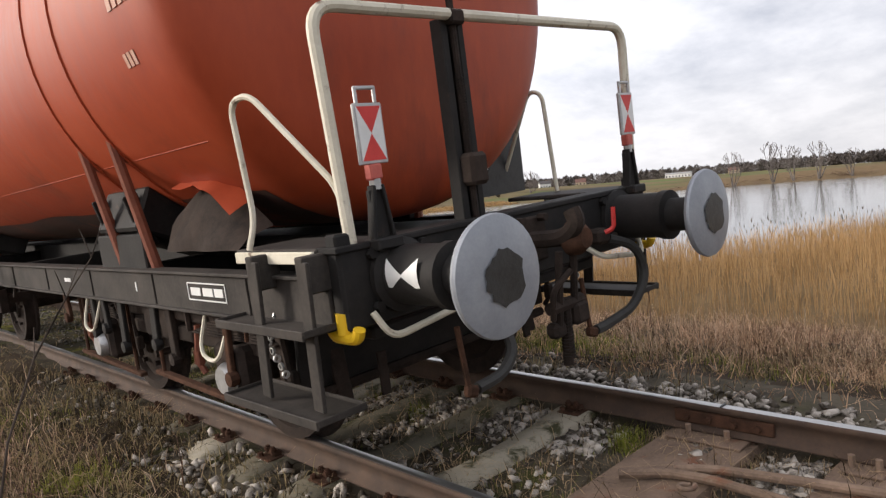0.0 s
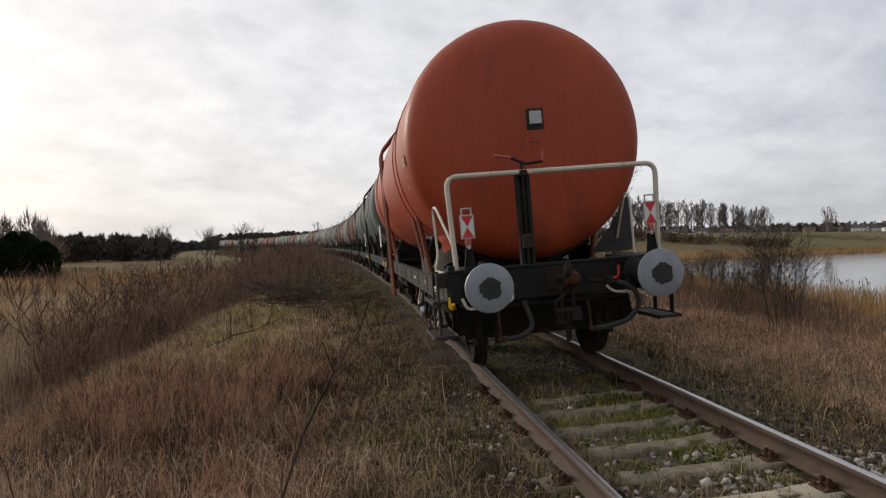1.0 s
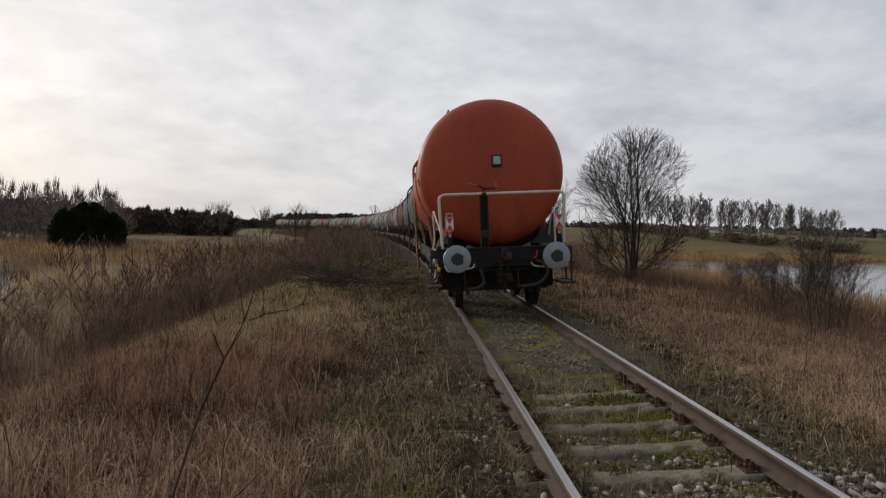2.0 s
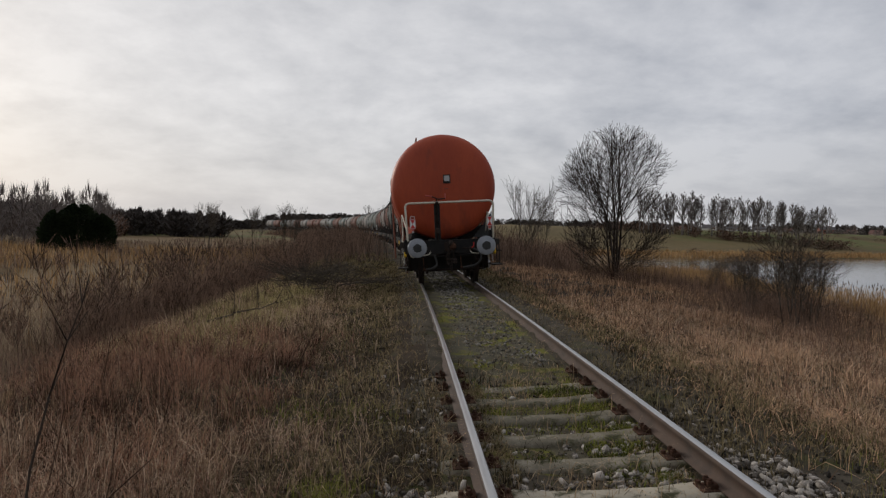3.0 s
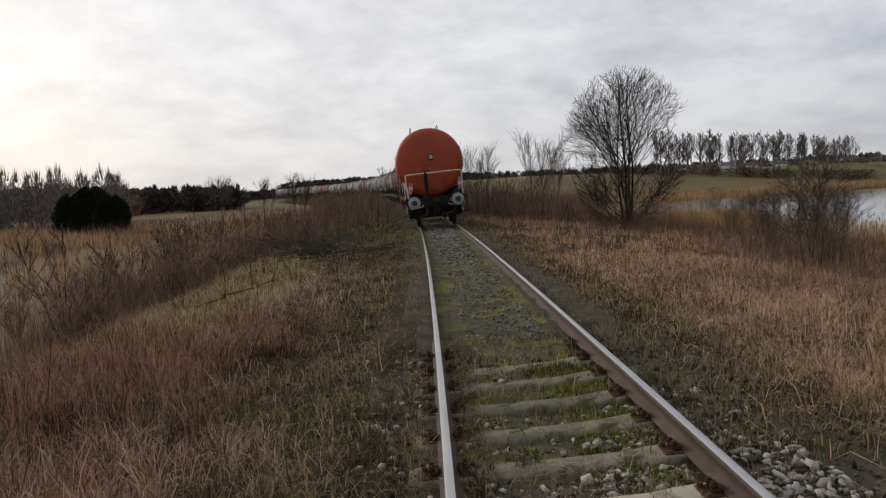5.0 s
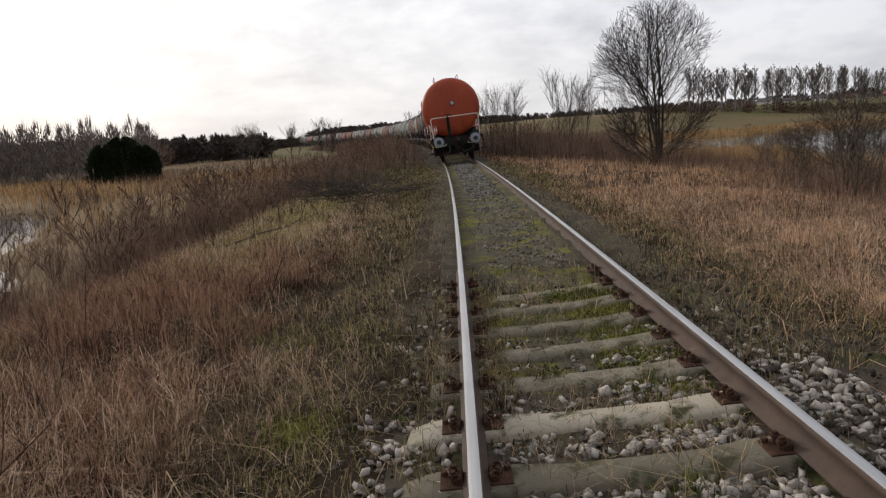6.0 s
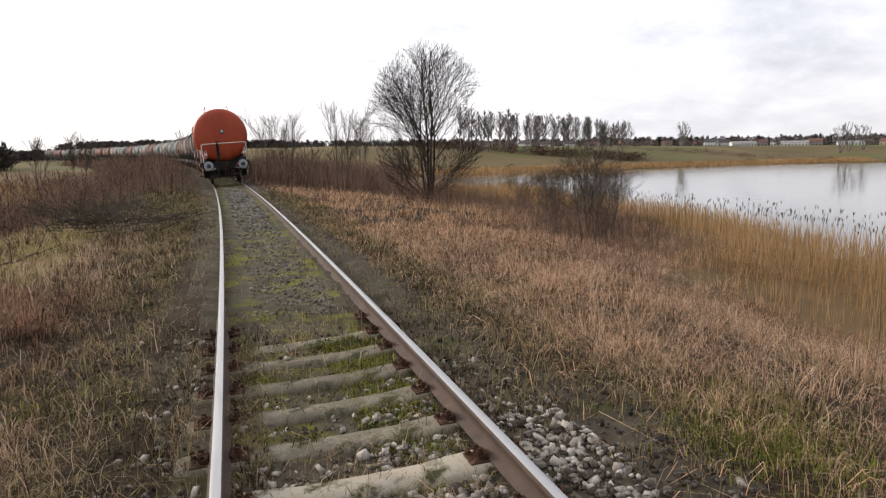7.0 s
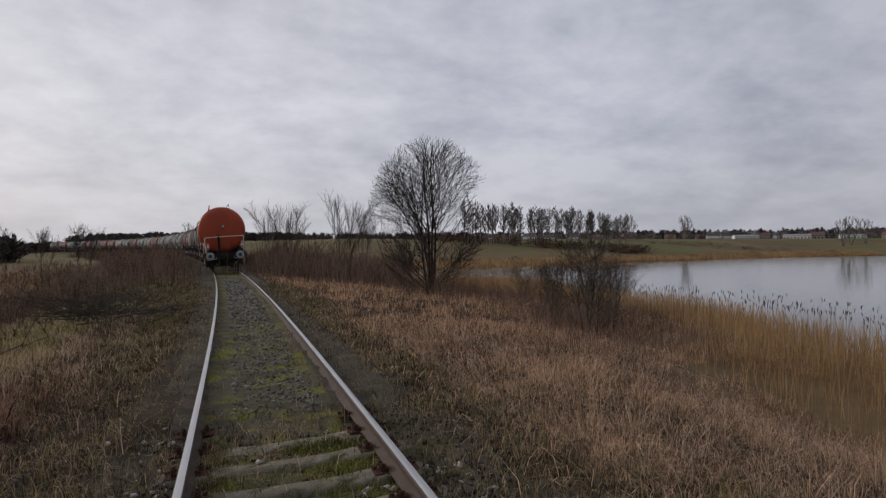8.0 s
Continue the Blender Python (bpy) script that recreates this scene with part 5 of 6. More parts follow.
def build_reeds():
    n = 115000
    y = -26 + 74 * R.uniform(0, 1, n)
    u = 6.8 + R.uniform(0, 1, n) ** 0.8 * 33
    cx, cy, th = centre(y)
    x = cx + u
    near = 18 + np.clip(8 - y, 0, 16) * 1.7 + np.clip(y - 20, 0, 90) * 0.22 + 1.2 * wobble(x, y, 0.3, 2)
    ok = (u < near + R.normal(0.6, 0.5, n)) & (R.uniform(0, 1, n) < smooth(bank_edge(y) + 0.8, bank_edge(y) + 3.6, u + 0.9 * wobble(x, y, 0.6, 1))) & (y < 20 + 8 * wobble(x, y, 0.3, 6) + (u > 9) * 20)
    x, y, u = x[ok], y[ok], u[ok]
    h = R.uniform(0.75, 1.35, len(x)) * (0.5 + 0.5 * smooth(7.5, 15, u)) * (0.92 + 0.12 * wobble(x, y, 0.35, 3))
    blades("reeds", x, y, h, R.uniform(0.007, 0.014, len(x)) * np.clip(np.hypot(x + 1, y + 6) / 14, 0.7, 2), 0.32, M_REED, "dense bed of dry tan reeds", "reeds", bow=0.5)
    # open fringe with dark seed heads along the water
    n = 1500
    y = -10 + 45 * R.uniform(0, 1, n)
    near = 18 + np.clip(8 - y, 0, 16) * 1.7 + np.clip(y - 20, 0, 90) * 0.22
    u = near + R.uniform(-0.6, 2.2, n)
    cx, _, th = centre(y)
    x = cx + u + 1.2 * wobble(cx + u, y, 0.3, 2)
    h = R.uniform(0.9, 1.55, n)
    zb = np.full(n, LAKE - 0.1)
    blades("fringe_reeds", x, y, h, R.uniform(0.008, 0.014, n), 0.15, M_REED, "thin line of reeds standing in the shallows", "reeds", z=zb, bow=0.6)
    k = R.uniform(0, 1, n) < 0.6
    m = int(k.sum())
    zz = zb[k] + h[k] * 0.92
    blades("seed_heads", np.repeat(x[k], 4), np.repeat(y[k], 4), R.uniform(0.08, 0.15, m * 4), R.uniform(0.018, 0.035, m * 4), 0.7, M_SEED, "dark feathery seed heads of the reeds", "reeds", z=np.repeat(zz, 4) + R.uniform(-0.05, 0.05, m * 4))
    # reed belt on the far shore
    n = 12000
    x = R.uniform(24, 190, n)
    y = far_shore(x) + R.uniform(0, 1, n) ** 1.5 * 12 - 0.5
    blades("shore_reeds", x, y, R.uniform(0.4, 0.85, n), R.uniform(0.06, 0.14, n), 0.25, M_REED, "belt of dry reeds along the far shore", "reeds", bow=0.5)
    # marsh reeds west
    n = 26000
    x, y = R.uniform(-70, -8, n), R.uniform(2, 75, n)
    u, s = lateral(x, y)
    ok = (lake_mask(x, y, u) < 0.5) & (u < -9.5) & (R.uniform(0, 1, n) < 0.6 + 0.4 * wobble(x, y, 0.2, 2))
    x, y = x[ok], y[ok]
    d = np.clip(np.hypot(x, y) / 18, 0.8, 4)
    blades("marsh_reeds", x, y, R.uniform(0.35, 0.85, len(x)), R.uniform(0.012, 0.022, len(x)) * d, 0.25, M_REED, "dry reeds of the western marsh", "reeds", bow=0.5)


def seg_mesh(name, segs, material, sides=3):
    """Tapering bars from rows of (start, end, radius, radius)."""
    S = np.array([(*a, *b, r, q) for a, b, r, q in segs])
    p, q, r0, r1 = S[:, :3], S[:, 3:6], S[:, 6], S[:, 7]
    d = q - p
    d /= np.linalg.norm(d, axis=1, keepdims=True) + 1e-9
    up = np.where(np.abs(d[:, 2:3]) < 0.9, np.array([[0, 0, 1.0]]), np.array([[1.0, 0, 0]]))
    a = np.cross(d, up); a /= np.linalg.norm(a, axis=1, keepdims=True)
    b = np.cross(d, a)
    V = []
    for c, r in ((p, r0), (q, r1)):
        for k in range(sides):
            t = 6.28318 * k / sides
            V.append(c + (a * math.cos(t) + b * math.sin(t)) * r[:, None])
    V = np.stack(V, 1).reshape(-1, 3)
    base = np.arange(len(S))[:, None] * (2 * sides)
    Q = np.concatenate([base + np.array([[k, (k + 1) % sides, sides + (k + 1) % sides, sides + k]]) for k in range(sides)])
    return np_mesh(name, V, Q, None, (material,), flat=False)


def grow(rng, segs, p, d, length, r, level, kids, spread, up, thin=0.62, short=0.62, r_min=0.0025):
    """One limb and all that branches from it."""
    n = 4 if level else 3
    step = length / n
    for i in range(n):
        d = (d + Vector((rng.gauss(0, 0.10), rng.gauss(0, 0.10), rng.gauss(0, 0.06) + up * 0.10))).normalized()
        q = p + d * step
        r2 = max(r_min, r * (1 - 0.16))
        segs.append((tuple(p), tuple(q), r, r2))
        p, r = q, r2
        if level > 0 and (i > 0 or level < 3):
            for _ in range(kids if i == n - 1 else max(1, kids - 1)):
                side = Vector((rng.gauss(0, 1), rng.gauss(0, 1), rng.gauss(0, 0.4)))
                side = (side - d * side.dot(d)).normalized()
                nd = (d + side * spread * rng.uniform(0.6, 1.3)).normalized()
                grow(rng, segs, p, nd, length * short * rng.uniform(0.7, 1.15), max(r_min, r * thin), level - 1, kids, spread, up, thin, short, r_min)


def bare_tree(name, seed, height, stems, material, label, category="tree", level=3, kids=2, spread=0.55, up=0.6, r=0.05, fan=0.35, r_min=0.004, group=""):
    rng = random.Random(seed)
    trunk, crown = [], []
    for k in range(stems):
        a = 6.283 * (k + rng.random() * 0.6) / stems
        f = fan * rng.uniform(0.3, 1.2) if stems > 1 else 0.05
        p, d = Vector((0.12 * math.cos(a), 0.12 * math.sin(a), -0.1)) * (1 if stems > 1 else 0.2), Vector((f * math.cos(a), f * math.sin(a), 1)).normalized()
        rr, hh = r * rng.uniform(0.75, 1.15), height * rng.uniform(0.30, 0.42)
        for i in range(3):
            d = (d + Vector((rng.gauss(0, 0.06), rng.gauss(0, 0.06), 0.05))).normalized()
            q = p + d * hh / 3
            trunk.append((tuple(p), tuple(q), rr, rr * 0.88)); p, rr = q, rr * 0.88
            if i == 1 and level > 2:
                side = Vector((rng.gauss(0, 1), rng.gauss(0, 1), 0.2)).normalized()
                grow(rng, crown, p, (d + side * spread).normalized(), height * 0.24, rr * 0.5, level - 1, kids, spread, up, r_min=r_min)
        grow(rng, crown, p, d, height * 0.30 * rng.uniform(0.85, 1.1), rr * 0.9, level, kids, spread, up, r_min=r_min)
    t = tagged(new(name), label, category, group)
    a, b = new("trunk", seg_mesh("trunk", trunk, material, 6)), new("crown", seg_mesh("crown", crown, material, 3))
    a.parent = b.parent = t
    return t


def fan_tree(name, seed, height, rx, stems, material, label, category="tree", group="", branches=16, twigs=4, r=0.05, r_min=0.006, low=0.12, fan=1.0, shift=0.0):
    """A leafless tree whose limbs fill an egg-shaped outline."""
    rng = random.Random(seed)
    trunk, crown = [], []
    cz, rz = height * 0.55, height * 0.47

    def clip(p, d, want):
        t = want
        while t > 0.1 and (((p + d * t).x - shift) / rx) ** 2 + ((p + d * t).y / rx) ** 2 + (((p + d * t).z - cz) / rz) ** 2 > 1.0:
            t *= 0.86
        return t

    def twig(p, d, ln, r0, lvl):
        n = 3
        for i in range(n):
            d = (d + Vector((rng.gauss(0, 0.09), rng.gauss(0, 0.09), 0.09))).normalized()
            q = p + d * ln / n
            crown.append((tuple(p), tuple(q), r0, max(r_min, r0 * 0.8)))
            p, r0 = q, max(r_min, r0 * 0.8)
            if lvl:
                for _ in range(twigs // 2 + 1):
                    s = Vector((rng.gauss(0, 1), rng.gauss(0, 1), rng.gauss(0.2, 0.4))).normalized()
                    nd = (d + s * rng.uniform(0.35, 0.75)).normalized()
                    twig(p, nd, clip(p, nd, ln * rng.uniform(0.35, 0.7)), r0 * 0.6, lvl - 1)

    for k in range(stems):
        a = 6.283 * (k + rng.uniform(-0.3, 0.3)) / stems
        out = rx * rng.uniform(0.15, 0.95) * fan if stems > 1 else 0.0
        top = Vector((out * math.cos(a) + shift, out * math.sin(a), cz + rz * math.sqrt(max(0.05, 1 - (out / rx) ** 2)) * 0.96))
        base = Vector((0.05 * rx * math.cos(a), 0.05 * rx * math.sin(a), -0.1))
        mid = Vector((top.x * 0.55, top.y * 0.55, top.z * 0.42))
        last, n = base, 9
        for i in range(1, n + 1):
            t = i / n
            p = base * (1 - t) ** 2 + mid * 2 * t * (1 - t) + top * t * t + Vector((rng.gauss(0, 0.012), rng.gauss(0, 0.012), 0)) * height * 0.5
            ra, rb = r * (1 - 0.9 * (t - 1 / n)), r * (1 - 0.9 * t)
            (trunk if t < 0.5 else crown).append((tuple(last), tuple(p), max(r_min, ra), max(r_min, rb)))
            if t > low:
                for _ in range(max(1, branches // n)):
                    d0 = (p - last).normalized()
                    b = rng.uniform(0, 6.283)
                    s = Vector((math.cos(b), math.sin(b), rng.uniform(0.1, 0.7)))
                    d = (d0 * 0.55 + s * rng.uniform(0.45, 0.8)).normalized()
                    twig(p, d, clip(p, d, height * rng.uniform(0.16, 0.34)), max(r_min, rb * 0.5), 1)
            last = p
    t = tagged(new(name), label, category, group)
    a, b = new("trunk", seg_mesh("trunk", trunk, material, 6)), new("crown", seg_mesh("crown", crown, material, 3))
    a.parent = b.parent = t
    return t


def round_tree(name, seed, height, rx, material, label, stems=5, category="tree", group="", low=15, thick=1.0, depth=3, r_min=0.0055):
    """A leafless tree that forks near the ground; its limbs rise and arch within a round crown."""
    rng = random.Random(seed)
    trunk, crown = [], []
    cz, rz = height * 0.50, height * 0.515

    def inside(p, k=1.0):
        w = rx * (1.0 if p.z > cz else 0.92)
        return (p.x / w) ** 2 + (p.y / w) ** 2 + ((p.z - cz) / rz) ** 2 < k

    def limb(p, d, ln, r0, lvl, rise):
        n = (7, 5, 4, 3)[depth - lvl]
        step = ln / n
        for i in range(n):
            d = (d + Vector((rng.gauss(0, 0.09), rng.gauss(0, 0.09), rng.gauss(0, 0.05) + rise))).normalized()
            q = p + d * step
            if not inside(q, 1.0 + 0.14 * rng.random()):
                return
            r1 = max(r_min, r0 * 0.84)
            (trunk if r0 > 0.03 * thick else crown).append((tuple(p), tuple(q), r0, r1))
            p, r0 = q, r1
            if lvl and (i > 0 or lvl < depth):
                for _ in range(2 if lvl > 1 else rng.choice((2, 2, 3) if depth > 2 else (1, 1, 2))):
                    side = Vector((rng.gauss(0, 1), rng.gauss(0, 1), rng.gauss(0.0, 0.3)))
                    side = (side - d * side.dot(d)).normalized()
                    limb(p, (d + side * rng.uniform(0.45, 0.95)).normalized(), ln * rng.uniform(0.40, 0.66), max(r_min, r0 * 0.55), lvl - 1, rise * 1.1)

    for k in range(stems):
        a = 6.283 * (k + rng.uniform(-0.25, 0.25)) / stems
        out = 0.06 if k == 0 else rng.uniform(0.10, 0.30)
        limb(Vector((0.14 * math.cos(a), 0.14 * math.sin(a), -0.1)), Vector((out * math.cos(a), out * math.sin(a), 1)).normalized(), height * rng.uniform(0.85, 1.05), rng.uniform(0.05, 0.075) * thick, depth, 0.02)
    for k in range(low):
        a = rng.uniform(0, 6.283)
        limb(Vector((0.2 * math.cos(a), 0.2 * math.sin(a), rng.uniform(0, 0.18) * height)), Vector((math.cos(a), math.sin(a), rng.uniform(0.35, 1.1))).normalized(), height * rng.uniform(0.26, 0.45), 0.02 * thick, depth - 1, 0.05)
    t = tagged(new(name), label, category, group)
    a, b = new("trunk", seg_mesh("trunk", trunk, material, 6)), new("crown", seg_mesh("crown", crown, material, 3))
    a.parent = b.parent = t
    return t


def put(ob, x, y, turn=0.0, size=1.0, dz=0.0):
    ob.matrix_basis = pose(x, y, float(ground(x, y)) + dz, 0, 0, turn) @ Matrix.Diagonal((size, size, size, 1))
    return ob


def put_copy(ob, x, y, turn=0.0, size=1.0, dz=0.0):
    c = copy_thing(ob, Matrix())
    return put(c, x, y, turn, size, dz)


def build_trees():
    put(round_tree("bare_tree", 11, 6.25, 2.55, M_DARKBARK, "wide round-crowned leafless tree beside the lake"), 7.2, 21.6)
    a = bare_tree("sapling", 5, 5.9, 5, M_BARK, "slender leafless sapling clump beyond the tree", level=2, kids=3, spread=0.42, up=0.7, r=0.03, fan=0.25, r_min=0.006, group="saplings east of the line")
    put(a, 6.0, 38.0)
    for x, y, t, z in ((7.4, 39.0, 80, 0.95), (3.3, 44.0, 150, 0.9), (5.4, 33.0, 20, 0.6), (2.6, 55.0, 200, 1.0), (8.2, 30.5, 290, 0.55), (4.6, 62.0, 33, 0.9)):
        put_copy(a, x, y, t, z)
    sh = round_tree("shrub", 21, 2.6, 1.35, M_BARK, "leafless shrub with many thin stems among the reeds", 6, "shrub", "shrubs in the reeds", 3, 0.3, 2, 0.004)
    put(sh, 7.5, 8.8, 0, 0.95)
    for x, y, t, z in ((8.3, 9.4, 60, 0.72), (6.9, 9.6, 200, 0.5), (9.4, 12.5, 20, 0.55), (12.2, 20.3, 60, 0.75), (13.6, 19.6, 130, 0.8), (10.6, 18.0, 200, 0.6), (8.6, 15.5, 170, 0.5)):
        put_copy(sh, x, y, t, z)
    # fallen, spreading crown on the marsh side
    dead = bare_tree("dead_tree", 31, 2.7, 7, M_DARKBARK, "low dead tree with wide arching dark limbs", "tree", 2, 2, 0.55, 0.05, 0.05, 1.7, 0.008)
    put(dead, -12.6, 27.5)
    l2 = bare_tree("young_tree", 41, 5.2, 5, M_BARK, "thin leafless young tree west of the line", "tree", 2, 3, 0.35, 0.8, 0.035, 0.3, 0.008)
    put(l2, -10.9, 49.4)
    for x, y, t, z in ((-16.0, 60.0, 40, 1.0), (-22.0, 66.0, 90, 1.1)):
        put_copy(l2, x, y, t, z)
    # far single trees
    rt = fan_tree("round_tree", 51, 11.0, 3.9, 4, M_HAZE_TWIG, "far leafless tree with a rounded crown", "tree", "far single trees", 14, 3, 0.2, 0.05, 0.25)
    put(rt, -87, 300, 0, 1.0)
    for x, y, t, z in ((-104, 310, 50, 0.75), (-22, 330, 90, 0.8), (143, 228, 30, 0.85), (176, 240, 70, 0.9), (180, 246, 120, 0.8), (128, 215, 200, 0.6), (205, 190, 20, 0.9), (212, 193, 80, 0.95), (222, 196, 130, 0.85), (236, 190, 30, 0.9), (246, 196, 70, 0.8), (-150, 330, 10, 0.9), (14, 300, 10, 0.7), (196, 82, 40, 0.95), (204, 74, 110, 1.05), (203, 68, 160, 0.9), (205, 62, 20, 0.95), (190, 88, 70, 0.6), (206, 54, 200, 0.7)):
        put_copy(rt, x, y, t, z)
    pop = [fan_tree("poplar", 60 + k, 10.4, 1.7, 1, M_HAZE_TWIG, "tall narrow leafless poplar in a row by the meadow", "tree", "row of poplars", 40, 2, 0.18, 0.04, 0.32) for k in range(3)]
    rng = random.Random(3)
    spots = [(52 + i * 1.0 + rng.uniform(-0.5, 0.5), 152 + i * 0.29 + rng.uniform(-2, 2)) for i in range(54)]
    for i, (x, y) in enumerate(spots):
        if i < 3:
            put(pop[i], x, y)
        else:
            put_copy(pop[i % 3], x, y, rng.uniform(0, 360), rng.uniform(0.82, 1.0) * (0.85 if i > 40 else 1))


def fans(name, x, y, h, wide, count, width, material, label, category, z=None):
    """Hazy far crowns: many thin upright slips round each stem."""
    n = len(x)
    X, Y, H, W = (np.repeat(v, count) for v in (x, y, h, wide))
    Z = np.repeat(ground(x, y) if z is None else z, count)
    a, r = R.uniform(0, 6.283, n * count), np.sqrt(R.uniform(0, 1, n * count))
    t = R.uniform(0.0, 0.85, n * count)
    spread = np.sin(np.clip(t + 0.15, 0, 1) * 3.0) * W * 0.5 * r
    bx, by = X + np.cos(a) * spread * 0.6, Y + np.sin(a) * spread * 0.6
    tx, ty = X + np.cos(a) * spread * 1.25, Y + np.sin(a) * spread * 1.25
    b, top = Z + H * t * 0.75, Z + H * np.clip(t * 0.75 + R.uniform(0.05, 0.15, n * count), 0, 1.0)
    f = R.uniform(0, 6.283, n * count); w = width * R.uniform(0.5, 1.3, n * count)
    V = np.stack([np.stack([bx - np.cos(f) * w, by - np.sin(f) * w, b], -1), np.stack([bx + np.cos(f) * w, by + np.sin(f) * w, b], -1), np.stack([tx, ty, top], -1)], 1).reshape(-1, 3)
    T = np.arange(n * count)[:, None] * 3 + np.array([[0, 1, 2]])
    return stuff(name, np_mesh(name, V, None, T, (material,)), label, category)


def polar(az0, az1, d0, d1, n):
    a, d = np.radians(R.uniform(az0, az1, n)), R.uniform(d0, d1, n)
    return -0.5 + d * np.sin(a), -6 + d * np.cos(a)


def build_woods():
    x, y = polar(-62, -23.0, 105, 140, 240)
    fans("birch_wood", x, y, R.uniform(8.5, 12.0, 240), R.uniform(3, 5.5, 240), 150, 0.07, M_BIRCH, "leafless birch wood behind the marsh", "woodland")
    x, y = polar(-62, -22, 152, 175, 160)
    fans("wood_undergrowth", x, y, R.uniform(5, 7.5, 160), R.uniform(4, 6, 160), 70, 0.16, M_TWIG, "brown undergrowth at the foot of the birch wood", "woodland")
    x, y = polar(-75, -15, 170, 235, 900)
    az = np.degrees(np.arctan2(x, y))
    fans("far_wood", x, y, (8.0 + 0.11 * np.clip(-az - 14, 0, 14)) * R.uniform(0.85, 1.08, 900), R.uniform(4, 7, 900), 120, 0.3, M_FARWOOD, "dark far woodland on the western rise", "woodland")
    x, y = polar(-26, 5, 345, 430, 560)
    fans("far_wood", x, y, R.uniform(5.0, 7.0, 560), R.uniform(6, 9, 560), 110, 0.4, M_FARWOOD, "low dark woodland beyond the curve", "woodland")
    x, y = polar(2, 80, 830, 1000, 1000)
    fans("far_wood", x, y, R.uniform(14.5, 20, 1000), R.uniform(10, 18, 1000), 90, 0.8, M_FARWOOD, "dark line of trees behind the village", "woodland")
    x, y = polar(14, 72, 715, 830, 420)
    fans("garden_trees", x, y, R.uniform(6, 16, 420), R.uniform(5, 11, 420), 80, 0.4, M_HAZE_TWIG, "leafless garden trees between the houses", "woodland")
    x, y = polar(14, 72, 720, 840, 230)
    fans("garden_trees", x, y, R.uniform(5, 11, 230), R.uniform(6, 11, 230), 90, 0.5, M_FARWOOD, "dark evergreens and hedges between the houses", "woodland")
    a = np.radians(np.array([17.5, 19.0, 22.5, 27.0, 29.5, 36.5, 41.0, 46.0]) + R.normal(0, 0.4, 8))
    d = 88.6 / (np.cos(a) - 0.4 * np.sin(a)) * 1.04 + R.uniform(1, 10, 8)
    x, y = -0.5 + d * np.sin(a), -6 + d * np.cos(a)
    fans("shore_bushes", x, y, R.uniform(1.0, 1.8, 8), R.uniform(3, 5, 8), 260, 0.05, M_TWIG, "brown bushes on the far shore", "bush")
    x, y = polar(15, 33, 168, 186, 110)
    fans("field_scrub", x, y, R.uniform(1.2, 3.2, 110), R.uniform(3, 6, 110), 100, 0.12, M_TWIG, "brown undergrowth below the poplars", "bush")
    x, y = polar(5, 75, 215, 240, 200)
    fans("field_hedge", x, y, R.uniform(0.7, 1.5, 200), R.uniform(4, 7, 200), 50, 0.12, M_TWIG, "dark hedges in front of the village", "bush")
    # rounded evergreens on the marsh
    for k, (x, y, h, w) in enumerate(((-37.0, 70.0, 4.9, 4.6), (-38.9, 69.5, 4.1, 3.6), (-35.2, 71.0, 3.9, 3.4))):
        n = 9000
        a, t = R.uniform(0, 6.283, n), R.uniform(0, 1, n) ** 0.8
        lump = 1 + 0.07 * np.sin(a * 3 + t * 7 + k) + 0.06 * np.sin(a * 7 - t * 11 + k)
        rad = w * 0.5 * np.sqrt(np.clip(1 - (np.clip(t - 0.35, 0, 1) / 0.66) ** 2, 0, 1)) * R.uniform(0.6, 1.0, n) * lump
        px, py, pz = np.cos(a) * rad, np.sin(a) * rad, t * h * (0.95 + 0.05 * np.sin(a * 2 + k))
        f = R.uniform(0, 6.283, n); L = R.uniform(0.10, 0.24, n)
        V = np.stack([np.stack([px - np.cos(f) * 0.13, py - np.sin(f) * 0.13, pz + R.normal(0, 0.06, n)], -1), np.stack([px + np.cos(f) * 0.13, py + np.sin(f) * 0.13, pz + R.normal(0, 0.06, n)], -1), np.stack([px + np.cos(a) * L * 0.7, py + np.sin(a) * L * 0.7, pz + L * 0.6], -1)], 1).reshape(-1, 3)
        t0 = tagged(new("conifer"), "dense rounded dark evergreen at the edge of the marsh", "tree", "evergreens on the marsh")
        c = new("crown", np_mesh("crown", V, None, np.arange(n)[:, None] * 3 + np.array([[0, 1, 2]]), (M_PINE,)))
        st = new("trunk", seg_mesh("trunk", [((0, 0, -0.1), (0, 0, h * 0.8), 0.16, 0.04)], M_BARK, 8))
        c.parent = st.parent = t0
        put(t0, x, y)


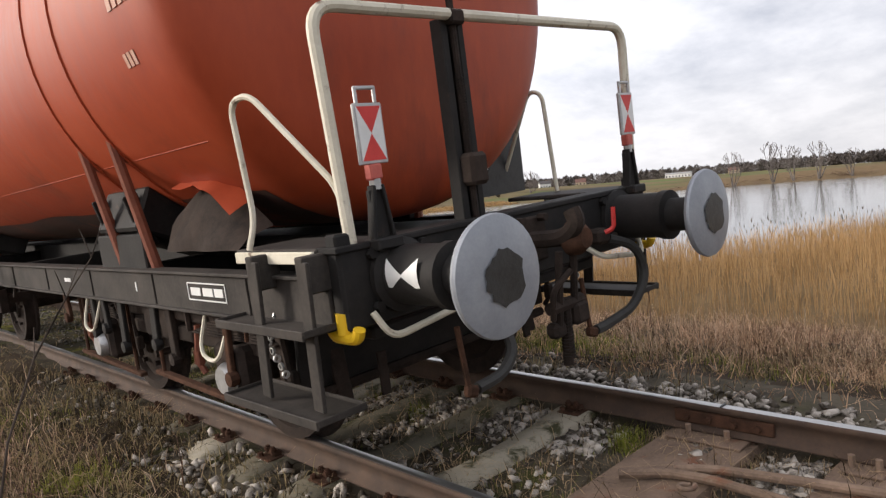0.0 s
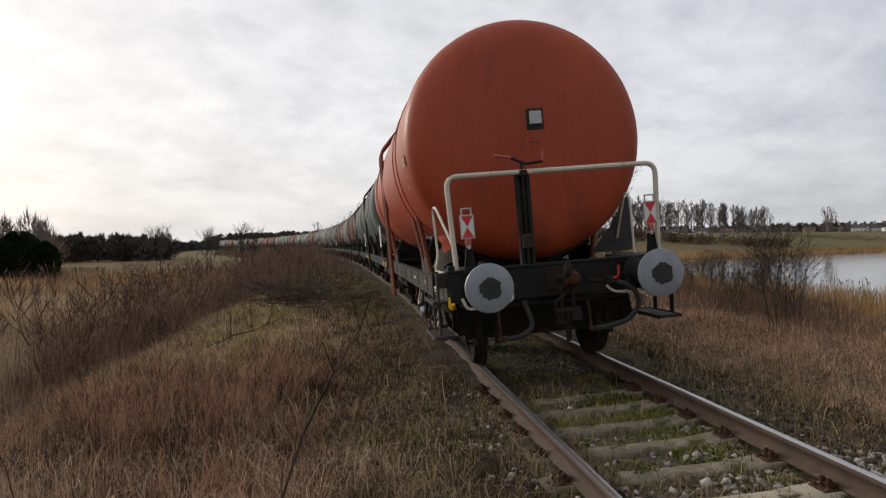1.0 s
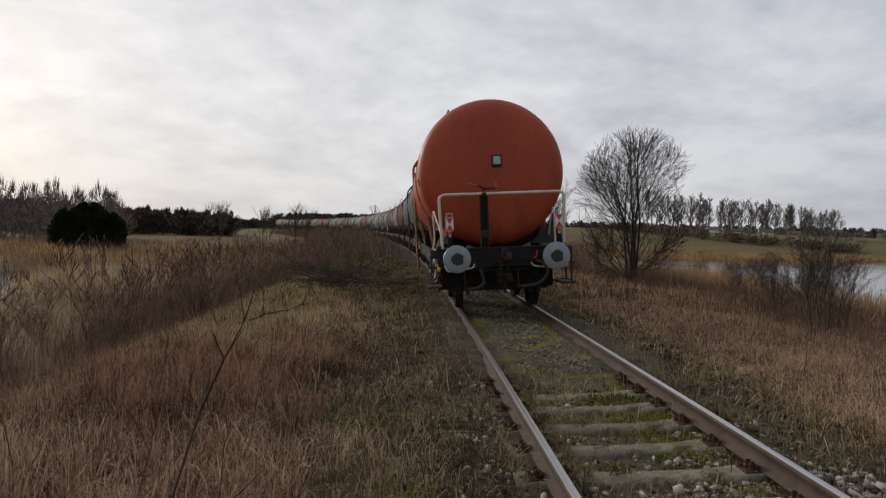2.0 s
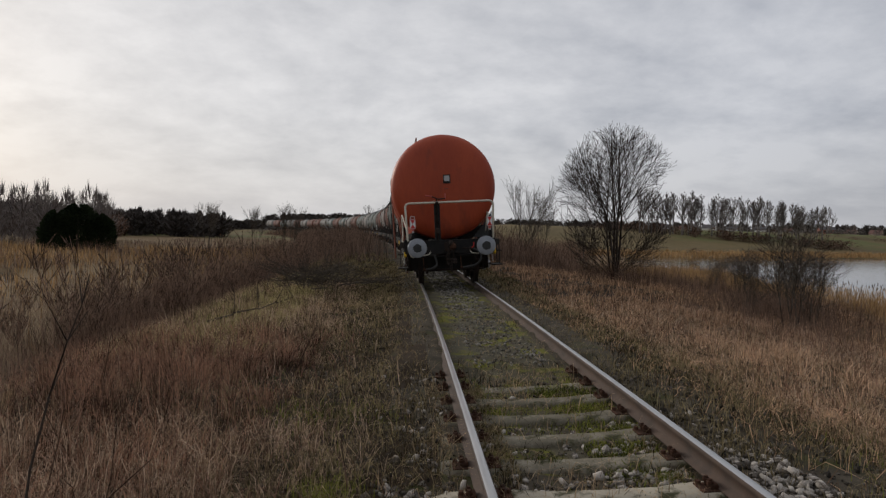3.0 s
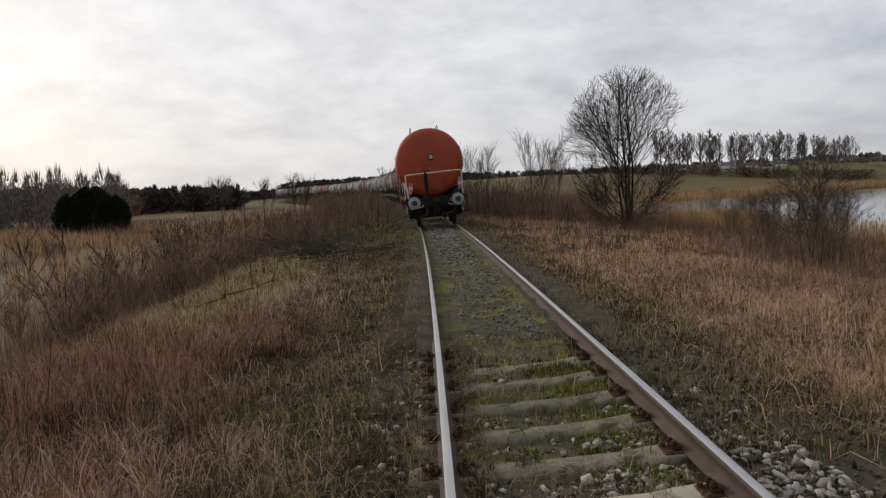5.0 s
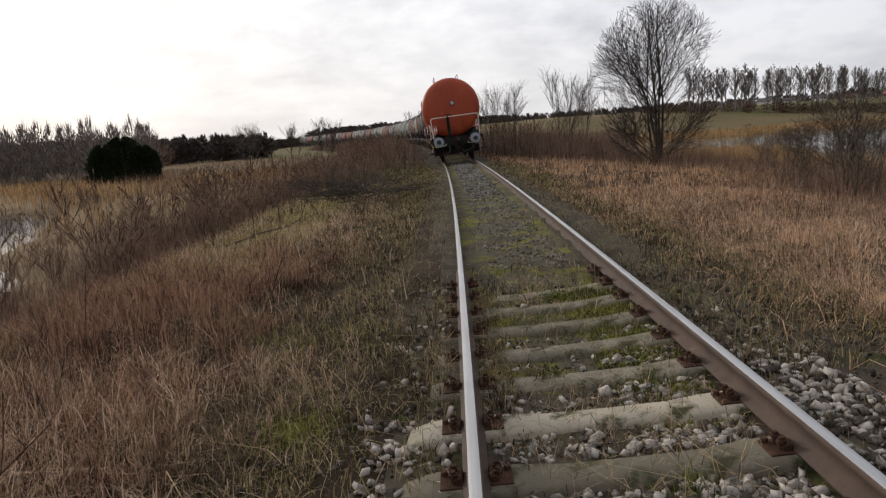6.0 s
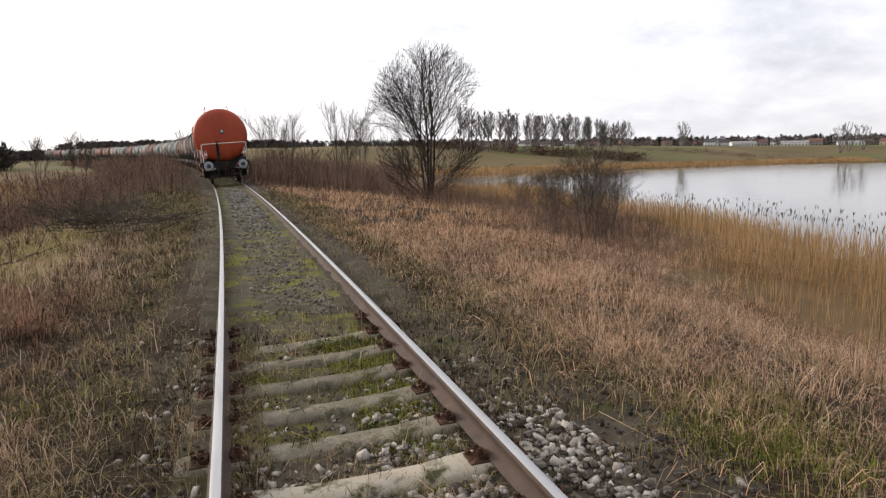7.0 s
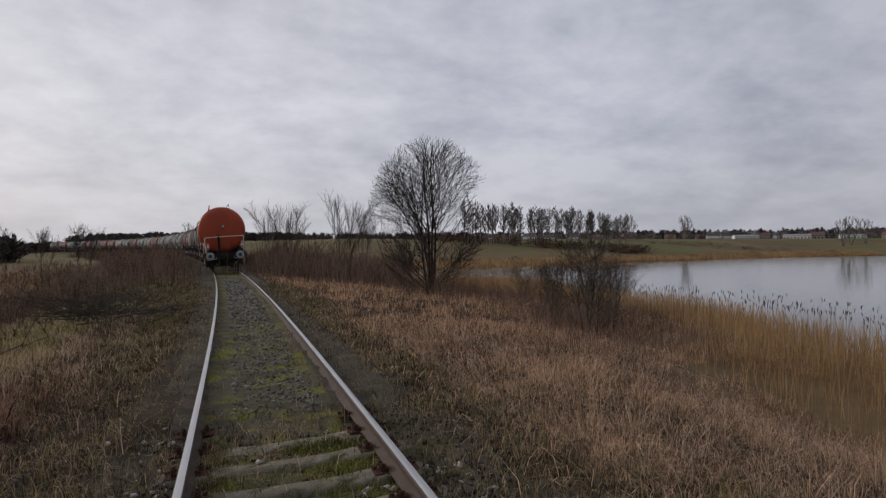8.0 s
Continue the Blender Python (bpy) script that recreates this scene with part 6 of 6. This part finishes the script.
def build_thickets():
    def clumps(name, pts, per, h, wide, width, material, label):
        x = np.concatenate([R.normal(a, wide * 0.5, per) for a, b, k in pts]); y = np.concatenate([R.normal(b, wide * 0.5, per) for a, b, k in pts])
        k = np.repeat([p[2] for p in pts], per)
        blades(name, x, y, R.uniform(0.45, 1.0, len(x)) * h * k, R.uniform(0.6, 1.3, len(x)) * width, 0.6, material, label, "bush", bow=0.7)

    rng = random.Random(17)
    west = []
    for _ in range(80):
        s, u = rng.uniform(4, 36), -max(6.3, rng.gauss(8.7, 1.5))
        x, y, _ = on_track(s, u, 0)
        west.append((x, y, rng.uniform(0.5, 1.1) * (0.65 if u > -7.6 else 1)))
    clumps("brown_thicket", west, 200, 1.6, 1.5, 0.008, M_SCRUB, "tangled brown leafless thicket on the western slope")
    far = []
    for _ in range(90):
        s, u = rng.uniform(28, 120), rng.choice((-1, 1)) * rng.uniform(3.4, 9)
        x, y, _ = on_track(s, u, 0)
        far.append((x, y, rng.uniform(0.7, 1.25) * (0.75 if u > 0 else 1)))
    for _ in range(70):
        s, u = rng.uniform(90, 260), -rng.uniform(4, 12)
        x, y, _ = on_track(s, u, 0)
        far.append((x, y, rng.uniform(0.9, 1.6)))
    for _ in range(110):
        y = rng.uniform(34, 120)
        x = rng.uniform(0.06, 0.27) * y - 1
        far.append((x, y, rng.uniform(0.6, 1.25)))
    clumps("line_thicket", far, 220, 2.2, 2.4, 0.018, M_SCRUB, "dark bushes crowding the line in the distance")
    east = []
    for _ in range(60):
        s = rng.uniform(6, 36)
        u = float(bank_edge(s)) + rng.gauss(0.2, 1.2)
        x, y, _ = on_track(s, u, 0)
        east.append((x, y, rng.uniform(0.4, 0.8)))
    for _ in range(42):
        t = rng.random()
        east.append((7.4 + 1.6 * math.sin(3.1 * t) + rng.gauss(0, 0.8), 8.5 + 13.5 * t, rng.uniform(0.5, 0.95)))
    for _ in range(14):
        east.append((7.3 + rng.gauss(0, 1.3), 21.6 + rng.gauss(0, 1.2), rng.uniform(0.8, 1.3)))
    clumps("brown_thicket", east, 130, 1.1, 1.2, 0.007, M_SCRUB, "brown leafless scrub around the shrubs")
    marsh = []
    for _ in range(70):
        x, y = polar(-42, -8, 46, 140, 1)
        marsh.append((float(x[0]), float(y[0]), rng.uniform(0.6, 1.3)))
    clumps("marsh_scrub", marsh, 160, 1.4, 3.2, 0.022, M_SCRUB, "low brown scrub across the marsh")


def build_bushes():
    kinds = [fan_tree("bush", 70 + k, 2.0, 1.25, 6, M_SCRUB, "tangled brown leafless bush on the slope", "bush", "bushes on the embankment slopes", 9, 1, 0.016, 0.007, 0.1) for k in range(3)]
    rng = random.Random(8)
    spots = []
    for _ in range(34):
        spots.append((rng.uniform(5, 36), -rng.uniform(7.2, 11.5), rng.uniform(0.7, 1.25)))
    for _ in range(7):
        spots.append((rng.uniform(9, 18), rng.gauss(11.0, 1.2), rng.uniform(0.35, 0.55)))
    for _ in range(22):
        spots.append((rng.uniform(32, 75), rng.choice((-1, 1, 1)) * rng.uniform(3.8, 8.0), rng.uniform(0.9, 1.5)))
    for _ in range(10):
        spots.append((rng.uniform(15, 28), -rng.uniform(4.0, 6.0), rng.uniform(0.4, 0.75)))
    for i, (s, u, z) in enumerate(spots):
        x, y, _ = on_track(s, u, 0)
        if i < 3:
            put(kinds[i], x, y, rng.uniform(0, 360), z)
        else:
            put_copy(kinds[i % 3], x, y, rng.uniform(0, 360), z)


def build_brush():
    # heap of cut brush on the west verge
    rng = random.Random(5)
    segs = []
    for k in range(150):
        a = rng.uniform(0, 6.283)
        p = Vector((rng.gauss(0, 0.7), rng.gauss(0, 0.9), rng.uniform(0.05, 0.5)))
        grow(rng, segs, p, Vector((math.cos(a), math.sin(a), rng.uniform(-0.05, 0.45))).normalized(), rng.uniform(0.5, 1.1), rng.uniform(0.008, 0.018), 1, 2, 0.5, 0.0, r_min=0.004)
    for k in range(34):
        p = Vector((rng.gauss(-0.5, 0.6), rng.gauss(0, 0.8), 0))
        grow(rng, segs, p, Vector((rng.gauss(0, 0.25), rng.gauss(0, 0.25), 1)).normalized(), rng.uniform(0.5, 0.95), rng.uniform(0.009, 0.016), 1, 2, 0.4, 0.3, r_min=0.004)
    ob = tagged(new("brushwood_heap", seg_mesh("brushwood_heap", segs, M_BARK)), "heap of cut dark brushwood beside the line", "brushwood", kind="stuff")
    put(ob, -3.5, 12.8, 0, 0.9, 0.05)
    # fallen branch
    segs = []
    pts = [(-4.75, 5.6), (-4.56, 6.6), (-4.3, 7.6), (-4.12, 8.5), (-3.9, 9.4)]
    for i, ((a, b), (c, d)) in enumerate(zip(pts, pts[1:])):
        za, zc = float(ground(a, b)), float(ground(c, d))
        segs.append(((a, b, za + 0.15 + 0.05 * (i == 1)), (c, d, zc + 0.17), 0.02 - 0.003 * i, 0.017 - 0.003 * i))
        grow(rng, segs, Vector((c, d, zc + 0.17)), Vector((rng.gauss(0.3, 0.5), rng.gauss(0.3, 0.5), 0.6)).normalized(), 0.55, 0.009, 1, 2, 0.6, 0.0)
    tagged(new("fallen_branch", seg_mesh("fallen_branch", segs, M_DARKBARK, 6)), "dead branch lying in the grass", "branch")
    # one long leaning stalk
    pts = [(-2.62, -4.30), (-2.53, -4.36), (-2.45, -4.42), (-2.36, -4.48), (-2.27, -4.56), (-2.20, -4.62)]
    zs = [0.0, 0.52, 0.94, 1.20, 1.38, 1.50]
    g0 = float(ground(*pts[0]))
    segs = [((*a, g0 + za), (*b, g0 + zb), 0.0058 - 0.0008 * i, 0.0050 - 0.0008 * i) for i, (a, b, za, zb) in enumerate(zip(pts, pts[1:], zs, zs[1:]))]
    for i, (dx, dy) in ((3, (0.02, 0.05)), (4, (-0.03, -0.03)), (4, (0.05, 0.02)), (5, (-0.02, 0.02)), (5, (0.03, -0.02))):
        a = (*pts[i], g0 + zs[i])
        segs.append((a, (a[0] + dx, a[1] + dy, a[2] + 0.09), 0.0022, 0.0012))
    tagged(new("bare_stalk", seg_mesh("bare_stalk", segs, M_DARKBARK, 6)), "long dark leafless stalk leaning over the grass", "weed", "bare stalks on the verges")
    # bare stalks standing in the near grass
    for k, (x, y, h, lx, ly) in enumerate(((-2.5, -1.3, 1.15, 0.55, -0.05), (-2.92, -3.9, 0.95, 0.42, 0.25), (-3.25, -3.0, 0.9, 0.15, 0.1), (-4.1, -2.4, 0.85, 0.05, 0.1), (-1.62, -2.3, 0.42, 0.02, 0.1), (-1.35, -2.9, 0.35, 0.12, 0.05), (-3.9, -0.5, 0.9, -0.05, 0.0), (-2.2, 0.6, 0.6, 0.05, 0.05), (3.5, -3.2, 0.8, 0.03, 0.0), (4.6, -2.5, 0.9, -0.03, 0.05), (5.2, -1.0, 0.95, 0.06, 0.0))):
        segs = []
        r2 = random.Random(k)
        grow(r2, segs, Vector((0, 0, -0.02)), Vector((lx, ly, 1)).normalized(), h, 0.0055, 1, 1, 0.55, 0.1, r_min=0.002, short=0.3)
        ob = tagged(new("bare_stalk", seg_mesh("bare_stalk", segs, M_TWIG, 5)), "thin dark leafless stalk in the grass", "weed", "bare stalks on the verges")
        put(ob, x, y)


# ---------------------------------------------------------------- village


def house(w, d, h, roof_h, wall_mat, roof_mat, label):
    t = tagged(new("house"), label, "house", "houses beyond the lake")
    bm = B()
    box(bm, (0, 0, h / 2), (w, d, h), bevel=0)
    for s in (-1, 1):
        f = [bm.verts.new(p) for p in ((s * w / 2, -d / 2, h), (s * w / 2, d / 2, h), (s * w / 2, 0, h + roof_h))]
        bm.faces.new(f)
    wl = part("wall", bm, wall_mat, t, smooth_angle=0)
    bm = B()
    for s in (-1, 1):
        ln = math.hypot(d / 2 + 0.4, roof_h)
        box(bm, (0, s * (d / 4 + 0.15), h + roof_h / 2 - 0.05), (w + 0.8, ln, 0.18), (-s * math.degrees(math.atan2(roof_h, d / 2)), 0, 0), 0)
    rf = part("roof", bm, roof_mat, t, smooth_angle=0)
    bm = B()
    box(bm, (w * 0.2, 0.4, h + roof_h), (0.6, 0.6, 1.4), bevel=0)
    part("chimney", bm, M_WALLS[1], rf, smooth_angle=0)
    n = max(2, int(w / 2.6))
    for fl in range(max(1, int(h / 2.7))):
        for k in range(n):
            bm = B()
            x, z = -w / 2 + (k + 0.5) * w / n, 1.5 + fl * 2.7
            box(bm, (x, -d / 2 - 0.03, z), (1.1, 0.12, 1.3), bevel=0)
            part("window", bm, M_PANE, t, smooth_angle=0)
    return t


def build_village():
    rng = random.Random(23)
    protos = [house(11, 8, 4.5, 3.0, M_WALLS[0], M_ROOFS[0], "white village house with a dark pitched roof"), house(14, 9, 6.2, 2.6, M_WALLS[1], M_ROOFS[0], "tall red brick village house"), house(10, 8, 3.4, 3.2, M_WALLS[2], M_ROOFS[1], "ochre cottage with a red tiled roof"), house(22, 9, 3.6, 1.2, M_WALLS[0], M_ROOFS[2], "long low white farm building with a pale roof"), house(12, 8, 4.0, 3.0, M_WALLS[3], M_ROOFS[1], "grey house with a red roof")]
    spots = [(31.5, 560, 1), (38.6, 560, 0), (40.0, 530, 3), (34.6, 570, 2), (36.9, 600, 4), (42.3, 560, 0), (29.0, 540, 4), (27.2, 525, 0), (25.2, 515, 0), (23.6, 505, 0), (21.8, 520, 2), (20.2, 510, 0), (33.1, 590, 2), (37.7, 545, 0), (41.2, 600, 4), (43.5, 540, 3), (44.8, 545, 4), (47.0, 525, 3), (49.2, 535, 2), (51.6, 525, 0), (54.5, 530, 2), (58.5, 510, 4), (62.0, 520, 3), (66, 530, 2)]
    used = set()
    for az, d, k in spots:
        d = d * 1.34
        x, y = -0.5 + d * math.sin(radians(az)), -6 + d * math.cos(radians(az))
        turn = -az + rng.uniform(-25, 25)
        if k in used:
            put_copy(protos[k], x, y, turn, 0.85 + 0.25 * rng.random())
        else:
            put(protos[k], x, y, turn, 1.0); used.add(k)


# ---------------------------------------------------------------- stones and sleepers


def pebble_mesh(name, x, y, z, size, material):
    """Angular stones, each a skewed, broken block."""
    n = len(x)
    cube = np.array([(-1, -1, -1), (1, -1, -1), (1, 1, -1), (-1, 1, -1), (-0.8, -0.8, 0.8), (0.8, -0.8, 0.8), (0.8, 0.8, 0.8), (-0.8, 0.8, 0.8)], float) * 0.52
    P = cube[None] * (1 + R.uniform(-0.38, 0.3, (n, 8, 3)))
    P[:, :, 0] += P[:, :, 2] * R.normal(0, 0.4, (n, 1)); P[:, :, 1] += P[:, :, 2] * R.normal(0, 0.4, (n, 1))
    P = P * (size[:, None, None] * R.uniform(0.6, 1.35, (n, 1, 3)) * np.array([1, 1, 0.8]))
    a, b, c = R.uniform(0, 6.283, n), R.normal(0, 0.4, n), R.normal(0, 0.4, n)
    ca, sa, cb, sb, cc, sc = np.cos(a), np.sin(a), np.cos(b), np.sin(b), np.cos(c), np.sin(c)
    o, l = np.zeros(n), np.ones(n)
    mul = lambda A, C: np.einsum("nij,njk->nik", A, C)
    M = lambda rows: np.stack([np.stack(r, -1) for r in rows], 1)
    Rm = mul(M([(ca, -sa, o), (sa, ca, o), (o, o, l)]), mul(M([(cb, o, sb), (o, l, o), (-sb, o, cb)]), M([(l, o, o), (o, cc, -sc), (o, sc, cc)])))
    V = np.einsum("nij,nkj->nki", Rm, P) + np.stack([x, y, z], -1)[:, None]
    q = np.array([(0, 1, 5, 4), (1, 2, 6, 5), (2, 3, 7, 6), (3, 0, 4, 7), (4, 5, 6, 7), (3, 2, 1, 0)])
    Q = (np.arange(n)[:, None, None] * 8 + q[None]).reshape(-1, 4)
    return np_mesh(name, V.reshape(-1, 3), Q, None, (material,))


def build_ballast():
    def lay(n, u0, u1, s0, s1, lo, hi, seed, clump, power=1.3, skip=True, lift=0.3):
        x, y, u, s = strip_points(n, u0, u1, s0, s1, power, clump, 2.6, seed)
        # thinning towards the far end and towards the shoulder's foot
        ok = R.uniform(0, 1, len(s)) < (1 - 0.9 * smooth(s1 - 0.35 * (s1 - s0), s1, s)) * (1 - 0.85 * smooth(1.05, 1.65, np.abs(u)) * (lo > 0.0195))
        x, y, u, s = x[ok], y[ok], u[ok], s[ok]
        if skip:
            row = np.abs(((s - 0.55) / 0.6 + 0.5) % 1 - 0.5) * 0.6
            ok = (row > 0.15) | (np.abs(u) > 0.93)
            x, y, u, s = x[ok], y[ok], u[ok], s[ok]
        size = R.uniform(lo, hi, len(x)) * R.choice([0.7, 1.0, 1.0, 1.35], len(x))
        return x, y, ground(x, y) + size * lift, size

    sets = [lay(4600, 0.12, 0.69, -6.2, -0.9, 0.02, 0.046, 1, 0.55, 0.9), lay(3000, 0.83, 1.40, -6.2, -0.6, 0.02, 0.042, 2, 0.6, 0.9), lay(1150, -1.5, -0.83, -6, -1.4, 0.022, 0.045, 3, 0.8, 0.9, False), lay(260, -1.6, -0.83, -2, 3.0, 0.02, 0.042, 33, 0.6, 0.9), lay(1900, -0.66, 0.15, -6, -0.6, 0.018, 0.04, 4, 0.8, 0.9), lay(110, -2.2, -1.4, -6, 2, 0.02, 0.045, 5, 0.8), lay(100, 1.5, 2.3, -6, 4, 0.02, 0.045, 6, 0.8), lay(260, 0.3, 0.68, -5.8, -5.45, 0.025, 0.045, 21, 0.1, 1.0, False)]
    x, y, z, s = (np.concatenate(c) for c in zip(*sets))
    stuff("ballast_stones", pebble_mesh("ballast_stones", x, y, z, s, M_STONE), "loose pale angular ballast stones", "gravel")
    dark = [lay(7000, 0.84, 2.1, -4, 22, 0.016, 0.036, 7, 0.45, 1.1), lay(1500, 0.84, 2.1, 2, 18, 0.03, 0.06, 17, 0.4, 1.2), lay(4200, -2.3, -0.84, -6.5, 14, 0.016, 0.036, 8, 0.6, 1.2), lay(3000, -0.62, 0.64, -5, 8, 0.014, 0.03, 9, 0.5, 1.1)]
    x, y, z, s = (np.concatenate(c) for c in zip(*dark))
    stuff("dark_ballast", pebble_mesh("dark_ballast", x, y, z, s * 0.9, M_DARKSTONE), "older dark dirty ballast beside and between the rails", "gravel")
    x, y, z, s = lay(8000, -0.4, 0.5, 1.5, 34, 0.015, 0.034, 19, 0.7, 1.1, False)
    stuff("track_gravel", pebble_mesh("track_gravel", x, y, z + 0.065, s * np.clip((y + 6) / 14, 0.8, 1.8), M_GRAVEL), "small grey gravel between the rails", "gravel")
    # the single white stone between the rails
    tagged(new("white_stone", pebble_mesh("white_stone", np.array([-0.215]), np.array([0.02]), np.array([float(ground(-0.215, 0.0)) + 0.05]), np.array([0.052]), M_WHITESTONE)), "single pale stone lying between the rails", "stone")


M_STONEPIECE = mat("loose_ballast_stone", (0.07, 0.058, 0.046), (0.46, 0.415, 0.365), 0.9, scale=9, fine=70, bump=0.12, per="object", spec=0.08)
M_DARKSTONE = mat("dark_ballast_stone", (0.028, 0.024, 0.02), (0.125, 0.108, 0.09), 0.95, scale=9, fine=70, bump=0.5, per="island", spec=0.08)
M_WHITESTONE = mat("pale_stone", (0.38, 0.35, 0.30), (0.55, 0.52, 0.46), 0.9, scale=14, fine=80, bump=0.4)


def build_sleepers():
    sm, fm = sleeper_mesh(), fastening_mesh()
    rng = random.Random(4)
    for n in range(-22, 30):
        if n in (-9, -10, -11):
            continue
        s = 0.55 + 0.6 * n
        ob = new("sleeper", sm)
        ob.parent = track
        ob.matrix_basis = track_pose(s, rng.uniform(-0.02, 0.02), -0.160 - (0 if n < 0 else 0.10 if n > 0 else 0.02), rng.uniform(-1.2, 1.2))
        for side in (-0.753, 0.753) if n < 2 else ():
            f = new("fastening", fm)
            f.parent = track
            f.matrix_basis = track_pose(s, side, -0.164)


build_grass()
build_reeds()
build_trees()
build_woods()
build_thickets()
build_bushes()
build_brush()
build_village()
build_ballast()


def build_near_stones():
    """The stones nearest the walk, each a piece of the track."""
    one = np.zeros(1)
    kinds = [pebble_mesh("ballast_stone", one, one, one, np.ones(1), M_STONEPIECE) for _ in range(8)]
    rng = random.Random(77)
    n = 0
    while n < 300:
        u, s = rng.choice((rng.uniform(0.15, 0.68), rng.uniform(0.86, 1.3), rng.uniform(-1.35, -0.86))), rng.uniform(-5.0, -2.2)
        row = abs(((s - 0.55) / 0.6 + 0.5) % 1 - 0.5) * 0.6
        if row < 0.16 and abs(u) < 1.12:
            continue
        x, y, _ = on_track(s, u, 0)
        size = rng.uniform(0.028, 0.055)
        ob = new("ballast_stone", kinds[n % 8])
        ob.parent = track
        ob.matrix_basis = pose(x, y, float(ground(x, y)) + size * 0.45, rng.uniform(-20, 20), rng.uniform(-20, 20), rng.uniform(0, 360)) @ Matrix.Diagonal((size, size, size * 0.85, 1))
        n += 1


build_sleepers()
build_near_stones()


def build_joint():
    """Rail joint on steel sleepers, with point rods lying across them."""
    for s, wide in ((-5.15, 0.50), (-5.92, 0.26)):
        bm = B()
        prof = [(-1.25, -0.06), (-1.2, -0.01), (-0.3, 0.0), (0.3, 0.0), (1.2, -0.01), (1.25, -0.06)]
        for (a, za), (b, zb) in zip(prof, prof[1:]):
            h = wide / 2
            v = [bm.verts.new(p) for p in ((a, -h, za), (b, -h, zb), (b, h, zb), (a, h, za), (a, -h - 0.03, za - 0.12), (b, -h - 0.03, zb - 0.12), (b, h + 0.03, zb - 0.12), (a, h + 0.03, za - 0.12))]
            for q in ((0, 1, 2, 3), (4, 5, 1, 0), (3, 2, 6, 7)):
                bm.faces.new([v[i] for i in q])
        for side in (-0.753, 0.753):
            box(bm, (side, 0, 0.006), (0.36, wide - 0.08, 0.014), bevel=0.003)
            for k in (-1, 1):
                for e in (-1, 1):
                    tube(bm, [(side + k * 0.105, e * wide * 0.22, 0.0), (side + k * 0.105, e * wide * 0.22, 0.07)], 0.017, 6)
        part("steel_sleeper", bm, M_RUSTSTEEL, track, "rusty brown steel sleeper under the rail joint", track_pose(s, 0, -0.166))
    for side in (-1, 1):
        for inner in (-1, 1):
            bm = B()
            box(bm, (inner * 0.022, 0, -0.083), (0.018, 0.56, 0.075), bevel=0.006)
            for k in (-0.2, -0.07, 0.07, 0.2):
                tube(bm, [(inner * 0.02, k, -0.083), (inner * 0.055, k, -0.083)], 0.018, 6)
            part("fishplate", bm, M_PLATE, track, "rusty fishplate with four bolts", track_pose(-5.2, side * 0.753, 0))
        bm = B()
        box(bm, (0, 0, -0.004), (0.056, 0.009, 0.012), bevel=0)
        part("rail_gap", bm, M_GREASE_SHADE, track, "dark gap between the rail ends", track_pose(-5.2, side * 0.753, 0.0045))
    for k, pts in enumerate(([(-0.02, -5.02), (0.12, -5.2), (0.16, -5.4), (0.12, -5.85), (0.06, -6.5)], [(0.16, -5.22), (0.27, -5.4), (0.42, -6.1), (0.5, -6.9)])):
        bm = B()
        tube(bm, bend([(x, y, -0.125 + 0.01 * k) for x, y in pts], 0.06), 0.024, 10)
        tagged(part("point_rod", bm, M_RUSTSTEEL), "bent rusty steel rod lying across the sleepers", "rod", "rods at the rail joint")
    bm = B()
    tube(bm, [(0.02 + 0.038 * math.cos(t * 0.5), -5.36 + 0.038 * math.sin(t * 0.5), -0.128 + 0.004 * t / 3) for t in range(12)], 0.012, 8)
    tagged(part("iron_ring", bm, M_RUSTSTEEL), "small rusty iron ring on the sleeper", "ring")


M_RUSTSTEEL = mat("rust_brown_steel", (0.10, 0.07, 0.052), (0.24, 0.165, 0.12), 0.8, scale=5, fine=60, bump=0.4, spots=(0.16, 0.07, 0.04), spot_at=0.58, spot_scale=4, spec=0.2)
build_joint()


# ---------------------------------------------------------------- the train rolls away
ROLL = [(0.0, -5.19), (0.5, -2.51), (1.0, 0.16), (1.5, 2.81), (2.0, 5.47), (2.5, 8.12), (3.0, 10.80), (3.5, 13.50), (4.0, 16.23), (4.5, 19.00), (5.0, 21.77), (5.5, 24.56), (6.0, 27.35), (6.5, 30.14), (7.0, 32.93), (7.5, 35.72), (8.0, 38.51)]


def wagon_pose(s):
    a, b = Vector(on_track(s, 0, 0)), Vector(on_track(s + LW, 0, 0))
    fwd = (b - a).normalized()
    up = Vector((0, 0, 1))
    right = fwd.cross(up).normalized()
    up = right.cross(fwd)
    m = Matrix((right, fwd, up)).transposed().to_4x4()
    m.translation = a
    return m @ pose(0, 0, 0, 0, -math.degrees(CANT + LEAN), 0)


def motions():
    for n, w in enumerate(train):
        walk(w, [(t, wagon_pose(s + n * (LW + 0.02))) for t, s in ROLL])
    ts = [k / 10 for k in range(81)]
    run = np.interp(ts, [r[0] for r in ROLL], [r[1] for r in ROLL])
    for ws in last_sets + grey_sets:
        y = ws.matrix_basis.translation.y
        walk(ws, [(t, pose(0, 0, 0, 0, math.degrees(LEAN), 0) @ pose(0, y, 0.46) @ pose(0, 0, 0, -math.degrees((s - run[0]) / 0.46), 0, 0)) for t, s in zip(ts, run)])


motions()
